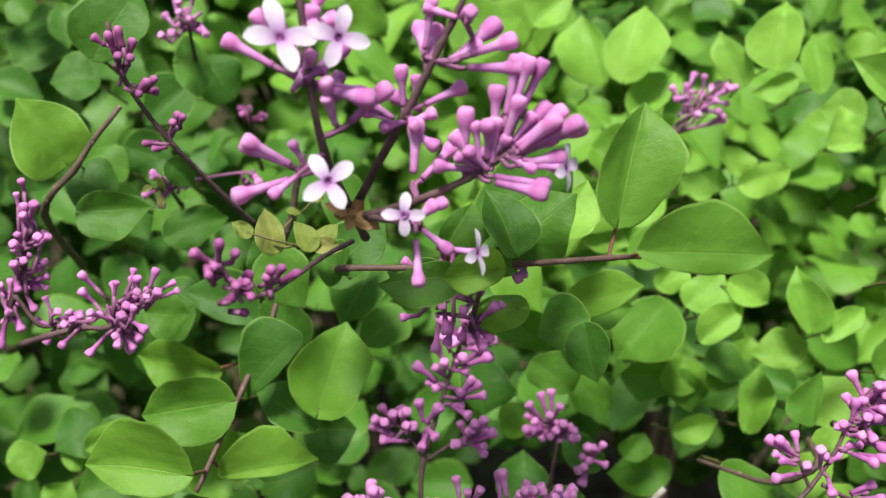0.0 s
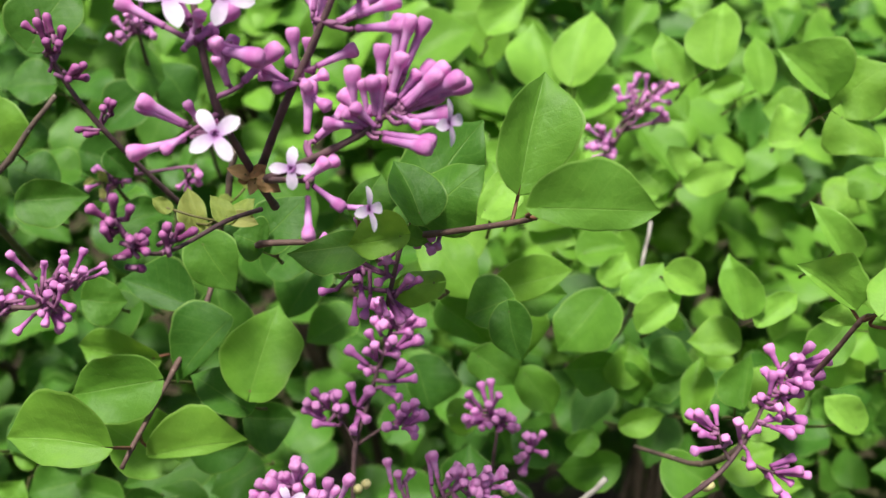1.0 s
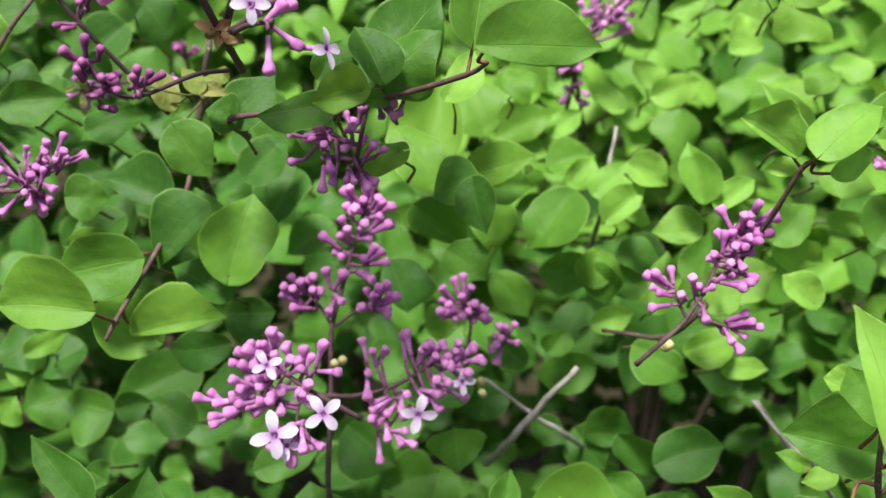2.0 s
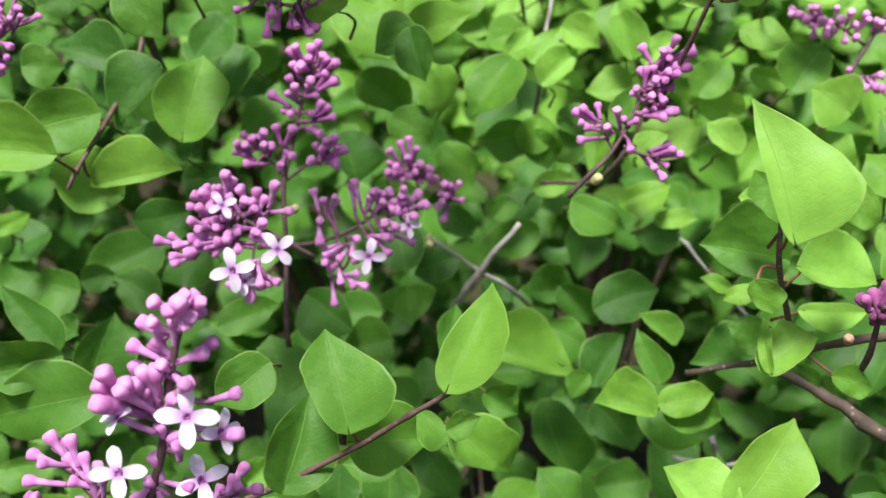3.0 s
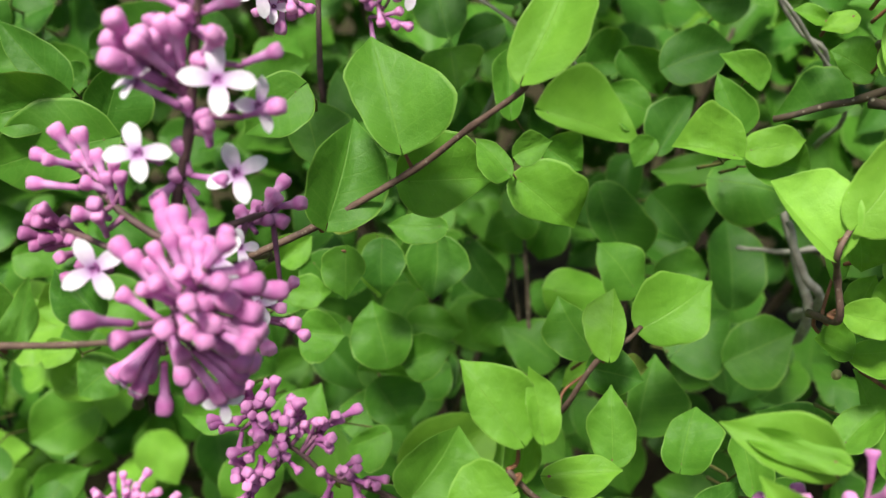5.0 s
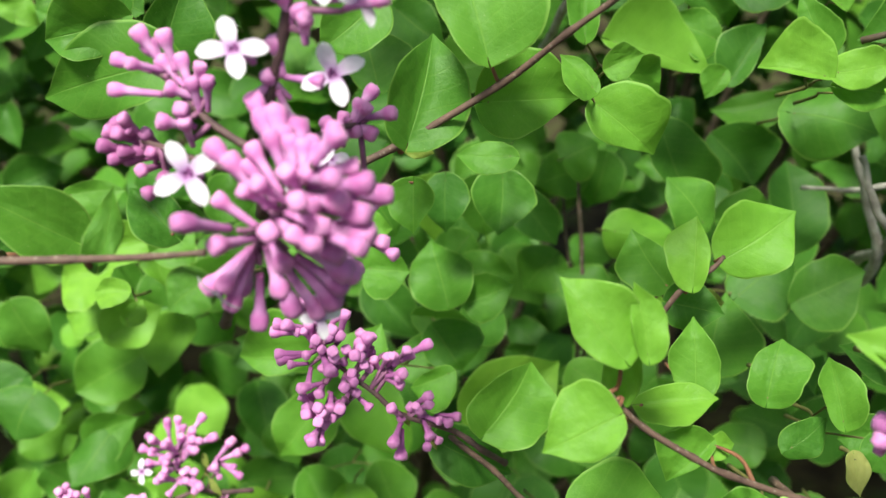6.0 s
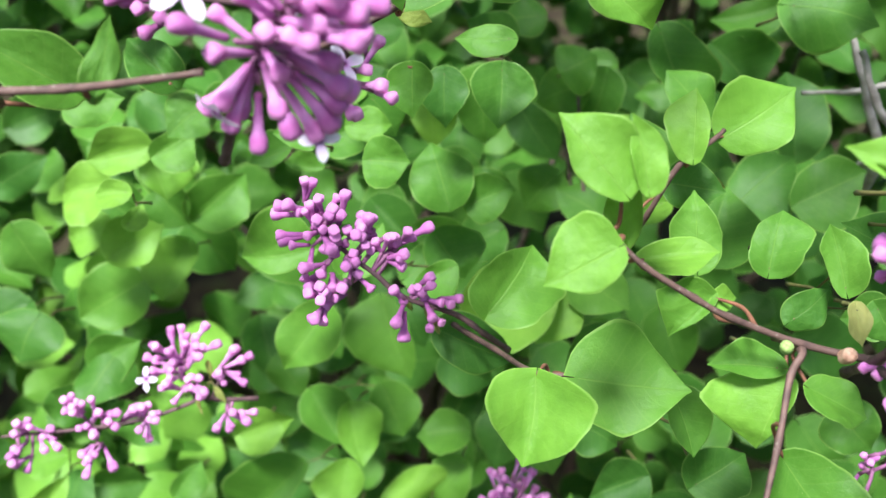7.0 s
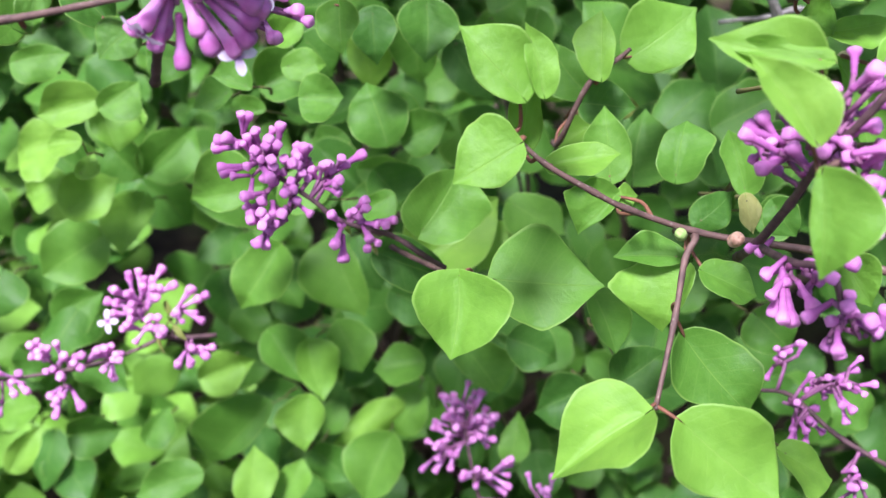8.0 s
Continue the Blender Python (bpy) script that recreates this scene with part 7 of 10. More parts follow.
shoot("", [(0.1482, 0.4840, 0.9342), (0.1437, 0.4548, 0.9544), (0.1482, 0.4388, 0.9646)], [
    ((0.1464, 0.4072, 0.9889), (0.1390, 0.4155, 1.0070), (0.0051, 0.0093, 0.63, 0.31), "bright"),
    ((0.1515, 0.4047, 0.9873), (0.1640, 0.4105, 0.9982), (0.0057, 0.0037, 0.44, 0.61), "bright"),
    ((0.1484, 0.4153, 0.9744), (0.1313, 0.4137, 0.9728), (0.0054, 0.0092, 0.46, 0.41), "fresh")], "fresh")
shoot("", [(0.1860, 0.4830, 0.9263), (0.1786, 0.4538, 0.9465), (0.1815, 0.4378, 0.9568)], [
    ((0.1733, 0.4062, 0.9757), (0.1841, 0.4128, 0.9886), (0.0082, 0.0076, 0.39, 0.51), "mid"),
    ((0.1765, 0.4138, 0.9695), (0.1939, 0.4128, 0.9655), (0.0083, 0.0057, 0.59, 0.43), "bright")], "fresh")
shoot("", [(0.1759, 0.4672, 0.9085), (0.1771, 0.4380, 0.9287), (0.1728, 0.4221, 0.9390)], [
    ((0.1867, 0.3892, 0.9596), (0.1744, 0.3929, 0.9686), (0.0038, 0.0079, 0.58, 0.53), "bright")], "fresh")
shoot("", [(0.1501, 0.4537, 0.9167), (0.1450, 0.4245, 0.9369), (0.1465, 0.4086, 0.9472)], [
    ((0.1472, 0.3748, 0.9625), (0.1578, 0.3785, 0.9692), (0.0060, 0.0052, 0.48, 0.56), "fresh"),
    ((0.1450, 0.3800, 0.9700), (0.1460, 0.3873, 0.9851), (0.0092, 0.0019, 0.28, 0.56), "mid")], "fresh")
shoot("", [(0.1894, 0.4979, 0.9464), (0.1968, 0.4687, 0.9666), (0.1910, 0.4528, 0.9768)], [
    ((0.1910, 0.4225, 0.9963), (0.2067, 0.4147, 0.9962), 0.0137)], "fresh")
shoot("", [(0.1950, 0.5107, 0.9249), (0.1994, 0.4815, 0.9451), (0.1991, 0.4655, 0.9554)], [
    ((0.1994, 0.4318, 0.9771), (0.2176, 0.4306, 0.9726), (0.0048, 0.0058, 0.61, 0.41), "bright")], "fresh")
shoot("", [(0.2015, 0.4736, 0.9714), (0.1941, 0.4444, 0.9916), (0.1988, 0.4285, 1.0019)], [
    ((0.1928, 0.3991, 1.0216), (0.2134, 0.4038, 1.0294), (0.0088, 0.0023, 0.66, 0.48), "mid"),
    ((0.1962, 0.3900, 1.0201), (0.2183, 0.3914, 1.0208), (0.0077, 0.0062, 0.48, 0.48), "bright")], "fresh")
shoot("fresh shoot", [(0.1477, 0.3536, 0.9878), (0.1520, 0.3393, 1.0115), (0.1553, 0.3325, 1.0278), (0.1581, 0.3322, 1.0296)], [
    ((0.1528, 0.3345, 1.0306), (0.1382, 0.3377, 1.0389), (0.0017, 0.0094, 0.55, 0.58), "bright"),
    ((0.1571, 0.3241, 1.0348), (0.1718, 0.3318, 1.0494), (0.0077, 0.0066, 0.28, 0.45), "bright"),
    ((0.1624, 0.3283, 1.0282), (0.1733, 0.3314, 1.0336), (0.0028, 0.0039, 0.68, 0.34), "bright"),
    ((0.1556, 0.3380, 1.0251), (0.1470, 0.3375, 1.0248), (0.0023, 0.0036, 0.48, 0.48), "bright")])
shoot("", [(0.0241, 0.4302, 0.8457), (0.0176, 0.4010, 0.8659), (0.0229, 0.3850, 0.8762)], [
    ((0.0228, 0.3402, 0.8780), (0.0164, 0.3509, 0.8951), (0.0084, 0.0131, 0.68, 0.49), "deep")])
shoot("", [(-0.0359, 0.3776, 0.8612), (-0.0425, 0.3484, 0.8814), (-0.0379, 0.3325, 0.8916)], [
    ((-0.0367, 0.2938, 0.9200), (-0.0582, 0.2902, 0.9146), (0.0074, 0.0087, 0.62, 0.53), "deep"),
    ((-0.0329, 0.3059, 0.9027), (-0.0255, 0.3159, 0.9231), (0.0079, 0.0116, 0.37, 0.52), "deep"),
    ((-0.0423, 0.3055, 0.9162), (-0.0598, 0.3128, 0.9335), (0.0053, 0.0064, 0.47, 0.28), "deep")])
shoot("", [(-0.0526, 0.4647, 0.8458), (-0.0548, 0.4355, 0.8660), (-0.0579, 0.4195, 0.8762)], [
    ((-0.0653, 0.3865, 0.8940), (-0.0529, 0.3883, 0.8965), (0.0062, 0.0062, 0.54, 0.46), "deep")])
shoot("", [(-0.0462, 0.4813, 0.8258), (-0.0462, 0.4521, 0.8460), (-0.0449, 0.4361, 0.8562)], [
    ((-0.0449, 0.4059, 0.8757), (-0.0616, 0.4072, 0.8849), 0.0176)])
shoot("", [(-0.0476, 0.5024, 0.8399), (-0.0513, 0.4732, 0.8601), (-0.0501, 0.4573, 0.8704)], [
    ((-0.0501, 0.4270, 0.8898), (-0.0773, 0.4094, 0.8825), 0.0231)])
shoot("", [(-0.0305, 0.4964, 0.8407), (-0.0224, 0.4672, 0.8609), (-0.0259, 0.4512, 0.8712)], [
    ((-0.0259, 0.4210, 0.8906), (-0.0439, 0.4127, 0.8829), 0.0201)])
shoot("", [(-0.1077, 0.4932, 0.8429), (-0.1045, 0.4640, 0.8631), (-0.1024, 0.4480, 0.8734)], [
    ((-0.0957, 0.4227, 0.8962), (-0.1116, 0.4114, 0.8901), 0.0210),
    ((-0.1132, 0.4190, 0.9024), (-0.1234, 0.4073, 0.8971), 0.0210),
    ((-0.0983, 0.4115, 0.8798), (-0.1144, 0.4027, 0.8783), 0.0236)])
shoot("", [(0.1618, 0.4992, 0.8542), (0.1613, 0.4700, 0.8744), (0.1561, 0.4540, 0.8846)], [
    ((0.1802, 0.4411, 0.9002), (0.1619, 0.4400, 0.8989), (0.0088, 0.0069, 0.54, 0.42), "deep")])
shoot("", [(0.1296, 0.4835, 0.8790), (0.1256, 0.4543, 0.8992), (0.1308, 0.4384, 0.9095)], [
    ((0.1309, 0.4066, 0.9283), (0.1511, 0.4016, 0.9198), (0.0064, 0.0106, 0.54, 0.41), "mid")])
shoot("", [(0.1764, 0.4774, 0.8850), (0.1808, 0.4482, 0.9052), (0.1764, 0.4322, 0.9155)], [
    ((0.1489, 0.4025, 0.9306), (0.1674, 0.4065, 0.9372), (0.0054, 0.0088, 0.57, 0.31), "fresh")])
shoot("", [(0.1626, 0.4093, 0.8507), (0.1574, 0.3801, 0.8709), (0.1592, 0.3641, 0.8812)], [
    ((0.1587, 0.3301, 0.9118), (0.1466, 0.3350, 0.9201), (0.0015, 0.0078, 0.59, 0.35), "mid"),
    ((0.1546, 0.3234, 0.9013), (0.1464, 0.3321, 0.9154), (0.0040, 0.0066, 0.60, 0.37, 0.45), "mid")])
shoot("", [(0.1430, 0.3795, 0.8517), (0.1516, 0.3503, 0.8719), (0.1472, 0.3343, 0.8822)], [
    ((0.1474, 0.2976, 0.9055), (0.1302, 0.2993, 0.9087), (0.0018, 0.0113, 0.48, 0.68), "fresh")])
shoot("", [(0.0557, 0.4946, 0.8475), (0.0601, 0.4654, 0.8677), (0.0599, 0.4494, 0.8780)], [
    ((0.0827, 0.4170, 0.8960), (0.0661, 0.4124, 0.8891), (0.0080, 0.0072, 0.60, 0.49), "deep")])
shoot("", [(0.0250, 0.4872, 0.8271), (0.0208, 0.4580, 0.8473), (0.0246, 0.4420, 0.8576)], [
    ((0.0214, 0.4123, 0.8762), (0.0407, 0.4070, 0.8631), (0.0093, 0.0151, 0.47, 0.52), "deep")])
shoot("", [(0.0577, 0.4896, 0.8045), (0.0510, 0.4604, 0.8247), (0.0540, 0.4445, 0.8349)], [
    ((0.0540, 0.4142, 0.8544), (0.0348, 0.4086, 0.8509), 0.0226)])
shoot("", [(0.0597, 0.4590, 0.8506), (0.0619, 0.4298, 0.8708), (0.0635, 0.4138, 0.8810)], [
    ((0.0648, 0.3828, 0.8988), (0.0677, 0.3753, 0.8868), (0.0112, 0.0109, 0.28, 0.28), "mid")])
shoot("", [(0.0511, 0.4907, 0.8622), (0.0555, 0.4615, 0.8824), (0.0539, 0.4455, 0.8927)], [
    ((0.0628, 0.4070, 0.8960), (0.0578, 0.4186, 0.9146), (0.0108, 0.0102, 0.68, 0.41), "deep")])
shoot("", [(0.0262, 0.4366, 0.8573), (0.0150, 0.4074, 0.8775), (0.0202, 0.3914, 0.8877)], [
    ((-0.0017, 0.3542, 0.8962), (0.0186, 0.3589, 0.9032), (0.0075, 0.0056, 0.61, 0.47), "deep")])
shoot("", [(-0.0135, 0.4612, 0.8758), (-0.0129, 0.4320, 0.8960), (-0.0091, 0.4161, 0.9063)], [
    ((-0.0207, 0.3840, 0.9278), (-0.0429, 0.3811, 0.9241), (0.0080, 0.0076, 0.59, 0.49), "deep")])
shoot("", [(-0.0610, 0.4295, 0.8957), (-0.0553, 0.4003, 0.9159), (-0.0551, 0.3844, 0.9262)], [
    ((-0.0279, 0.3377, 0.9552), (-0.0499, 0.3403, 0.9630), (0.0093, 0.0122, 0.45, 0.51), "fresh")])
shoot("", [(0.1280, 0.4367, 0.8343), (0.1366, 0.4075, 0.8545), (0.1331, 0.3915, 0.8648)], [
    ((0.0979, 0.3624, 0.8864), (0.1319, 0.3576, 0.8779), (0.0173, 0.0043, 0.35, 0.34), "fresh"),
    ((0.1386, 0.3618, 0.8730), (0.1504, 0.3727, 0.8901), (0.0102, 0.0043, 0.50, 0.37), "deep"),
    ((0.1354, 0.3576, 0.8787), (0.1292, 0.3527, 0.8711), (0.0032, 0.0066, 0.47, 0.55), "mid")])
shoot("", [(0.1527, 0.4618, 0.8318), (0.1416, 0.4326, 0.8520), (0.1471, 0.4167, 0.8623)], [
    ((0.1274, 0.3939, 0.8952), (0.1419, 0.3880, 0.8813), (0.0102, 0.0062, 0.68, 0.28), "deep")])
shoot("", [(0.1478, 0.4976, 0.8316), (0.1428, 0.4684, 0.8518), (0.1426, 0.4524, 0.8620)], [
    ((0.1171, 0.4121, 0.8833), (0.1357, 0.4132, 0.8846), (0.0141, 0.0049, 0.53, 0.35), "deep"),
    ((0.1399, 0.3773, 0.8973), (0.1633, 0.3817, 0.9038), (0.0106, 0.0097, 0.57, 0.40), "deep")])
shoot("", [(0.1327, 0.4620, 0.7947), (0.1347, 0.4328, 0.8149), (0.1299, 0.4168, 0.8251)], [
    ((0.1234, 0.3888, 0.8407), (0.1380, 0.3723, 0.8139), (0.0151, 0.0071, 0.68, 0.34), "deep")])
shoot("", [(0.1500, 0.4840, 0.7749), (0.1427, 0.4548, 0.7951), (0.1483, 0.4388, 0.8054)], [
    ((0.1513, 0.4188, 0.8208), (0.1680, 0.4087, 0.8042), (0.0187, 0.0088, 0.68, 0.35), "deep")])
shoot("", [(0.1047, 0.4475, 0.7543), (0.1111, 0.4183, 0.7745), (0.1070, 0.4023, 0.7848)], [
    ((0.1070, 0.3721, 0.8042), (0.1342, 0.3725, 0.8016), 0.0188)])
shoot("", [(0.1530, 0.3864, 0.8495), (0.1556, 0.3572, 0.8697), (0.1526, 0.3412, 0.8800)], [
    ((0.1535, 0.3113, 0.9003), (0.1706, 0.3134, 0.9033), (0.0061, 0.0057, 0.61, 0.49), "fresh")])
shoot("upright fresh shoot", [(0.1758, 0.2771, 0.9513), (0.1669, 0.2680, 0.9742), (0.1661, 0.2721, 0.9890)], [
    ((0.1646, 0.2575, 0.9891), (0.1542, 0.2718, 1.0176), (0.0034, 0.0154, 0.50, 0.28), "bright"),
    ((0.1735, 0.2885, 0.9790), (0.1642, 0.2940, 0.9903), (0.0055, 0.0054, 0.68, 0.41), "mid"),
    ((0.1799, 0.3032, 0.9590), (0.1563, 0.3045, 0.9628), (0.0084, 0.0112, 0.35, 0.68), "mid"),
    ((0.1612, 0.2660, 0.9707), (0.1656, 0.2625, 0.9636), (0.0053, 0.0033, 0.65, 0.44), "fresh"),
    ((0.1755, 0.3330, 0.9319), (0.1660, 0.3343, 0.9348), (0.0025, 0.0029, 0.39, 0.68), "fresh"),
    ((0.1800, 0.3255, 0.9367), (0.1710, 0.3235, 0.9332), (0.0046, 0.0027, 0.59, 0.45), "fresh"),
    ((0.1798, 0.2857, 0.9653), (0.2002, 0.2840, 0.9622), (0.0132, 0.0037, 0.53, 0.47), "bright"),
    ((0.1871, 0.3186, 0.9622), (0.2006, 0.3228, 0.9694), (0.0040, 0.0042, 0.52, 0.28), "bright"),
    ((0.1674, 0.2650, 0.9457), (0.1816, 0.2696, 0.9534), (0.0078, 0.0046, 0.61, 0.42), "fresh"),
    ((0.1682, 0.2632, 0.9465), (0.1658, 0.2700, 0.9582), (0.0020, 0.0022, 0.42, 0.49), "fresh"),
    ((0.1794, 0.3016, 0.9290), (0.1684, 0.3047, 0.9343), (0.0042, 0.0069, 0.41, 0.68), "mid"),
    ((0.1872, 0.2669, 0.9428), (0.1982, 0.2655, 0.9404), (0.0037, 0.0047, 0.39, 0.60), "fresh"),
    ((0.1818, 0.2780, 0.9380), (0.1878, 0.2750, 0.9329), (0.0026, 0.0013, 0.52, 0.46), "mid"),
    ((0.1904, 0.3060, 0.9405), (0.2109, 0.3065, 0.9412), (0.0029, 0.0063, 0.52, 0.51), "bright"),
    ((0.1777, 0.3213, 0.9669), (0.1698, 0.3229, 0.9697), (0.0030, 0.0057, 0.50, 0.68), "bright"),
    ((0.1881, 0.3197, 0.9441), (0.1950, 0.3237, 0.9511), (0.0044, 0.0078, 0.41, 0.60), "mid")])
shoot("pale fresh shoot", [(0.1592, 0.2362, 0.8968), (0.1564, 0.2363, 0.9083), (0.1532, 0.2321, 0.9183), (0.1579, 0.2381, 0.9228)], [
    ((0.1573, 0.2358, 0.9232), (0.1709, 0.2472, 0.9427), (0.0074, 0.0112, 0.50, 0.61), "fresh"),
    ((0.1536, 0.2349, 0.9157), (0.1397, 0.2427, 0.9291), (0.0036, 0.0119, 0.38, 0.65, 0.85), "bright"),
    ((0.1614, 0.2447, 0.9166), (0.1629, 0.2395, 0.9076), (0.0091, 0.0035, 0.51, 0.47), "fresh"),
    ((0.1721, 0.2460, 0.9089), (0.1833, 0.2386, 0.8961), (0.0124, 0.0055, 0.54, 0.39), "fresh"),
    ((0.1695, 0.2428, 0.8974), (0.1820, 0.2420, 0.8959), (0.0077, 0.0076, 0.51, 0.61), "fresh"),
    ((0.1611, 0.2373, 0.8978), (0.1746, 0.2362, 0.8959), (0.0052, 0.0044, 0.48, 0.58), "fresh"),
    ((0.1674, 0.2430, 0.8817), (0.1586, 0.2446, 0.8845), (0.0031, 0.0070, 0.37, 0.68), "fresh"),
    ((0.1673, 0.2461, 0.8931), (0.1713, 0.2502, 0.9002), (0.0045, 0.0026, 0.32, 0.53), "fresh"),
    ((0.2032, 0.2505, 0.9006), (0.1943, 0.2560, 0.9101), (0.0033, 0.0074, 0.60, 0.68), "bright"),
    ((0.1810, 0.2346, 0.8733), (0.1944, 0.2413, 0.8848), (0.0070, 0.0087, 0.47, 0.68), "bright"),
    ((0.1975, 0.2409, 0.8762), (0.1907, 0.2454, 0.8838), (0.0027, 0.0056, 0.53, 0.63), "mid"),
    ((0.1967, 0.2275, 0.8809), (0.1963, 0.2356, 0.8948), (0.0045, 0.0048, 0.46, 0.46), "mid"),
    ((0.1678, 0.2437, 0.8810), (0.1834, 0.2449, 0.8830), (0.0034, 0.0072, 0.55, 0.47), "fresh"),
    ((0.1629, 0.2525, 0.8982), (0.1592, 0.2643, 0.9184), (0.0024, 0.0042, 0.54, 0.44), "mid")])
shoot("", [(0.2119, 0.3302, 0.8525), (0.2136, 0.3010, 0.8727), (0.2102, 0.2850, 0.8830)], [
    ((0.2102, 0.2562, 0.9013), (0.1992, 0.2630, 0.9068), 0.0134),
    ((0.2103, 0.2534, 0.9036), (0.2146, 0.2680, 0.9185), 0.0092)])
shoot("slender leaning branch", [(0.0193, 0.2574, 0.8943), (0.0372, 0.2573, 0.9045), (0.0612, 0.2556, 0.9220), (0.0741, 0.2488, 0.9369), (0.0844, 0.2444, 0.9478), (0.0854, 0.2416, 0.9528)], [
    ((0.0577, 0.2543, 0.9290), (0.0507, 0.2677, 0.9505), (0.0085, 0.0137, 0.67, 0.28), "mid"),
    ((0.0845, 0.2407, 0.9531), (0.0939, 0.2540, 0.9740), (0.0058, 0.0096, 0.40, 0.61), "fresh"),
    ((0.0399, 0.2551, 0.9069), (0.0454, 0.2688, 0.9287), (0.0080, 0.0118, 0.39, 0.52, 0.65), "deep"),
    ((0.0371, 0.2991, 0.8691), (0.0372, 0.2911, 0.8562), (0.0063, 0.0081, 0.34, 0.48), "mid")])
shoot("", [(0.0119, 0.3895, 0.7881), (0.0178, 0.3603, 0.8083), (0.0122, 0.3444, 0.8185)], [
    ((0.0141, 0.3175, 0.8391), (0.0281, 0.3179, 0.8393), (0.0058, 0.0058, 0.56, 0.49), "mid")])
shoot("", [(0.0340, 0.3669, 0.7902), (0.0343, 0.3377, 0.8104), (0.0301, 0.3217, 0.8207)], [
    ((0.0220, 0.2979, 0.8379), (0.0356, 0.2978, 0.8373), (0.0082, 0.0089, 0.44, 0.46), "mid")])
shoot("", [(0.0620, 0.4363, 0.7827), (0.0629, 0.4071, 0.8029), (0.0619, 0.3912, 0.8132)], [
    ((0.0633, 0.3266, 0.8558), (0.0625, 0.3161, 0.8390), (0.0107, 0.0097, 0.40, 0.43), "deep")])
shoot("", [(0.0394, 0.4483, 0.7739), (0.0368, 0.4191, 0.7941), (0.0377, 0.4031, 0.8043)], [
    ((0.0377, 0.3729, 0.8238), (0.0381, 0.3628, 0.8031), 0.0182)])
shoot("", [(0.0754, 0.4600, 0.7673), (0.0724, 0.4308, 0.7875), (0.0761, 0.4149, 0.7977)], [
    ((0.0711, 0.4165, 0.7956), (0.0889, 0.4035, 0.7745), (0.0089, 0.0100, 0.68, 0.48), "deep")])
shoot("", [(0.0469, 0.4706, 0.7164), (0.0510, 0.4414, 0.7366), (0.0493, 0.4254, 0.7468)], [
    ((0.0493, 0.3952, 0.7663), (0.0722, 0.3959, 0.7633), 0.0180)])
shoot("", [(0.0346, 0.4180, 0.7292), (0.0360, 0.3888, 0.7494), (0.0394, 0.3729, 0.7597)], [
    ((0.0397, 0.3400, 0.7800), (0.0513, 0.3314, 0.7660), (0.0139, 0.0087, 0.66, 0.45), "deep")])
shoot("", [(0.0571, 0.3957, 0.7631), (0.0563, 0.3665, 0.7833), (0.0526, 0.3506, 0.7935)], [
    ((0.0525, 0.3262, 0.8026), (0.0689, 0.3302, 0.8086), (0.0081, 0.0092, 0.54, 0.34), "mid")])
shoot("", [(0.0347, 0.3697, 0.7490), (0.0362, 0.3405, 0.7692), (0.0322, 0.3245, 0.7794)], [
    ((0.0120, 0.2986, 0.7935), (0.0245, 0.3074, 0.8073), (0.0085, 0.0083, 0.35, 0.68), "mid"),
    ((0.0488, 0.2916, 0.8020), (0.0354, 0.2882, 0.7968), (0.0089, 0.0039, 0.68, 0.46), "mid")])
shoot("", [(0.1350, 0.3812, 0.7527), (0.1399, 0.3520, 0.7729), (0.1353, 0.3361, 0.7832)], [
    ((0.1336, 0.3030, 0.7971), (0.1389, 0.3164, 0.8183), (0.0052, 0.0144, 0.51, 0.49), "deep")])
shoot("", [(0.1440, 0.4057, 0.7557), (0.1508, 0.3765, 0.7759), (0.1486, 0.3605, 0.7862)], [
    ((0.1564, 0.3620, 0.7819), (0.1780, 0.3724, 0.7981), (0.0110, 0.0167, 0.42, 0.28), "deep")])
shoot("", [(0.1684, 0.4223, 0.7566), (0.1756, 0.3931, 0.7768), (0.1727, 0.3772, 0.7871)], [
    ((0.1751, 0.3520, 0.7881), (0.2000, 0.3587, 0.7981), (0.0117, 0.0154, 0.68, 0.35), "deep")])
shoot("", [(0.1539, 0.4558, 0.7558), (0.1569, 0.4266, 0.7760), (0.1514, 0.4106, 0.7863)], [
    ((0.1500, 0.3842, 0.8029), (0.1707, 0.3867, 0.8062), (0.0111, 0.0088, 0.60, 0.44), "deep")])
shoot("", [(0.1781, 0.4964, 0.7463), (0.1766, 0.4672, 0.7665), (0.1762, 0.4512, 0.7767)], [
    ((0.1883, 0.4029, 0.7783), (0.1847, 0.4219, 0.8087), (0.0108, 0.0150, 0.68, 0.60), "deep")])
shoot("", [(0.1114, 0.4711, 0.6986), (0.1081, 0.4419, 0.7188), (0.1114, 0.4259, 0.7291)], [
    ((0.1114, 0.3957, 0.7485), (0.0902, 0.4036, 0.7611), 0.0236)])
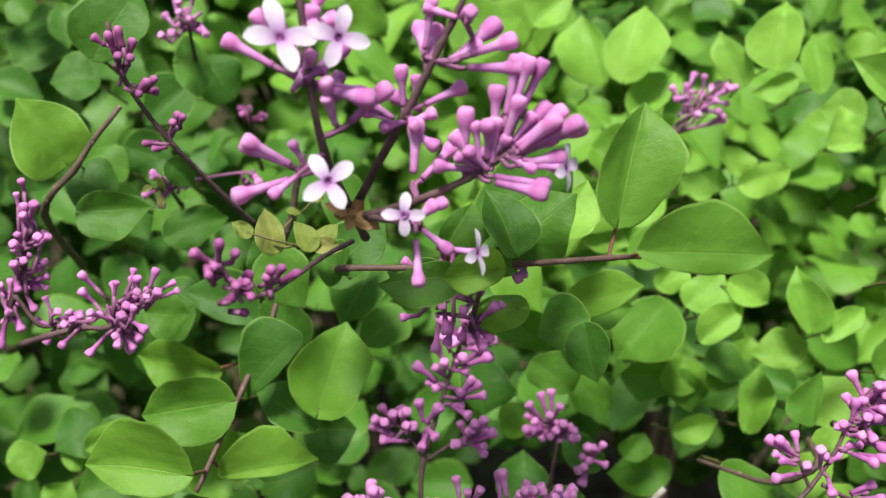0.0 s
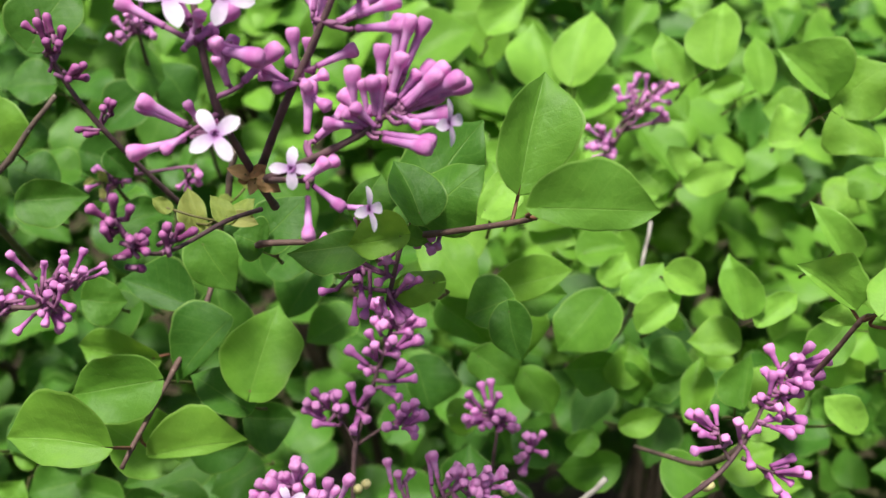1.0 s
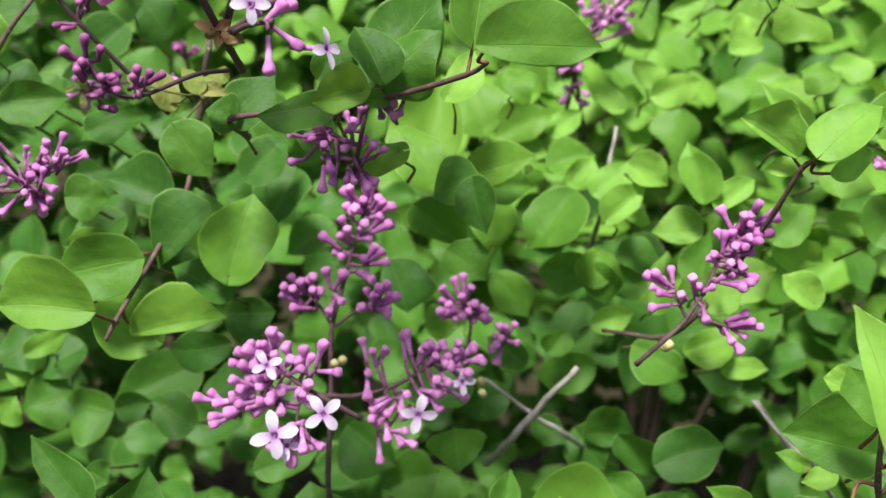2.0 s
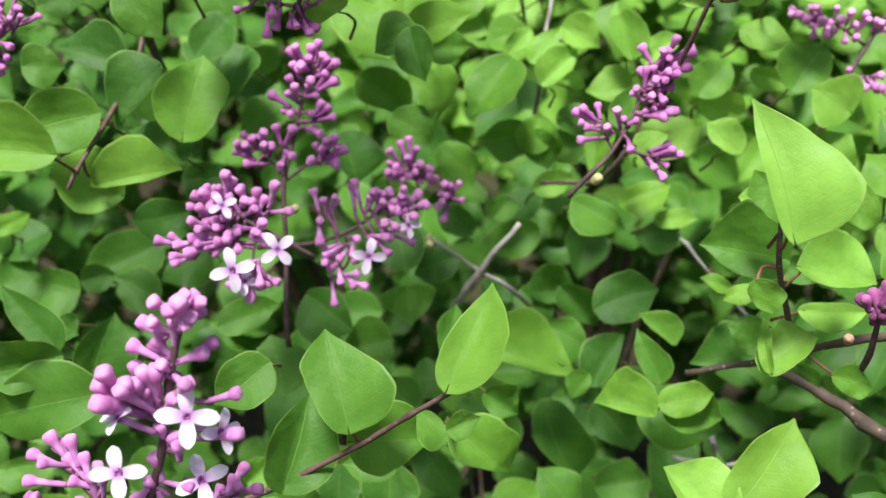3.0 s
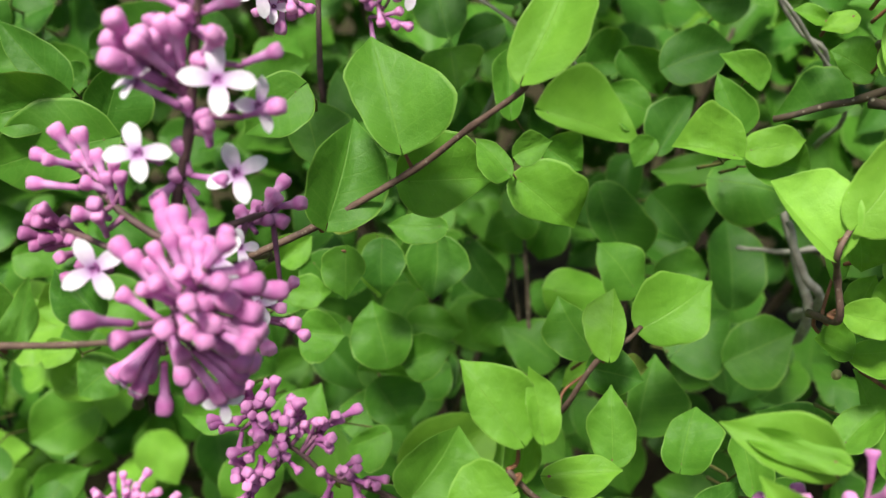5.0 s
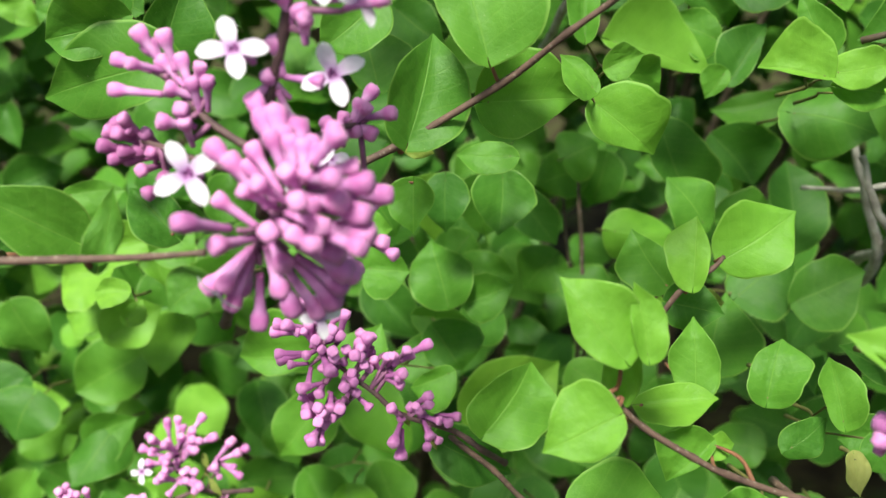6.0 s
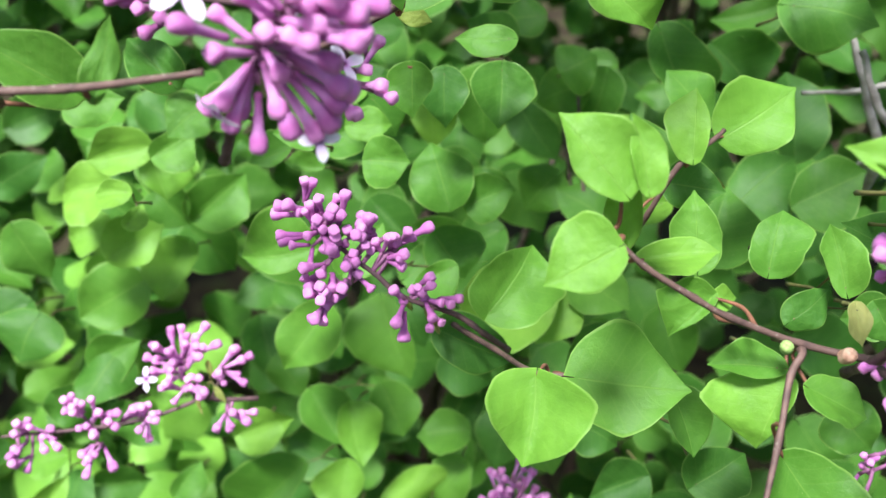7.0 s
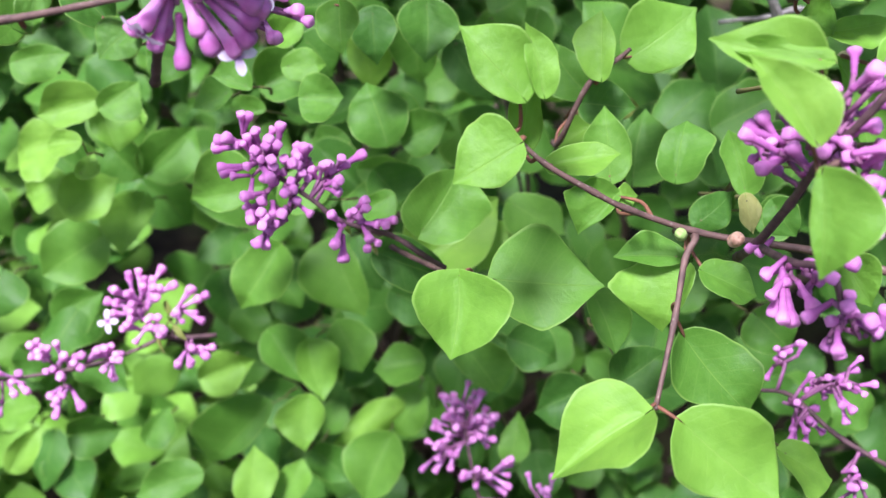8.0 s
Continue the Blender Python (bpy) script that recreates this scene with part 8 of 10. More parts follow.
shoot("slender young shoot", [(0.1031, 0.2700, 0.8349), (0.1105, 0.2672, 0.8556), (0.1193, 0.2707, 0.8616), (0.1233, 0.2763, 0.8615)], [
    ((0.1259, 0.2845, 0.8549), (0.1460, 0.2924, 0.8670), (0.0115, 0.0107, 0.53, 0.51), "fresh"),
    ((0.1140, 0.2665, 0.8585), (0.1143, 0.2765, 0.8745), (0.0079, 0.0039, 0.61, 0.44), "fresh"),
    ((0.1131, 0.2913, 0.8397), (0.1017, 0.3000, 0.8538), (0.0095, 0.0062, 0.63, 0.45), "deep"),
    ((0.1122, 0.2818, 0.8409), (0.1271, 0.2769, 0.8407), 0.0136),
    ((0.1159, 0.2508, 0.8337), (0.1145, 0.2619, 0.8514), (0.0069, 0.0069, 0.56, 0.46), "mid")])
shoot("", [(0.1644, 0.3118, 0.8323), (0.1621, 0.2826, 0.8525), (0.1670, 0.2666, 0.8628)], [
    ((0.1812, 0.2354, 0.8505), (0.1729, 0.2486, 0.8718), (0.0026, 0.0127, 0.38, 0.45), "mid")])
shoot("dark leafed branch", [(-0.0394, 0.1950, 0.9134), (-0.0172, 0.1950, 0.9145), (-0.0004, 0.1919, 0.9180), (0.0102, 0.1908, 0.9201)], [
    ((-0.0265, 0.2174, 0.9027), (-0.0422, 0.2126, 0.9173), 0.0137),
    ((-0.0119, 0.1965, 0.9126), (-0.0088, 0.2043, 0.9246), 0.0054),
    ((-0.0065, 0.2215, 0.9021), (-0.0162, 0.2257, 0.9109), 0.0100)])
shoot("", [(0.0600, 0.4162, 0.8101), (0.0563, 0.3870, 0.8303), (0.0620, 0.3711, 0.8406)], [
    ((0.0660, 0.3036, 0.8756), (0.0493, 0.3034, 0.8756), (0.0062, 0.0042, 0.52, 0.48), "mid")])
shoot("", [(0.0393, 0.4203, 0.7949), (0.0424, 0.3911, 0.8151), (0.0365, 0.3752, 0.8253)], [
    ((0.0450, 0.3256, 0.8547), (0.0455, 0.3160, 0.8394), (0.0078, 0.0074, 0.43, 0.43), "deep")])
shoot("", [(0.0544, 0.4426, 0.7786), (0.0571, 0.4134, 0.7988), (0.0580, 0.3975, 0.8090)], [
    ((0.0580, 0.3672, 0.8285), (0.0575, 0.3598, 0.8071), 0.0198)])
shoot("", [(0.0445, 0.3976, 0.7563), (0.0410, 0.3684, 0.7765), (0.0455, 0.3525, 0.7867)], [
    ((0.0458, 0.3260, 0.8025), (0.0389, 0.3376, 0.8212), (0.0108, 0.0116, 0.56, 0.38), "mid")])
shoot("", [(-0.0018, 0.3803, 0.7656), (-0.0065, 0.3511, 0.7858), (-0.0060, 0.3351, 0.7961)], [
    ((0.0022, 0.2968, 0.8044), (-0.0222, 0.2942, 0.8018), (0.0056, 0.0159, 0.57, 0.53), "mid")])
shoot("", [(0.0622, 0.3913, 0.7051), (0.0618, 0.3621, 0.7253), (0.0580, 0.3462, 0.7356)], [
    ((0.0580, 0.3159, 0.7550), (0.0871, 0.3313, 0.7730), 0.0299)])
shoot("", [(0.0642, 0.4553, 0.7040), (0.0625, 0.4261, 0.7242), (0.0646, 0.4101, 0.7344)], [
    ((0.0646, 0.3799, 0.7539), (0.0481, 0.3749, 0.7451), 0.0215)])
shoot("", [(0.0127, 0.4613, 0.7127), (0.0076, 0.4321, 0.7329), (0.0117, 0.4162, 0.7432)], [
    ((0.0117, 0.3859, 0.7626), (0.0314, 0.3727, 0.7463), 0.0192)])
shoot("", [(0.0141, 0.4412, 0.6733), (0.0089, 0.4120, 0.6935), (0.0144, 0.3960, 0.7038)], [
    ((0.0130, 0.3770, 0.7173), (0.0262, 0.3556, 0.6895), (0.0089, 0.0209, 0.63, 0.34), "mid")])
shoot("", [(-0.0185, 0.4275, 0.6811), (-0.0223, 0.3983, 0.7013), (-0.0182, 0.3823, 0.7115)], [
    ((-0.0029, 0.3314, 0.7503), (-0.0199, 0.3160, 0.7312), (0.0133, 0.0112, 0.28, 0.52), "mid")])
shoot("", [(0.0370, 0.2849, 0.8884), (0.0370, 0.2791, 0.8924), (0.0372, 0.2759, 0.8945)], [
    ((0.0372, 0.2699, 0.8984), (0.0452, 0.2697, 0.8955), 0.0051)])
shoot("", [(-0.0775, 0.4674, 0.6841), (-0.0726, 0.4382, 0.7043), (-0.0730, 0.4222, 0.7146)], [
    ((-0.0746, 0.3918, 0.7363), (-0.0860, 0.3754, 0.7156), (0.0070, 0.0150, 0.30, 0.60), "fresh")])
shoot("", [(-0.1464, 0.4455, 0.6669), (-0.1503, 0.4163, 0.6871), (-0.1453, 0.4003, 0.6974)], [
    ((-0.1453, 0.3701, 0.7168), (-0.1595, 0.3559, 0.7090), 0.0246)])
shoot("", [(-0.1441, 0.4488, 0.7054), (-0.1397, 0.4196, 0.7256), (-0.1417, 0.4037, 0.7359)], [
    ((-0.1417, 0.3734, 0.7553), (-0.1305, 0.3678, 0.7324), 0.0210)])
shoot("", [(-0.1056, 0.4726, 0.7119), (-0.1065, 0.4434, 0.7321), (-0.1091, 0.4274, 0.7423)], [
    ((-0.1094, 0.3959, 0.7581), (-0.0891, 0.3929, 0.7423), 0.0215),
    ((-0.0893, 0.3599, 0.7876), (-0.1102, 0.3572, 0.7847), (0.0144, 0.0104, 0.68, 0.45), "fresh")])
shoot("", [(-0.0885, 0.4705, 0.7300), (-0.0909, 0.4413, 0.7502), (-0.0851, 0.4254, 0.7604)], [
    ((-0.0851, 0.3951, 0.7799), (-0.0660, 0.3898, 0.7606), 0.0216)])
shoot("", [(-0.0635, 0.4190, 0.7683), (-0.0672, 0.3898, 0.7885), (-0.0646, 0.3739, 0.7987)], [
    ((-0.0615, 0.3378, 0.8184), (-0.0837, 0.3341, 0.8143), (0.0078, 0.0092, 0.57, 0.41), "fresh")])
shoot("", [(0.0907, 0.4924, 0.7084), (0.0897, 0.4632, 0.7286), (0.0898, 0.4472, 0.7388)], [
    ((0.0898, 0.4170, 0.7583), (0.0753, 0.4117, 0.7429), 0.0231)])
shoot("", [(0.1080, 0.5134, 0.7488), (0.1054, 0.4842, 0.7690), (0.1106, 0.4682, 0.7793)], [
    ((0.1106, 0.4380, 0.7987), (0.1046, 0.4318, 0.7762), 0.0205)])
shoot("", [(0.1455, 0.3218, 0.7768), (0.1500, 0.2926, 0.7970), (0.1478, 0.2766, 0.8073)], [
    ((0.1531, 0.2426, 0.8329), (0.1490, 0.2535, 0.8470), (0.0039, 0.0076, 0.68, 0.52), "mid")])
shoot("arching fresh-leaved branch", [(0.1684, 0.1844, 0.8506), (0.1553, 0.1959, 0.8482), (0.1432, 0.2005, 0.8477), (0.1282, 0.2016, 0.8509), (0.1110, 0.1997, 0.8597), (0.1028, 0.1990, 0.8653), (0.0916, 0.1997, 0.8730), (0.0841, 0.2014, 0.8804)], [
    ((0.0862, 0.2007, 0.8901), (0.0740, 0.2090, 0.9038), (0.0048, 0.0093, 0.52, 0.51), "fresh"),
    ((0.0870, 0.2063, 0.8744), (0.0891, 0.2118, 0.8901), 0.0081),
    ((0.0848, 0.1929, 0.8824), (0.0706, 0.1882, 0.8767), (0.0059, 0.0094, 0.34, 0.28), "fresh"),
    ((0.0949, 0.2206, 0.8590), (0.1127, 0.2219, 0.8602), (0.0038, 0.0078, 0.65, 0.32), "fresh"),
    ((0.1113, 0.2158, 0.8525), (0.1011, 0.2102, 0.8456), (0.0021, 0.0081, 0.28, 0.68), "mid"),
    ((0.1112, 0.2141, 0.8502), (0.1169, 0.2158, 0.8522), (0.0039, 0.0022, 0.68, 0.45), "fresh"),
    ((0.1305, 0.1977, 0.8417), (0.1433, 0.1939, 0.8364), (0.0054, 0.0064, 0.51, 0.58), "mid")])
shoot("hanging leafy twig", [(0.1279, 0.2000, 0.8504), (0.1248, 0.1949, 0.8478), (0.1210, 0.1830, 0.8406), (0.1141, 0.1642, 0.8299)], [
    ((0.1279, 0.2031, 0.8384), (0.1213, 0.1934, 0.8261), (0.0032, 0.0153, 0.33, 0.65), "fresh"),
    ((0.1266, 0.1910, 0.8258), (0.1420, 0.1793, 0.8103), (0.0099, 0.0097, 0.64, 0.33), "deep"),
    ((0.1105, 0.1593, 0.8337), (0.0895, 0.1512, 0.8238), (0.0113, 0.0112, 0.42, 0.28, 0.95), "fresh"),
    ((0.1191, 0.1574, 0.8323), (0.1384, 0.1469, 0.8183), (0.0117, 0.0097, 0.59, 0.28), "fresh")])
shoot("folded leaf pair", [(0.0492, 0.2649, 0.8010), (0.0623, 0.2457, 0.8078), (0.0716, 0.2201, 0.8236), (0.0811, 0.2159, 0.8267)], [
    ((0.0713, 0.2043, 0.8371), (0.0683, 0.1915, 0.8208), (0.0121, 0.0115, 0.31, 0.28, 0.75), "fresh"),
    ((0.0814, 0.2145, 0.8273), (0.1095, 0.2131, 0.8247), (0.0145, 0.0122, 0.44, 0.46), "mid"),
    ((0.0463, 0.2634, 0.7988), (0.0688, 0.2586, 0.7923), 0.0157)])
shoot("pale leafed tip", [(0.1557, 0.1784, 0.8881), (0.1445, 0.1715, 0.8891), (0.1401, 0.1679, 0.8904)], [
    ((0.1418, 0.1823, 0.9058), (0.1244, 0.1892, 0.9061), 0.0061),
    ((0.1345, 0.1606, 0.9017), (0.1239, 0.1700, 0.9140), (0.0027, 0.0070, 0.65, 0.37), "fresh"),
    ((0.1363, 0.1578, 0.8958), (0.1351, 0.1464, 0.8813), (0.0100, 0.0023, 0.46, 0.48), "fresh"),
    ((0.1587, 0.1850, 0.8525), (0.1626, 0.1768, 0.8477), 0.0096)])
shoot("", [(-0.0469, 0.4004, 0.7825), (-0.0512, 0.3712, 0.8027), (-0.0454, 0.3552, 0.8130)], [
    ((-0.0701, 0.3599, 0.8038), (-0.0629, 0.3484, 0.7888), (0.0152, 0.0064, 0.68, 0.47), "fresh")])
shoot("", [(-0.0374, 0.4310, 0.7760), (-0.0407, 0.4018, 0.7962), (-0.0427, 0.3858, 0.8065)], [
    ((-0.0427, 0.3556, 0.8259), (-0.0268, 0.3584, 0.8214), 0.0182)])
shoot("", [(-0.0865, 0.4176, 0.7822), (-0.0821, 0.3884, 0.8024), (-0.0822, 0.3725, 0.8126)], [
    ((-0.0903, 0.3442, 0.8315), (-0.0700, 0.3460, 0.8332), (0.0043, 0.0100, 0.50, 0.49), "mid")])
shoot("", [(-0.0745, 0.3884, 0.7638), (-0.0676, 0.3592, 0.7840), (-0.0687, 0.3432, 0.7942)], [
    ((-0.0644, 0.3106, 0.8023), (-0.0590, 0.3156, 0.8085), (0.0029, 0.0053, 0.36, 0.64), "fresh"),
    ((-0.0590, 0.3072, 0.8189), (-0.0708, 0.3065, 0.8184), (0.0058, 0.0041, 0.55, 0.47), "fresh")])
shoot("", [(-0.0834, 0.4433, 0.7182), (-0.0775, 0.4141, 0.7384), (-0.0813, 0.3981, 0.7486)], [
    ((-0.0948, 0.3560, 0.7550), (-0.0731, 0.3643, 0.7649), (0.0138, 0.0085, 0.47, 0.46), "fresh")])
shoot("", [(-0.0971, 0.4532, 0.6780), (-0.0977, 0.4240, 0.6982), (-0.0929, 0.4080, 0.7084)], [
    ((-0.0963, 0.3836, 0.7204), (-0.1248, 0.3724, 0.7068), (0.0143, 0.0166, 0.57, 0.53), "mid")])
shoot("", [(-0.1074, 0.4254, 0.6583), (-0.1083, 0.3962, 0.6785), (-0.1122, 0.3803, 0.6887)], [
    ((-0.1126, 0.3496, 0.7019), (-0.0917, 0.3557, 0.7091), (0.0092, 0.0138, 0.45, 0.45), "mid")])
shoot("", [(-0.0546, 0.4867, 0.7161), (-0.0644, 0.4575, 0.7363), (-0.0606, 0.4416, 0.7466)], [
    ((-0.0660, 0.3841, 0.7552), (-0.0451, 0.3964, 0.7704), (0.0122, 0.0143, 0.39, 0.56), "mid")])
shoot("", [(0.0306, 0.4372, 0.7173), (0.0369, 0.4080, 0.7375), (0.0326, 0.3920, 0.7477)], [
    ((0.0326, 0.3618, 0.7672), (0.0550, 0.3619, 0.7632), 0.0124)])
shoot("", [(0.0251, 0.4097, 0.7139), (0.0239, 0.3805, 0.7341), (0.0293, 0.3645, 0.7443)], [
    ((0.0293, 0.3343, 0.7638), (0.0465, 0.3428, 0.7709), 0.0173)])
shoot("", [(-0.0022, 0.4170, 0.7697), (0.0006, 0.3878, 0.7899), (0.0014, 0.3718, 0.8001)], [
    ((0.0014, 0.3416, 0.8196), (0.0202, 0.3484, 0.8269), 0.0186)])
shoot("", [(-0.0089, 0.3969, 0.7809), (-0.0100, 0.3677, 0.8011), (-0.0061, 0.3517, 0.8114)], [
    ((-0.0071, 0.3194, 0.8287), (-0.0205, 0.3165, 0.8253), (0.0037, 0.0070, 0.54, 0.34), "mid")])
shoot("", [(0.0143, 0.4079, 0.7917), (0.0244, 0.3787, 0.8119), (0.0198, 0.3628, 0.8221)], [
    ((0.0198, 0.3325, 0.8416), (0.0291, 0.3289, 0.8287), 0.0164)])
shoot("", [(0.0060, 0.3731, 0.7954), (0.0116, 0.3439, 0.8156), (0.0066, 0.3279, 0.8259)], [
    ((0.0058, 0.2953, 0.8436), (-0.0059, 0.2976, 0.8470), (0.0021, 0.0076, 0.41, 0.65), "mid")])
shoot("", [(0.1012, 0.4067, 0.7059), (0.1039, 0.3775, 0.7261), (0.1010, 0.3615, 0.7364)], [
    ((0.0914, 0.3316, 0.7546), (0.0783, 0.3212, 0.7431), 0.0173),
    ((0.0929, 0.3371, 0.7646), (0.1140, 0.3293, 0.7540), (0.0091, 0.0118, 0.63, 0.28), "mid")])
shoot("", [(0.0859, 0.3766, 0.6678), (0.0950, 0.3474, 0.6880), (0.0897, 0.3315, 0.6983)], [
    ((0.0716, 0.3015, 0.7215), (0.0856, 0.2889, 0.7049), (0.0125, 0.0075, 0.68, 0.34), "deep")])
shoot("", [(0.1103, 0.3618, 0.6841), (0.1073, 0.3326, 0.7043), (0.1102, 0.3166, 0.7146)], [
    ((0.0900, 0.2877, 0.7367), (0.1079, 0.2823, 0.7292), (0.0099, 0.0094, 0.42, 0.51), "deep")])
shoot("", [(0.1172, 0.3631, 0.6579), (0.1193, 0.3339, 0.6781), (0.1192, 0.3179, 0.6884)], [
    ((0.1192, 0.2873, 0.7082), (0.0987, 0.2820, 0.7019), (0.0132, 0.0091, 0.65, 0.43), "deep")])
shoot("", [(0.0868, 0.3703, 0.6366), (0.0894, 0.3411, 0.6568), (0.0917, 0.3251, 0.6670)], [
    ((0.0899, 0.2829, 0.6732), (0.0929, 0.2948, 0.6883), (0.0064, 0.0068, 0.28, 0.43), "mid")])
shoot("", [(0.1827, 0.3558, 0.7008), (0.1787, 0.3266, 0.7210), (0.1787, 0.3106, 0.7313)], [
    ((0.1787, 0.2804, 0.7507), (0.1899, 0.2712, 0.7421), 0.0195)])
shoot("", [(0.2147, 0.3508, 0.7143), (0.2201, 0.3216, 0.7345), (0.2157, 0.3056, 0.7448)], [
    ((0.2157, 0.2754, 0.7642), (0.2084, 0.2741, 0.7550), 0.0130)])
shoot("", [(0.2245, 0.3417, 0.6726), (0.2247, 0.3125, 0.6928), (0.2189, 0.2965, 0.7030)], [
    ((0.2189, 0.2663, 0.7225), (0.2080, 0.2585, 0.7132), 0.0160)])
shoot("", [(0.1713, 0.3389, 0.7589), (0.1738, 0.3097, 0.7791), (0.1759, 0.2937, 0.7894)], [
    ((0.1759, 0.2635, 0.8088), (0.1637, 0.2651, 0.8049), 0.0132)])
shoot("", [(0.1249, 0.3084, 0.8224), (0.1241, 0.3026, 0.8265), (0.1238, 0.2994, 0.8285)], [
    ((0.1238, 0.2934, 0.8324), (0.1311, 0.2934, 0.8321), 0.0075)])
shoot("", [(0.1144, 0.3104, 0.7373), (0.1109, 0.2812, 0.7575), (0.1160, 0.2652, 0.7677)], [
    ((0.1201, 0.2311, 0.7691), (0.1355, 0.2376, 0.7769), (0.0082, 0.0101, 0.37, 0.61), "deep"),
    ((0.1109, 0.2361, 0.8025), (0.1170, 0.2251, 0.7882), (0.0083, 0.0043, 0.54, 0.48), "mid")])
shoot("", [(0.1562, 0.2728, 0.7246), (0.1661, 0.2436, 0.7448), (0.1610, 0.2276, 0.7551)], [
    ((0.1591, 0.1941, 0.7785), (0.1744, 0.1892, 0.7717), (0.0054, 0.0086, 0.28, 0.62), "fresh")])
shoot("", [(0.0253, 0.4129, 0.6232), (0.0266, 0.3837, 0.6434), (0.0309, 0.3677, 0.6536)], [
    ((0.0515, 0.3457, 0.6695), (0.0291, 0.3431, 0.6669), (0.0101, 0.0096, 0.57, 0.45), "mid")])
shoot("", [(0.0053, 0.4251, 0.6360), (0.0040, 0.3959, 0.6562), (0.0040, 0.3799, 0.6665)], [
    ((0.0135, 0.3578, 0.6835), (0.0234, 0.3438, 0.6653), (0.0128, 0.0097, 0.54, 0.58), "mid"),
    ((-0.0157, 0.3454, 0.6909), (-0.0011, 0.3310, 0.6720), (0.0143, 0.0082, 0.56, 0.36), "mid")])
shoot("", [(-0.0174, 0.4168, 0.5959), (-0.0215, 0.3876, 0.6161), (-0.0219, 0.3716, 0.6264)], [
    ((0.0012, 0.3216, 0.6726), (-0.0009, 0.3069, 0.6539), (0.0081, 0.0133, 0.35, 0.51), "fresh"),
    ((-0.0253, 0.3448, 0.6434), (-0.0538, 0.3256, 0.6197), (0.0064, 0.0225, 0.48, 0.68), "mid")])
shoot("", [(0.0023, 0.3971, 0.5862), (0.0029, 0.3679, 0.6064), (0.0007, 0.3519, 0.6167)], [
    ((0.0007, 0.3217, 0.6361), (0.0163, 0.3128, 0.6258), 0.0192)])
shoot("", [(-0.0150, 0.3641, 0.5947), (-0.0138, 0.3349, 0.6149), (-0.0151, 0.3190, 0.6252)], [
    ((-0.0116, 0.2940, 0.6387), (-0.0022, 0.3045, 0.6519), (0.0069, 0.0084, 0.41, 0.67), "fresh"),
    ((-0.0242, 0.2850, 0.6470), (-0.0208, 0.3001, 0.6662), (0.0078, 0.0110, 0.37, 0.54), "fresh")])
shoot("", [(0.0323, 0.4042, 0.5963), (0.0320, 0.3750, 0.6165), (0.0372, 0.3591, 0.6268)], [
    ((0.0362, 0.3197, 0.6467), (0.0234, 0.3013, 0.6235), (0.0120, 0.0159, 0.51, 0.41), "mid"),
    ((0.0382, 0.3384, 0.6472), (0.0084, 0.3251, 0.6358), 0.0153)])
shoot("", [(0.0456, 0.4247, 0.6010), (0.0508, 0.3955, 0.6212), (0.0491, 0.3796, 0.6314)], [
    ((0.0505, 0.3424, 0.6503), (0.0356, 0.3309, 0.6360), (0.0103, 0.0108, 0.67, 0.34), "mid")])
shoot("", [(0.0107, 0.3963, 0.6559), (0.0079, 0.3671, 0.6761), (0.0090, 0.3512, 0.6864)], [
    ((0.0020, 0.3364, 0.6915), (0.0080, 0.3208, 0.6714), (0.0132, 0.0073, 0.44, 0.33), "fresh")])
shoot("", [(-0.0288, 0.4132, 0.6362), (-0.0246, 0.3840, 0.6564), (-0.0258, 0.3681, 0.6666)], [
    ((-0.0495, 0.3387, 0.6701), (-0.0256, 0.3434, 0.6753), (0.0099, 0.0113, 0.58, 0.29), "fresh")])
shoot("", [(-0.0727, 0.4186, 0.5971), (-0.0712, 0.3894, 0.6173), (-0.0684, 0.3735, 0.6276)], [
    ((-0.0811, 0.3303, 0.6381), (-0.0698, 0.3402, 0.6504), (0.0049, 0.0104, 0.33, 0.52), "mid")])
shoot("", [(-0.0976, 0.4117, 0.6357), (-0.0983, 0.3825, 0.6559), (-0.1002, 0.3666, 0.6662)], [
    ((-0.1002, 0.3363, 0.6856), (-0.0814, 0.3307, 0.6723), 0.0192)])
shoot("", [(-0.1339, 0.4199, 0.6363), (-0.1356, 0.3907, 0.6565), (-0.1312, 0.3748, 0.6668)], [
    ((-0.1312, 0.3445, 0.6862), (-0.1173, 0.3449, 0.6706), 0.0199)])
shoot("", [(-0.1247, 0.4003, 0.6101), (-0.1303, 0.3711, 0.6303), (-0.1261, 0.3551, 0.6405)], [
    ((-0.1247, 0.3270, 0.6671), (-0.1442, 0.3240, 0.6637), (0.0089, 0.0080, 0.59, 0.49), "fresh"),
    ((-0.1367, 0.3087, 0.6461), (-0.1226, 0.3205, 0.6609), (0.0063, 0.0073, 0.48, 0.42), "fresh")])
shoot("", [(-0.1149, 0.4131, 0.5855), (-0.1218, 0.3839, 0.6057), (-0.1193, 0.3679, 0.6160)], [
    ((-0.1193, 0.3377, 0.6354), (-0.0972, 0.3417, 0.6339), 0.0213)])
shoot("", [(-0.0746, 0.3634, 0.5995), (-0.0791, 0.3342, 0.6197), (-0.0763, 0.3182, 0.6300)], [
    ((-0.0484, 0.2988, 0.6502), (-0.0764, 0.2928, 0.6433), (0.0087, 0.0099, 0.56, 0.38), "mid")])
shoot("", [(0.0154, 0.4072, 0.7924), (0.0117, 0.3780, 0.8126), (0.0101, 0.3621, 0.8229)], [
    ((0.0101, 0.3318, 0.8423), (0.0194, 0.3368, 0.8492), 0.0113)])
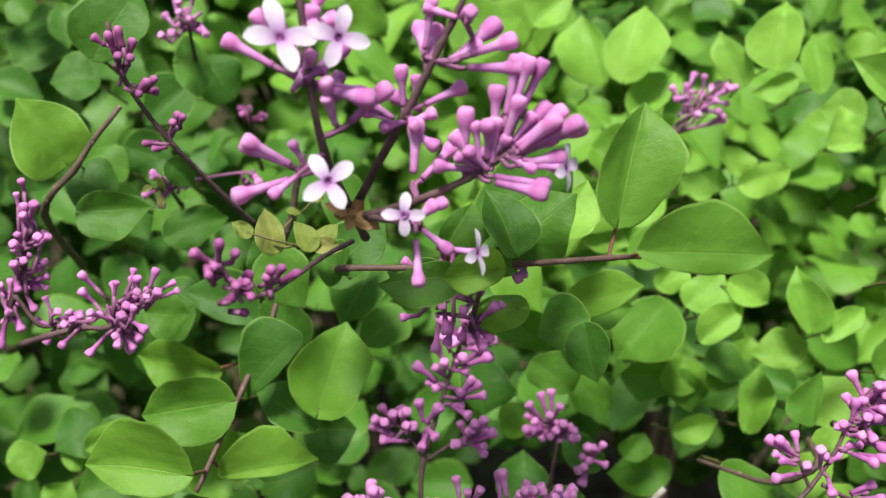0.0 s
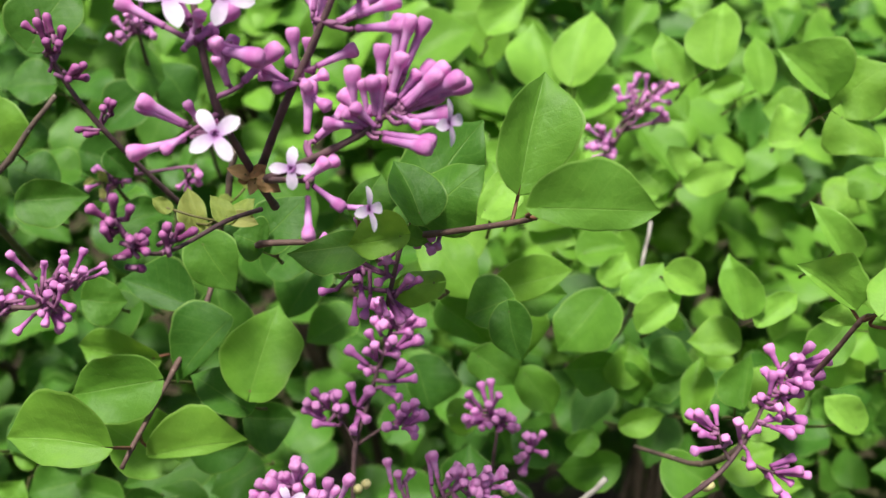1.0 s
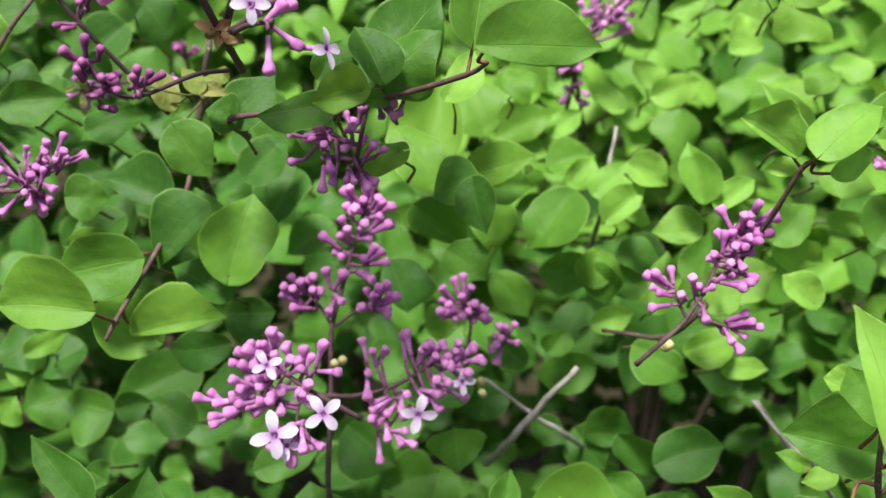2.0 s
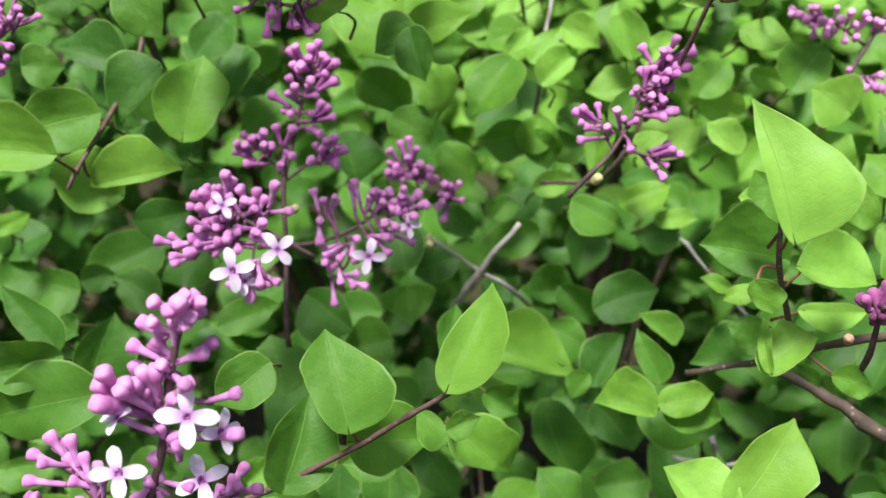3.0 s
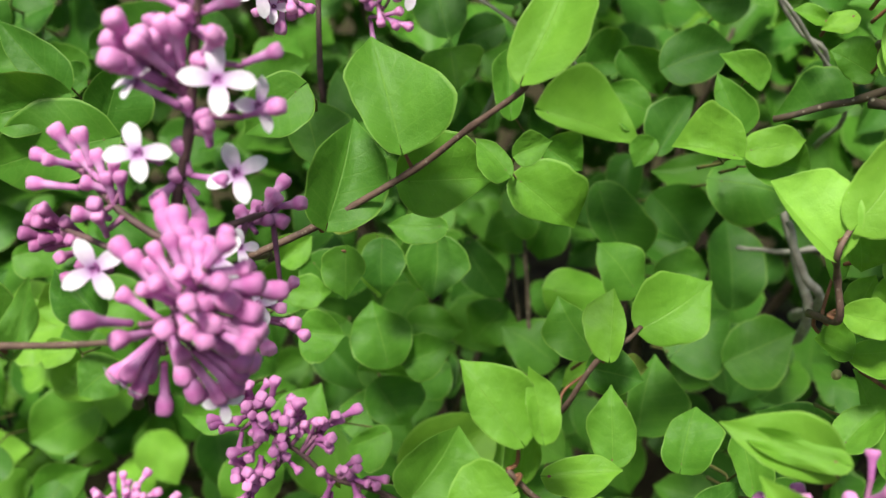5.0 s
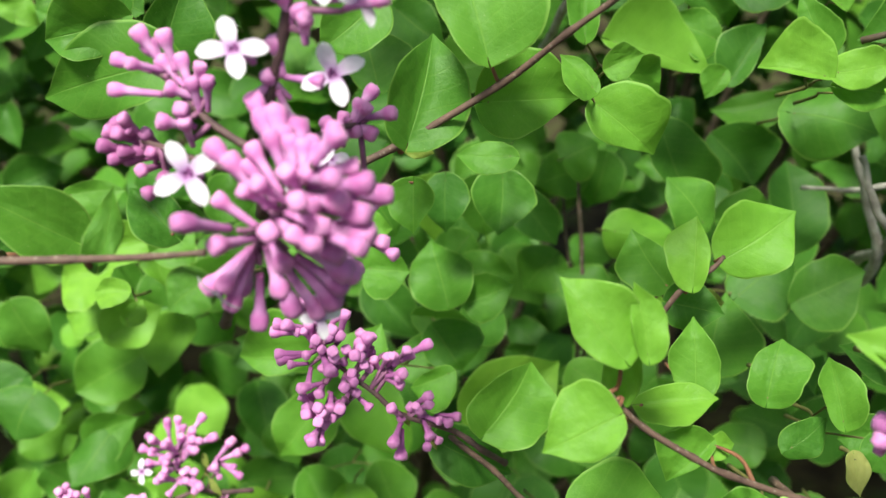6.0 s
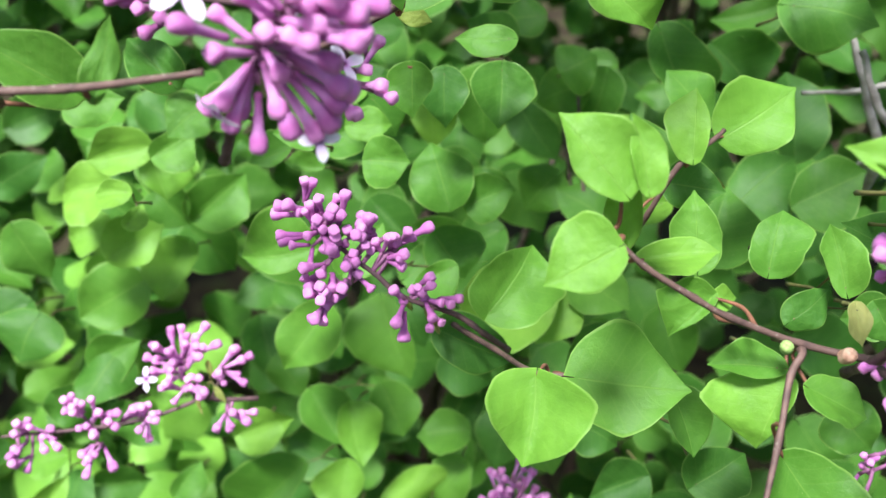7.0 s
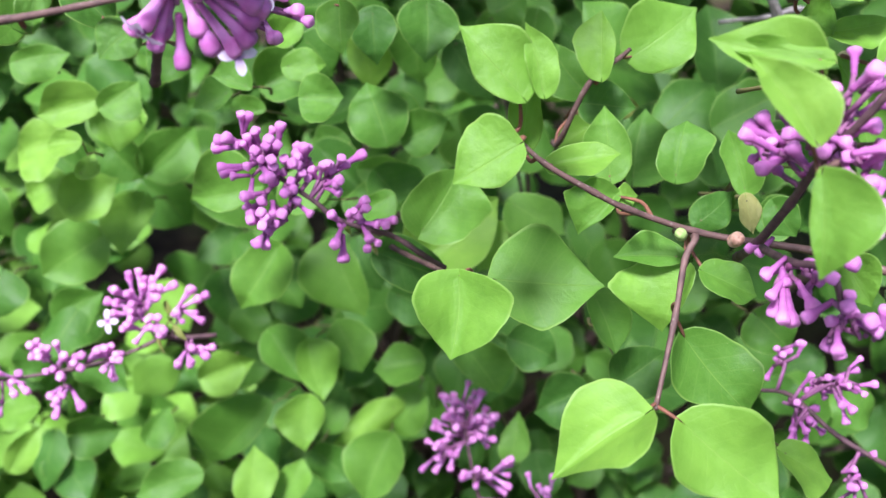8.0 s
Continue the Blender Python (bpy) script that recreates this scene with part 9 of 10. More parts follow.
shoot("", [(0.0061, 0.4025, 0.7672), (0.0036, 0.3733, 0.7874), (0.0009, 0.3574, 0.7977)], [
    ((0.0020, 0.3268, 0.8173), (-0.0108, 0.3275, 0.8186), (0.0022, 0.0049, 0.54, 0.59), "mid")])
shoot("", [(0.0121, 0.4775, 0.7098), (0.0191, 0.4483, 0.7300), (0.0180, 0.4323, 0.7403)], [
    ((0.0180, 0.4021, 0.7597), (0.0069, 0.3945, 0.7467), 0.0210)])
shoot("", [(0.0524, 0.4876, 0.7204), (0.0475, 0.4584, 0.7406), (0.0495, 0.4424, 0.7509)], [
    ((0.0495, 0.4122, 0.7703), (0.0331, 0.4015, 0.7534), 0.0210)])
shoot("", [(0.0457, 0.4055, 0.6751), (0.0419, 0.3763, 0.6953), (0.0438, 0.3604, 0.7055)], [
    ((0.0438, 0.3301, 0.7250), (0.0624, 0.3260, 0.7150), 0.0192)])
shoot("", [(0.1125, 0.4115, 0.6826), (0.1061, 0.3823, 0.7028), (0.1107, 0.3664, 0.7130)], [
    ((0.1107, 0.3361, 0.7325), (0.0915, 0.3310, 0.7221), 0.0192)])
shoot("", [(0.1241, 0.3935, 0.7604), (0.1174, 0.3643, 0.7806), (0.1188, 0.3484, 0.7909)], [
    ((0.1188, 0.3181, 0.8103), (0.1075, 0.3143, 0.8049), 0.0107)])
shoot("", [(0.1293, 0.4066, 0.7855), (0.1259, 0.3774, 0.8057), (0.1310, 0.3615, 0.8159)], [
    ((0.1310, 0.3312, 0.8354), (0.1189, 0.3361, 0.8506), 0.0176)])
shoot("", [(0.1504, 0.3193, 0.7747), (0.1549, 0.2901, 0.7949), (0.1517, 0.2742, 0.8051)], [
    ((0.1414, 0.2445, 0.8211), (0.1522, 0.2493, 0.8283), 0.0103),
    ((0.1621, 0.2434, 0.8280), (0.1679, 0.2367, 0.8207), 0.0103)])
shoot("", [(0.1434, 0.2305, 0.8405), (0.1437, 0.2247, 0.8445), (0.1438, 0.2215, 0.8465)], [
    ((0.1438, 0.2154, 0.8504), (0.1455, 0.2095, 0.8433), 0.0059)])
shoot("", [(-0.0860, 0.4987, 0.6716), (-0.0887, 0.4695, 0.6918), (-0.0838, 0.4536, 0.7020)], [
    ((-0.0838, 0.4233, 0.7215), (-0.0646, 0.4190, 0.6992), 0.0267)])
shoot("", [(0.0120, 0.2683, 0.8623), (0.0133, 0.2391, 0.8825), (0.0088, 0.2231, 0.8928)], [
    ((0.0088, 0.1929, 0.9122), (0.0027, 0.1880, 0.9094), 0.0091)])
shoot("", [(0.0065, 0.3209, 1.0502), (0.0056, 0.3150, 1.0543), (0.0061, 0.3118, 1.0563)], [
    ((0.0047, 0.3067, 1.0602), (0.0003, 0.3054, 1.0623), 0.0034),
    ((0.0044, 0.3078, 1.0592), (0.0019, 0.3073, 1.0585), 0.0026),
    ((0.0068, 0.3065, 1.0596), (0.0052, 0.3050, 1.0563), 0.0034),
    ((0.0062, 0.3043, 1.0612), (0.0086, 0.3070, 1.0637), 0.0031),
    ((0.0082, 0.3037, 1.0608), (0.0131, 0.3029, 1.0589), 0.0036)], "dry")
shoot("", [(0.0636, 0.3578, 0.8649), (0.0636, 0.3286, 0.8851), (0.0601, 0.3126, 0.8953)], [
    ((0.0569, 0.2752, 0.9072), (0.0808, 0.2766, 0.9089), (0.0126, 0.0094, 0.58, 0.30), "mid")])
shoot("", [(0.1582, 0.4367, 0.8122), (0.1664, 0.4075, 0.8324), (0.1609, 0.3915, 0.8427)], [
    ((0.1609, 0.3613, 0.8621), (0.1878, 0.3504, 0.8623), 0.0246)])
shoot("", [(0.1492, 0.5018, 0.7957), (0.1510, 0.4726, 0.8159), (0.1477, 0.4566, 0.8262)], [
    ((0.1784, 0.4288, 0.8345), (0.1499, 0.4254, 0.8298), (0.0107, 0.0052, 0.63, 0.53), "deep")])
shoot("", [(0.1044, 0.5080, 0.7455), (0.1051, 0.4788, 0.7657), (0.0999, 0.4629, 0.7760)], [
    ((0.0999, 0.4326, 0.7954), (0.0801, 0.4261, 0.7901), 0.0201)])
shoot("", [(0.0930, 0.4906, 0.7611), (0.0874, 0.4614, 0.7813), (0.0905, 0.4454, 0.7916)], [
    ((0.0905, 0.4152, 0.8110), (0.1045, 0.4204, 0.8166), 0.0215)])
shoot("", [(0.0707, 0.4800, 0.7770), (0.0604, 0.4508, 0.7972), (0.0663, 0.4348, 0.8074)], [
    ((0.0663, 0.4046, 0.8269), (0.0502, 0.4091, 0.8367), 0.0182)])
shoot("", [(-0.0052, 0.4270, 0.7063), (-0.0091, 0.3978, 0.7265), (-0.0081, 0.3819, 0.7367)], [
    ((-0.0081, 0.3516, 0.7562), (-0.0372, 0.3444, 0.7670), 0.0182)])
shoot("", [(-0.0866, 0.4622, 0.7169), (-0.0773, 0.4330, 0.7371), (-0.0809, 0.4170, 0.7474)], [
    ((-0.0809, 0.3868, 0.7668), (-0.0687, 0.3799, 0.7543), 0.0226)])
shoot("", [(-0.1171, 0.4372, 0.7111), (-0.1077, 0.4080, 0.7313), (-0.1123, 0.3920, 0.7416)], [
    ((-0.0972, 0.3676, 0.7632), (-0.1156, 0.3633, 0.7581), (0.0086, 0.0095, 0.64, 0.54), "fresh")])
shoot("", [(-0.1314, 0.4263, 0.6760), (-0.1350, 0.3971, 0.6962), (-0.1309, 0.3812, 0.7064)], [
    ((-0.1309, 0.3509, 0.7259), (-0.1380, 0.3367, 0.7131), 0.0288)])
shoot("", [(-0.1000, 0.4288, 0.6547), (-0.1047, 0.3996, 0.6749), (-0.1018, 0.3837, 0.6852)], [
    ((-0.1018, 0.3534, 0.7046), (-0.1142, 0.3289, 0.6989), 0.0262)])
shoot("", [(0.0483, 0.6829, 0.9715), (0.0432, 0.6537, 0.9917), (0.0469, 0.6378, 1.0020)], [
    ((0.0469, 0.6075, 1.0214), (0.0246, 0.6100, 1.0421), 0.0267)], "fresh")
shoot("", [(0.1027, 0.6344, 0.9522), (0.1002, 0.6052, 0.9724), (0.0971, 0.5892, 0.9826)], [
    ((0.0971, 0.5590, 1.0021), (0.1094, 0.5618, 1.0108), 0.0164)], "fresh")
shoot("", [(0.1282, 0.6253, 0.9691), (0.1295, 0.5961, 0.9893), (0.1307, 0.5802, 0.9996)], [
    ((0.1307, 0.5499, 1.0190), (0.1401, 0.5508, 1.0251), 0.0161)], "fresh")
shoot("", [(0.1824, 0.5762, 0.9799), (0.1815, 0.5470, 1.0001), (0.1806, 0.5311, 1.0104)], [
    ((0.1804, 0.5119, 1.0324), (0.1648, 0.5152, 1.0323), 0.0176),
    ((0.1669, 0.4983, 1.0224), (0.1811, 0.5002, 1.0245), (0.0148, 0.0040, 0.54, 0.59), "bright")], "fresh")
shoot("", [(0.0760, 0.5139, 0.9661), (0.0800, 0.4847, 0.9863), (0.0750, 0.4687, 0.9965)], [
    ((0.0750, 0.4385, 1.0160), (0.0844, 0.4410, 1.0225), 0.0144)], "fresh")
shoot("", [(0.0591, 0.4554, 0.9755), (0.0608, 0.4262, 0.9957), (0.0615, 0.4102, 1.0059)], [
    ((0.0561, 0.3785, 1.0277), (0.0633, 0.3857, 1.0421), (0.0042, 0.0082, 0.49, 0.48), "bright")], "fresh")
shoot("", [(-0.0911, 0.5902, 0.9611), (-0.0901, 0.5610, 0.9813), (-0.0928, 0.5450, 0.9916)], [
    ((-0.1017, 0.5114, 1.0124), (-0.1158, 0.4999, 0.9990), 0.0210),
    ((-0.0838, 0.5182, 1.0097), (-0.0952, 0.5163, 1.0269), 0.0210)])
shoot("", [(-0.1166, 0.5537, 0.9461), (-0.1193, 0.5245, 0.9663), (-0.1142, 0.5086, 0.9765)], [
    ((-0.1142, 0.4783, 0.9960), (-0.0962, 0.4808, 0.9895), 0.0176)])
shoot("", [(-0.1482, 0.5587, 0.9485), (-0.1521, 0.5295, 0.9687), (-0.1481, 0.5135, 0.9790)], [
    ((-0.1481, 0.4833, 0.9984), (-0.1362, 0.4872, 0.9882), 0.0236)])
shoot("", [(-0.0786, 0.5019, 0.9058), (-0.0760, 0.4727, 0.9260), (-0.0746, 0.4567, 0.9363)], [
    ((-0.0746, 0.4265, 0.9557), (-0.0889, 0.4163, 0.9447), 0.0205)])
shoot("", [(-0.0290, 0.4752, 0.9113), (-0.0305, 0.4460, 0.9315), (-0.0309, 0.4300, 0.9418)], [
    ((-0.0309, 0.3998, 0.9612), (-0.0365, 0.4063, 0.9798), 0.0205)])
shoot("", [(-0.0028, 0.5129, 0.9254), (-0.0087, 0.4837, 0.9456), (-0.0068, 0.4678, 0.9558)], [
    ((-0.0068, 0.4375, 0.9753), (-0.0165, 0.4238, 0.9593), 0.0217)])
shoot("", [(-0.0003, 0.5240, 0.8989), (0.0002, 0.4948, 0.9191), (0.0050, 0.4788, 0.9294)], [
    ((0.0050, 0.4486, 0.9488), (-0.0111, 0.4389, 0.9418), 0.0182)])
shoot("", [(-0.0262, 0.5404, 0.9453), (-0.0244, 0.5112, 0.9655), (-0.0269, 0.4952, 0.9757)], [
    ((-0.0269, 0.4650, 0.9952), (-0.0115, 0.4585, 0.9824), 0.0182)])
shoot("", [(0.2138, 0.3954, 0.9226), (0.2116, 0.3662, 0.9428), (0.2086, 0.3502, 0.9530)], [
    ((0.2086, 0.3200, 0.9725), (0.1999, 0.3216, 0.9661), 0.0150)], "fresh")
shoot("", [(0.2299, 0.3911, 0.9002), (0.2262, 0.3619, 0.9204), (0.2261, 0.3460, 0.9306)], [
    ((0.2261, 0.3157, 0.9501), (0.2173, 0.3225, 0.9604), 0.0174)], "fresh")
shoot("", [(0.2288, 0.4160, 0.9098), (0.2304, 0.3868, 0.9300), (0.2287, 0.3708, 0.9403)], [
    ((0.2238, 0.3413, 0.9526), (0.2316, 0.3359, 0.9511), 0.0144),
    ((0.2338, 0.3384, 0.9601), (0.2260, 0.3460, 0.9669), 0.0164),
    ((0.2285, 0.3420, 0.9665), (0.2190, 0.3532, 0.9761), 0.0185)], "fresh")
shoot("", [(0.2207, 0.4489, 0.9213), (0.2149, 0.4197, 0.9415), (0.2148, 0.4037, 0.9518)], [
    ((0.2118, 0.3707, 0.9617), (0.2204, 0.3734, 0.9735), 0.0173),
    ((0.2178, 0.3762, 0.9808), (0.2060, 0.3809, 0.9873), 0.0195)], "fresh")
shoot("", [(0.2464, 0.4578, 0.9171), (0.2454, 0.4286, 0.9373), (0.2473, 0.4126, 0.9476)], [
    ((0.2473, 0.3824, 0.9670), (0.2351, 0.3893, 0.9773), 0.0205)], "fresh")
shoot("", [(0.1625, 0.4987, 0.8967), (0.1554, 0.4695, 0.9169), (0.1607, 0.4535, 0.9271)], [
    ((0.1607, 0.4233, 0.9466), (0.1802, 0.4243, 0.9586), 0.0192)], "fresh")
shoot("", [(-0.1038, 0.4703, 0.8606), (-0.1079, 0.4411, 0.8808), (-0.1024, 0.4251, 0.8911)], [
    ((-0.1024, 0.3949, 0.9105), (-0.0925, 0.4077, 0.9142), 0.0091)], "fresh")
shoot("", [(-0.1183, 0.4453, 0.8702), (-0.1198, 0.4161, 0.8904), (-0.1191, 0.4001, 0.9006)], [
    ((-0.1191, 0.3699, 0.9201), (-0.1089, 0.3746, 0.9228), 0.0130)], "fresh")
shoot("", [(-0.0975, 0.4636, 0.9789), (-0.0979, 0.4344, 0.9991), (-0.0988, 0.4184, 1.0094)], [
    ((-0.0988, 0.3882, 1.0288), (-0.1095, 0.3849, 1.0475), 0.0222)])
shoot("", [(-0.0699, 0.4726, 0.9771), (-0.0735, 0.4434, 0.9973), (-0.0678, 0.4274, 1.0076)], [
    ((-0.0678, 0.3972, 1.0270), (-0.0599, 0.3982, 1.0197), 0.0087)])
shoot("", [(-0.0732, 0.5057, 0.9502), (-0.0694, 0.4765, 0.9704), (-0.0722, 0.4606, 0.9807)], [
    ((-0.0722, 0.4303, 1.0001), (-0.0859, 0.4209, 0.9915), 0.0173)])
shoot("", [(-0.0765, 0.5153, 0.9042), (-0.0731, 0.4861, 0.9244), (-0.0770, 0.4702, 0.9347)], [
    ((-0.0770, 0.4399, 0.9541), (-0.0974, 0.4274, 0.9484), 0.0205)])
shoot("", [(0.0449, 0.4005, 0.9964), (0.0436, 0.3713, 1.0166), (0.0427, 0.3553, 1.0269)], [
    ((0.0399, 0.3155, 1.0458), (0.0265, 0.3131, 1.0425), (0.0041, 0.0073, 0.62, 0.38), "fresh"),
    ((0.0425, 0.3255, 1.0465), (0.0347, 0.3315, 1.0591), 0.0140),
    ((0.0432, 0.3330, 1.0443), (0.0555, 0.3354, 1.0585), 0.0171)])
shoot("", [(0.0664, 0.4370, 0.9588), (0.0782, 0.4078, 0.9790), (0.0724, 0.3918, 0.9892)], [
    ((0.0667, 0.3587, 1.0070), (0.0715, 0.3511, 0.9939), 0.0124),
    ((0.0665, 0.3673, 1.0053), (0.0535, 0.3668, 0.9982), 0.0162)])
shoot("", [(0.0270, 0.3947, 0.9946), (0.0274, 0.3655, 1.0148), (0.0319, 0.3495, 1.0251)], [
    ((0.0297, 0.3215, 1.0397), (0.0107, 0.3188, 1.0360), (0.0068, 0.0039, 0.55, 0.28), "deep")])
shoot("", [(-0.0080, 0.4188, 0.9768), (-0.0058, 0.3896, 0.9970), (-0.0022, 0.3736, 1.0073)], [
    ((-0.0019, 0.3413, 1.0270), (-0.0088, 0.3393, 1.0306), 0.0124),
    ((-0.0026, 0.3455, 1.0264), (0.0077, 0.3519, 1.0387), 0.0144)])
shoot("", [(-0.0307, 0.4392, 0.9656), (-0.0206, 0.4100, 0.9858), (-0.0265, 0.3941, 0.9960)], [
    ((-0.0265, 0.3638, 1.0155), (-0.0153, 0.3605, 1.0017), 0.0155)])
shoot("", [(0.0858, 0.3392, 0.8763), (0.0809, 0.3100, 0.8965), (0.0812, 0.2941, 0.9067)], [
    ((0.0870, 0.2962, 0.8971), (0.1037, 0.2891, 0.8854), (0.0129, 0.0067, 0.68, 0.32), "fresh"),
    ((0.0834, 0.2690, 0.9140), (0.0750, 0.2735, 0.9214), (0.0065, 0.0029, 0.28, 0.53), "mid")], "fresh")
shoot("", [(0.1428, 0.3220, 0.8004), (0.1456, 0.2928, 0.8206), (0.1459, 0.2769, 0.8309)], [
    ((0.1346, 0.2497, 0.8335), (0.1373, 0.2586, 0.8477), (0.0059, 0.0097, 0.52, 0.68), "mid")])
shoot("", [(-0.0680, 0.4692, 0.9535), (-0.0696, 0.4400, 0.9737), (-0.0671, 0.4240, 0.9840)], [
    ((-0.0671, 0.3938, 1.0034), (-0.0509, 0.4050, 1.0075), 0.0132)])
shoot("", [(-0.0667, 0.4448, 0.9382), (-0.0686, 0.4156, 0.9584), (-0.0663, 0.3997, 0.9687)], [
    ((-0.0663, 0.3694, 0.9881), (-0.0545, 0.3723, 0.9878), 0.0147)])
shoot("", [(-0.0382, 0.4588, 0.9600), (-0.0342, 0.4296, 0.9802), (-0.0332, 0.4136, 0.9905)], [
    ((-0.0332, 0.3834, 1.0099), (-0.0357, 0.3811, 0.9963), 0.0083)])
shoot("", [(-0.0441, 0.4012, 0.8616), (-0.0452, 0.3720, 0.8818), (-0.0497, 0.3560, 0.8921)], [
    ((-0.0497, 0.3258, 0.9115), (-0.0430, 0.3250, 0.9079), 0.0102)])
shoot("", [(0.0264, 0.3508, 0.8824), (0.0320, 0.3216, 0.9026), (0.0312, 0.3057, 0.9129)], [
    ((0.0312, 0.2754, 0.9323), (0.0183, 0.2676, 0.9237), 0.0147)])
shoot("", [(-0.0995, 0.4781, 0.8239), (-0.0929, 0.4489, 0.8441), (-0.0978, 0.4329, 0.8544)], [
    ((-0.0785, 0.4075, 0.8777), (-0.0993, 0.4072, 0.8793), (0.0145, 0.0086, 0.39, 0.52), "deep")])
shoot("", [(-0.1247, 0.4816, 0.8314), (-0.1232, 0.4524, 0.8516), (-0.1217, 0.4365, 0.8619)], [
    ((-0.1215, 0.4112, 0.8896), (-0.1132, 0.4151, 0.8907), 0.0119),
    ((-0.1220, 0.4013, 0.8730), (-0.1180, 0.4062, 0.8815), 0.0159)], "fresh")
shoot("", [(0.1056, 0.5794, 0.9332), (0.1084, 0.5502, 0.9534), (0.1033, 0.5343, 0.9637)], [
    ((0.0944, 0.4955, 0.9820), (0.1080, 0.5009, 0.9918), (0.0058, 0.0061, 0.42, 0.47), "bright"),
    ((0.1260, 0.5081, 0.9910), (0.1127, 0.5103, 0.9975), (0.0045, 0.0069, 0.46, 0.58), "bright")], "fresh")
shoot("", [(0.0870, 0.5667, 0.9254), (0.0862, 0.5375, 0.9456), (0.0886, 0.5216, 0.9559)], [
    ((0.0886, 0.4913, 0.9753), (0.1019, 0.4851, 0.9673), 0.0156)])
shoot("", [(0.1236, 0.5157, 0.8932), (0.1241, 0.4865, 0.9134), (0.1251, 0.4705, 0.9237)], [
    ((0.1258, 0.4436, 0.9508), (0.1425, 0.4423, 0.9472), 0.0145),
    ((0.1359, 0.4420, 0.9435), (0.1221, 0.4369, 0.9344), (0.0080, 0.0080, 0.56, 0.44), "mid")])
shoot("", [(0.1107, 0.4919, 0.8321), (0.1073, 0.4627, 0.8523), (0.1053, 0.4467, 0.8626)], [
    ((0.1139, 0.4174, 0.8799), (0.1249, 0.4072, 0.8703), 0.0183),
    ((0.0967, 0.4155, 0.8841), (0.1089, 0.4103, 0.8784), 0.0109)])
shoot("", [(0.0839, 0.4890, 0.7857), (0.0742, 0.4598, 0.8059), (0.0797, 0.4439, 0.8162)], [
    ((0.0797, 0.4136, 0.8356), (0.0620, 0.4150, 0.8332), 0.0167)])
shoot("", [(0.0435, 0.4153, 0.9722), (0.0511, 0.3861, 0.9924), (0.0469, 0.3702, 1.0027)], [
    ((0.0469, 0.3399, 1.0221), (0.0318, 0.3387, 1.0184), 0.0101)])
shoot("", [(0.0228, 0.4225, 0.9775), (0.0241, 0.3933, 0.9977), (0.0183, 0.3774, 1.0079)], [
    ((0.0183, 0.3471, 1.0274), (0.0270, 0.3449, 1.0173), 0.0110)])
shoot("", [(-0.0415, 0.3076, 0.7368), (-0.0400, 0.3017, 0.7408), (-0.0405, 0.2985, 0.7429)], [
    ((-0.0407, 0.2971, 0.7526), (-0.0391, 0.2942, 0.7484), 0.0024),
    ((-0.0378, 0.2915, 0.7451), (-0.0337, 0.2887, 0.7403), 0.0024),
    ((-0.0432, 0.2888, 0.7426), (-0.0422, 0.2855, 0.7364), 0.0020)])
shoot("", [(0.0418, 0.2733, 0.8019), (0.0411, 0.2674, 0.8059), (0.0412, 0.2642, 0.8080)], [
    ((0.0368, 0.2585, 0.8157), (0.0381, 0.2562, 0.8123), 0.0019),
    ((0.0420, 0.2595, 0.8119), (0.0441, 0.2556, 0.8083), 0.0021),
    ((0.0447, 0.2565, 0.8080), (0.0461, 0.2539, 0.8057), 0.0017)])
shoot("", [(-0.0256, 0.3965, 1.0111), (-0.0244, 0.3906, 1.0151), (-0.0245, 0.3874, 1.0172)], [
    ((-0.0179, 0.3840, 1.0262), (-0.0169, 0.3857, 1.0312), 0.0045),
    ((-0.0254, 0.3809, 1.0231), (-0.0216, 0.3823, 1.0221), 0.0024),
    ((-0.0303, 0.3792, 1.0139), (-0.0282, 0.3797, 1.0127), 0.0024)])
shoot("", [(-0.0755, 0.4190, 1.0049), (-0.0746, 0.4132, 1.0089), (-0.0753, 0.4100, 1.0110)], [
    ((-0.0748, 0.4045, 1.0178), (-0.0723, 0.4053, 1.0136), 0.0027),
    ((-0.0769, 0.4035, 1.0151), (-0.0796, 0.4015, 1.0137), 0.0020),
    ((-0.0741, 0.4038, 1.0118), (-0.0730, 0.4030, 1.0078), 0.0025)])
shoot("", [(0.0913, 0.4093, 0.8426), (0.0932, 0.3698, 0.8680), (0.0907, 0.3497, 0.8809)], [
    ((0.0850, 0.3201, 0.9054), (0.0851, 0.3310, 0.9229), (0.0057, 0.0044, 0.63, 0.52, 0.70), "mid"),
    ((0.0964, 0.3188, 0.8954), (0.1073, 0.3155, 0.8898), (0.0090, 0.0046, 0.47, 0.48, 0.50), "mid")])
shoot("", [(0.0822, 0.3522, 0.8651), (0.0848, 0.3127, 0.8905), (0.0847, 0.2926, 0.9035)], [
    ((0.0847, 0.2623, 0.9229), (0.0933, 0.2645, 0.9261), (0.0034, 0.0043, 0.52, 0.28), "mid")])
shoot("", [(0.1614, 0.4057, 0.8361), (0.1614, 0.3662, 0.8615), (0.1567, 0.3461, 0.8744)], [
    ((0.1567, 0.3158, 0.8939), (0.1758, 0.3149, 0.8920), (0.0067, 0.0064, 0.68, 0.40), "mid")])
shoot("", [(0.1847, 0.4267, 0.8463), (0.1857, 0.3872, 0.8716), (0.1892, 0.3671, 0.8846)], [
    ((0.1892, 0.3368, 0.9040), (0.1675, 0.3348, 0.9013), (0.0034, 0.0133, 0.57, 0.34), "deep")])
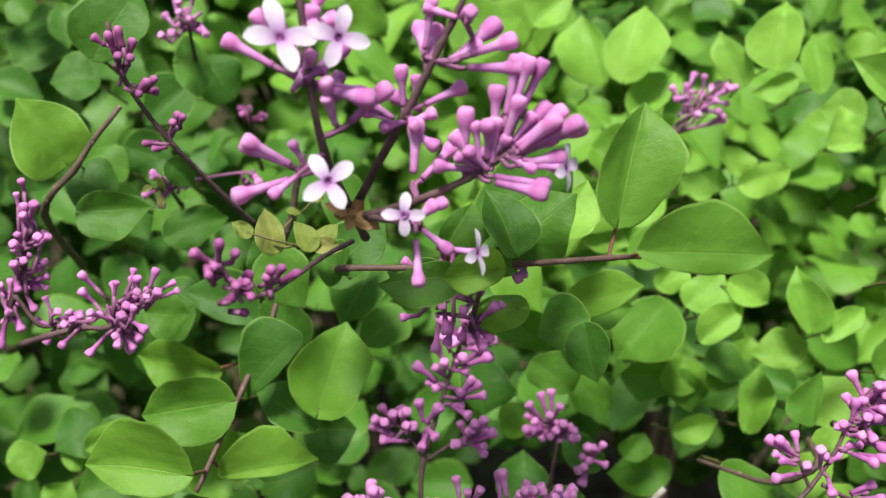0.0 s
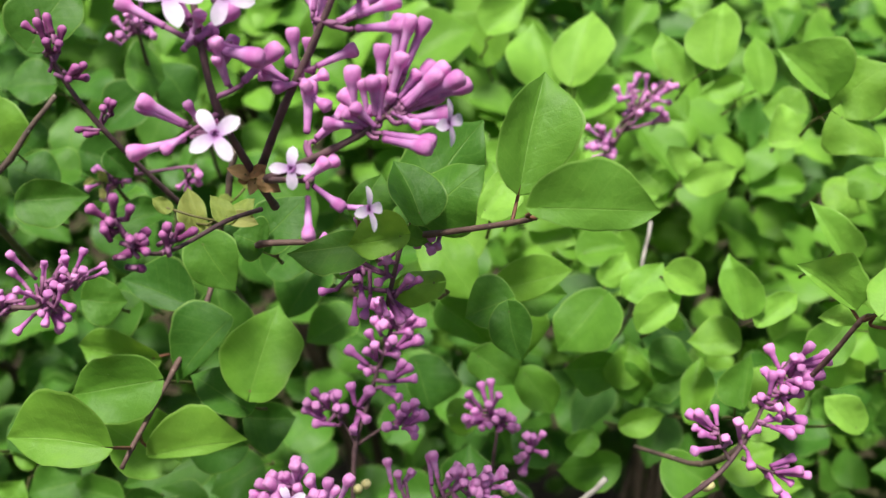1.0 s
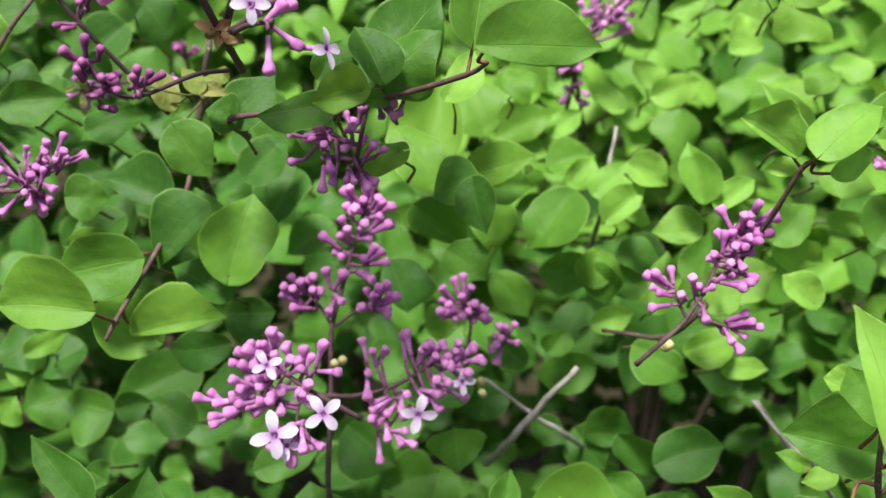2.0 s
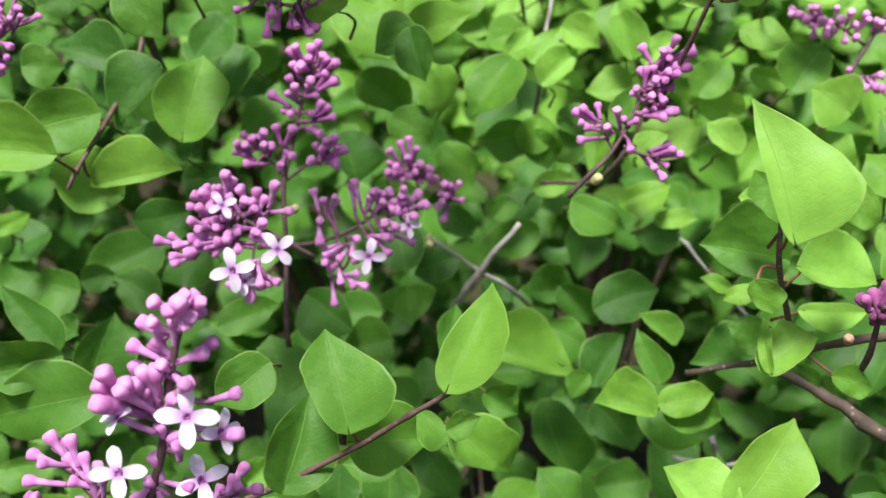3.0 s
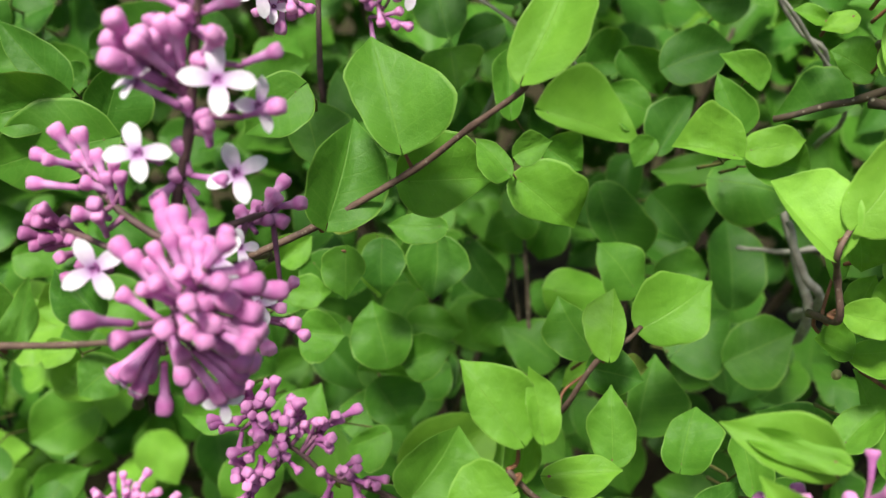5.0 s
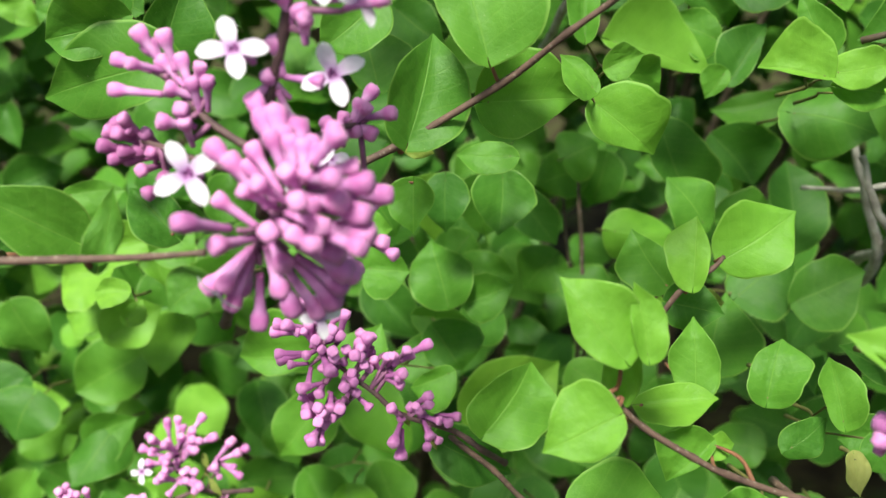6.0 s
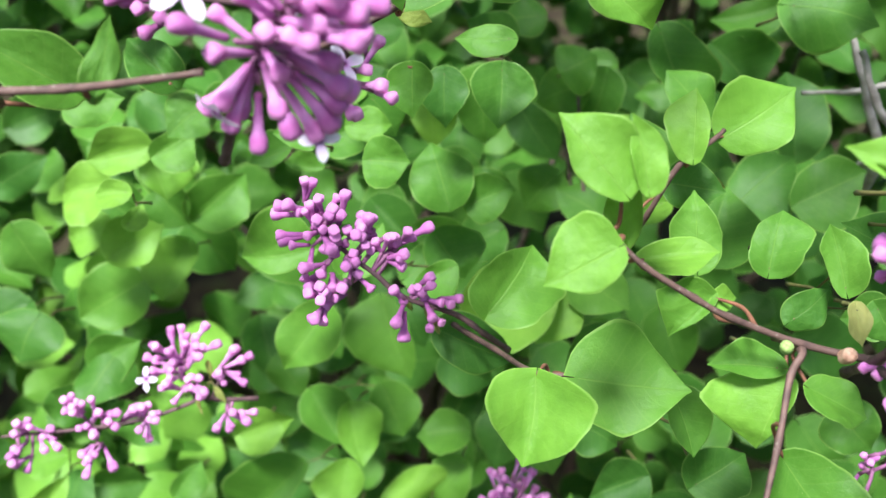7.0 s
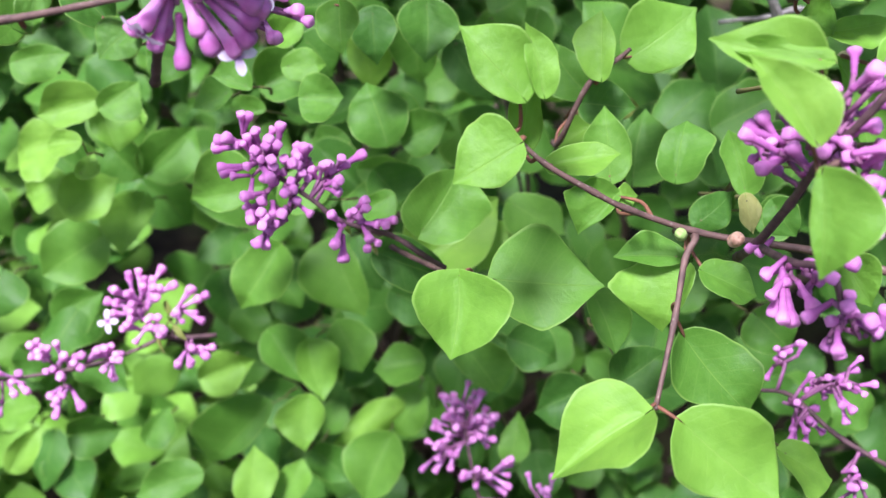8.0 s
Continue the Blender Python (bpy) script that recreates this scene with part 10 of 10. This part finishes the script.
shoot("", [(0.1574, 0.4917, 0.8665), (0.1625, 0.4522, 0.8919), (0.1630, 0.4321, 0.9049)], [
    ((0.1630, 0.4018, 0.9243), (0.1793, 0.4025, 0.9250), (0.0043, 0.0048, 0.65, 0.38), "fresh")])
shoot("", [(0.0914, 0.5235, 0.8429), (0.0870, 0.4840, 0.8682), (0.0896, 0.4638, 0.8812)], [
    ((0.0896, 0.4336, 0.9006), (0.0736, 0.4387, 0.9092), (0.0064, 0.0071, 0.51, 0.54), "deep")])
shoot("", [(0.0930, 0.2908, 0.8326), (0.0919, 0.2513, 0.8580), (0.0909, 0.2311, 0.8710)], [
    ((0.0909, 0.2009, 0.8904), (0.0874, 0.2088, 0.9031), (0.0025, 0.0047, 0.40, 0.47), "fresh")])
shoot("", [(0.1360, 0.2732, 0.8441), (0.1424, 0.2337, 0.8694), (0.1417, 0.2135, 0.8824)], [
    ((0.1417, 0.1833, 0.9018), (0.1221, 0.1876, 0.9092), (0.0046, 0.0069, 0.58, 0.43), "fresh")])
shoot("", [(0.1669, 0.3268, 0.7990), (0.1687, 0.2873, 0.8244), (0.1698, 0.2671, 0.8374)], [
    ((0.1698, 0.2369, 0.8568), (0.1799, 0.2427, 0.8658), (0.0055, 0.0063, 0.49, 0.43), "mid")])
shoot("", [(0.1840, 0.3596, 0.7643), (0.1806, 0.3201, 0.7897), (0.1847, 0.2999, 0.8026)], [
    ((0.1847, 0.2697, 0.8221), (0.1607, 0.2756, 0.8321), (0.0049, 0.0092, 0.50, 0.55), "deep")])
shoot("", [(-0.0554, 0.4171, 0.7629), (-0.0526, 0.3776, 0.7883), (-0.0560, 0.3574, 0.8013)], [
    ((-0.0560, 0.3272, 0.8207), (-0.0424, 0.3327, 0.8274), (0.0053, 0.0095, 0.46, 0.68), "mid")])
shoot("", [(0.0578, 0.3417, 0.7578), (0.0568, 0.3023, 0.7832), (0.0601, 0.2821, 0.7962)], [
    ((0.0601, 0.2519, 0.8156), (0.0728, 0.2643, 0.8312), (0.0095, 0.0145, 0.37, 0.68), "mid")])
shoot("", [(0.1252, 0.2945, 0.7831), (0.1318, 0.2550, 0.8084), (0.1265, 0.2348, 0.8214)], [
    ((0.1265, 0.2046, 0.8408), (0.1097, 0.2047, 0.8415), (0.0035, 0.0052, 0.54, 0.54), "mid")])
shoot("", [(-0.0061, 0.4489, 0.9032), (-0.0097, 0.4094, 0.9286), (-0.0118, 0.3893, 0.9416)], [
    ((-0.0118, 0.3590, 0.9610), (-0.0310, 0.3625, 0.9702), (0.0064, 0.0114, 0.51, 0.36), "deep")])
shoot("", [(0.1223, 0.5237, 0.9170), (0.1217, 0.4842, 0.9424), (0.1175, 0.4640, 0.9554)], [
    ((0.1240, 0.4326, 0.9716), (0.1335, 0.4315, 0.9683), (0.0037, 0.0031, 0.46, 0.62), "bright"),
    ((0.1110, 0.4350, 0.9781), (0.1227, 0.4412, 0.9898), (0.0066, 0.0095, 0.34, 0.59), "bright")])
shoot("", [(0.1694, 0.4859, 0.9595), (0.1659, 0.4464, 0.9849), (0.1708, 0.4262, 0.9979)], [
    ((0.1708, 0.3960, 1.0173), (0.1577, 0.4026, 1.0326), (0.0021, 0.0083, 0.47, 0.30), "bright")])
shoot("", [(0.2060, 0.4849, 0.9249), (0.2049, 0.4454, 0.9503), (0.2042, 0.4252, 0.9633)], [
    ((0.2042, 0.3950, 0.9827), (0.2155, 0.4028, 0.9979), (0.0116, 0.0084, 0.51, 0.62), "mid")])
shoot("", [(0.1329, 0.4620, 0.8258), (0.1337, 0.4225, 0.8511), (0.1340, 0.4024, 0.8641)], [
    ((0.1340, 0.3721, 0.8835), (0.1168, 0.3745, 0.8903), (0.0090, 0.0071, 0.33, 0.48), "mid")])
shoot("", [(-0.0278, 0.3792, 0.8516), (-0.0275, 0.3398, 0.8770), (-0.0250, 0.3196, 0.8899)], [
    ((-0.0250, 0.2894, 0.9094), (-0.0612, 0.2836, 0.9011), (0.0104, 0.0135, 0.59, 0.36), "deep")])
shoot("", [(0.1214, 0.5145, 0.9360), (0.1263, 0.4750, 0.9614), (0.1219, 0.4548, 0.9744)], [
    ((0.1219, 0.4246, 0.9938), (0.1371, 0.4229, 0.9880), (0.0083, 0.0054, 0.46, 0.37), "bright")])
shoot("", [(0.1391, 0.5079, 0.8805), (0.1355, 0.4684, 0.9059), (0.1381, 0.4483, 0.9188)], [
    ((0.1381, 0.4180, 0.9383), (0.1396, 0.4280, 0.9593), (0.0048, 0.0079, 0.57, 0.58), "fresh")])
shoot("", [(0.1100, 0.5300, 0.8864), (0.1122, 0.4905, 0.9118), (0.1127, 0.4703, 0.9248)], [
    ((0.1127, 0.4401, 0.9442), (0.1208, 0.4342, 0.9304), (0.0112, 0.0053, 0.53, 0.28), "mid")])
shoot("", [(0.1128, 0.5205, 0.8656), (0.1127, 0.4810, 0.8910), (0.1163, 0.4608, 0.9039)], [
    ((0.1163, 0.4306, 0.9234), (0.1327, 0.4340, 0.9284), (0.0054, 0.0057, 0.51, 0.42), "fresh")])
shoot("", [(0.0435, 0.5163, 0.9122), (0.0384, 0.4768, 0.9375), (0.0433, 0.4566, 0.9505)], [
    ((0.0433, 0.4264, 0.9699), (0.0624, 0.4212, 0.9563), (0.0110, 0.0076, 0.68, 0.28), "deep")])
shoot("", [(-0.0313, 0.4243, 0.9263), (-0.0328, 0.3849, 0.9517), (-0.0311, 0.3647, 0.9647)], [
    ((-0.0311, 0.3345, 0.9841), (-0.0556, 0.3301, 0.9781), (0.0103, 0.0103, 0.50, 0.47), "mid")])
shoot("", [(-0.0150, 0.4687, 0.8859), (-0.0145, 0.4293, 0.9113), (-0.0175, 0.4091, 0.9243)], [
    ((-0.0175, 0.3789, 0.9437), (-0.0009, 0.3805, 0.9450), (0.0064, 0.0114, 0.50, 0.50), "deep")])
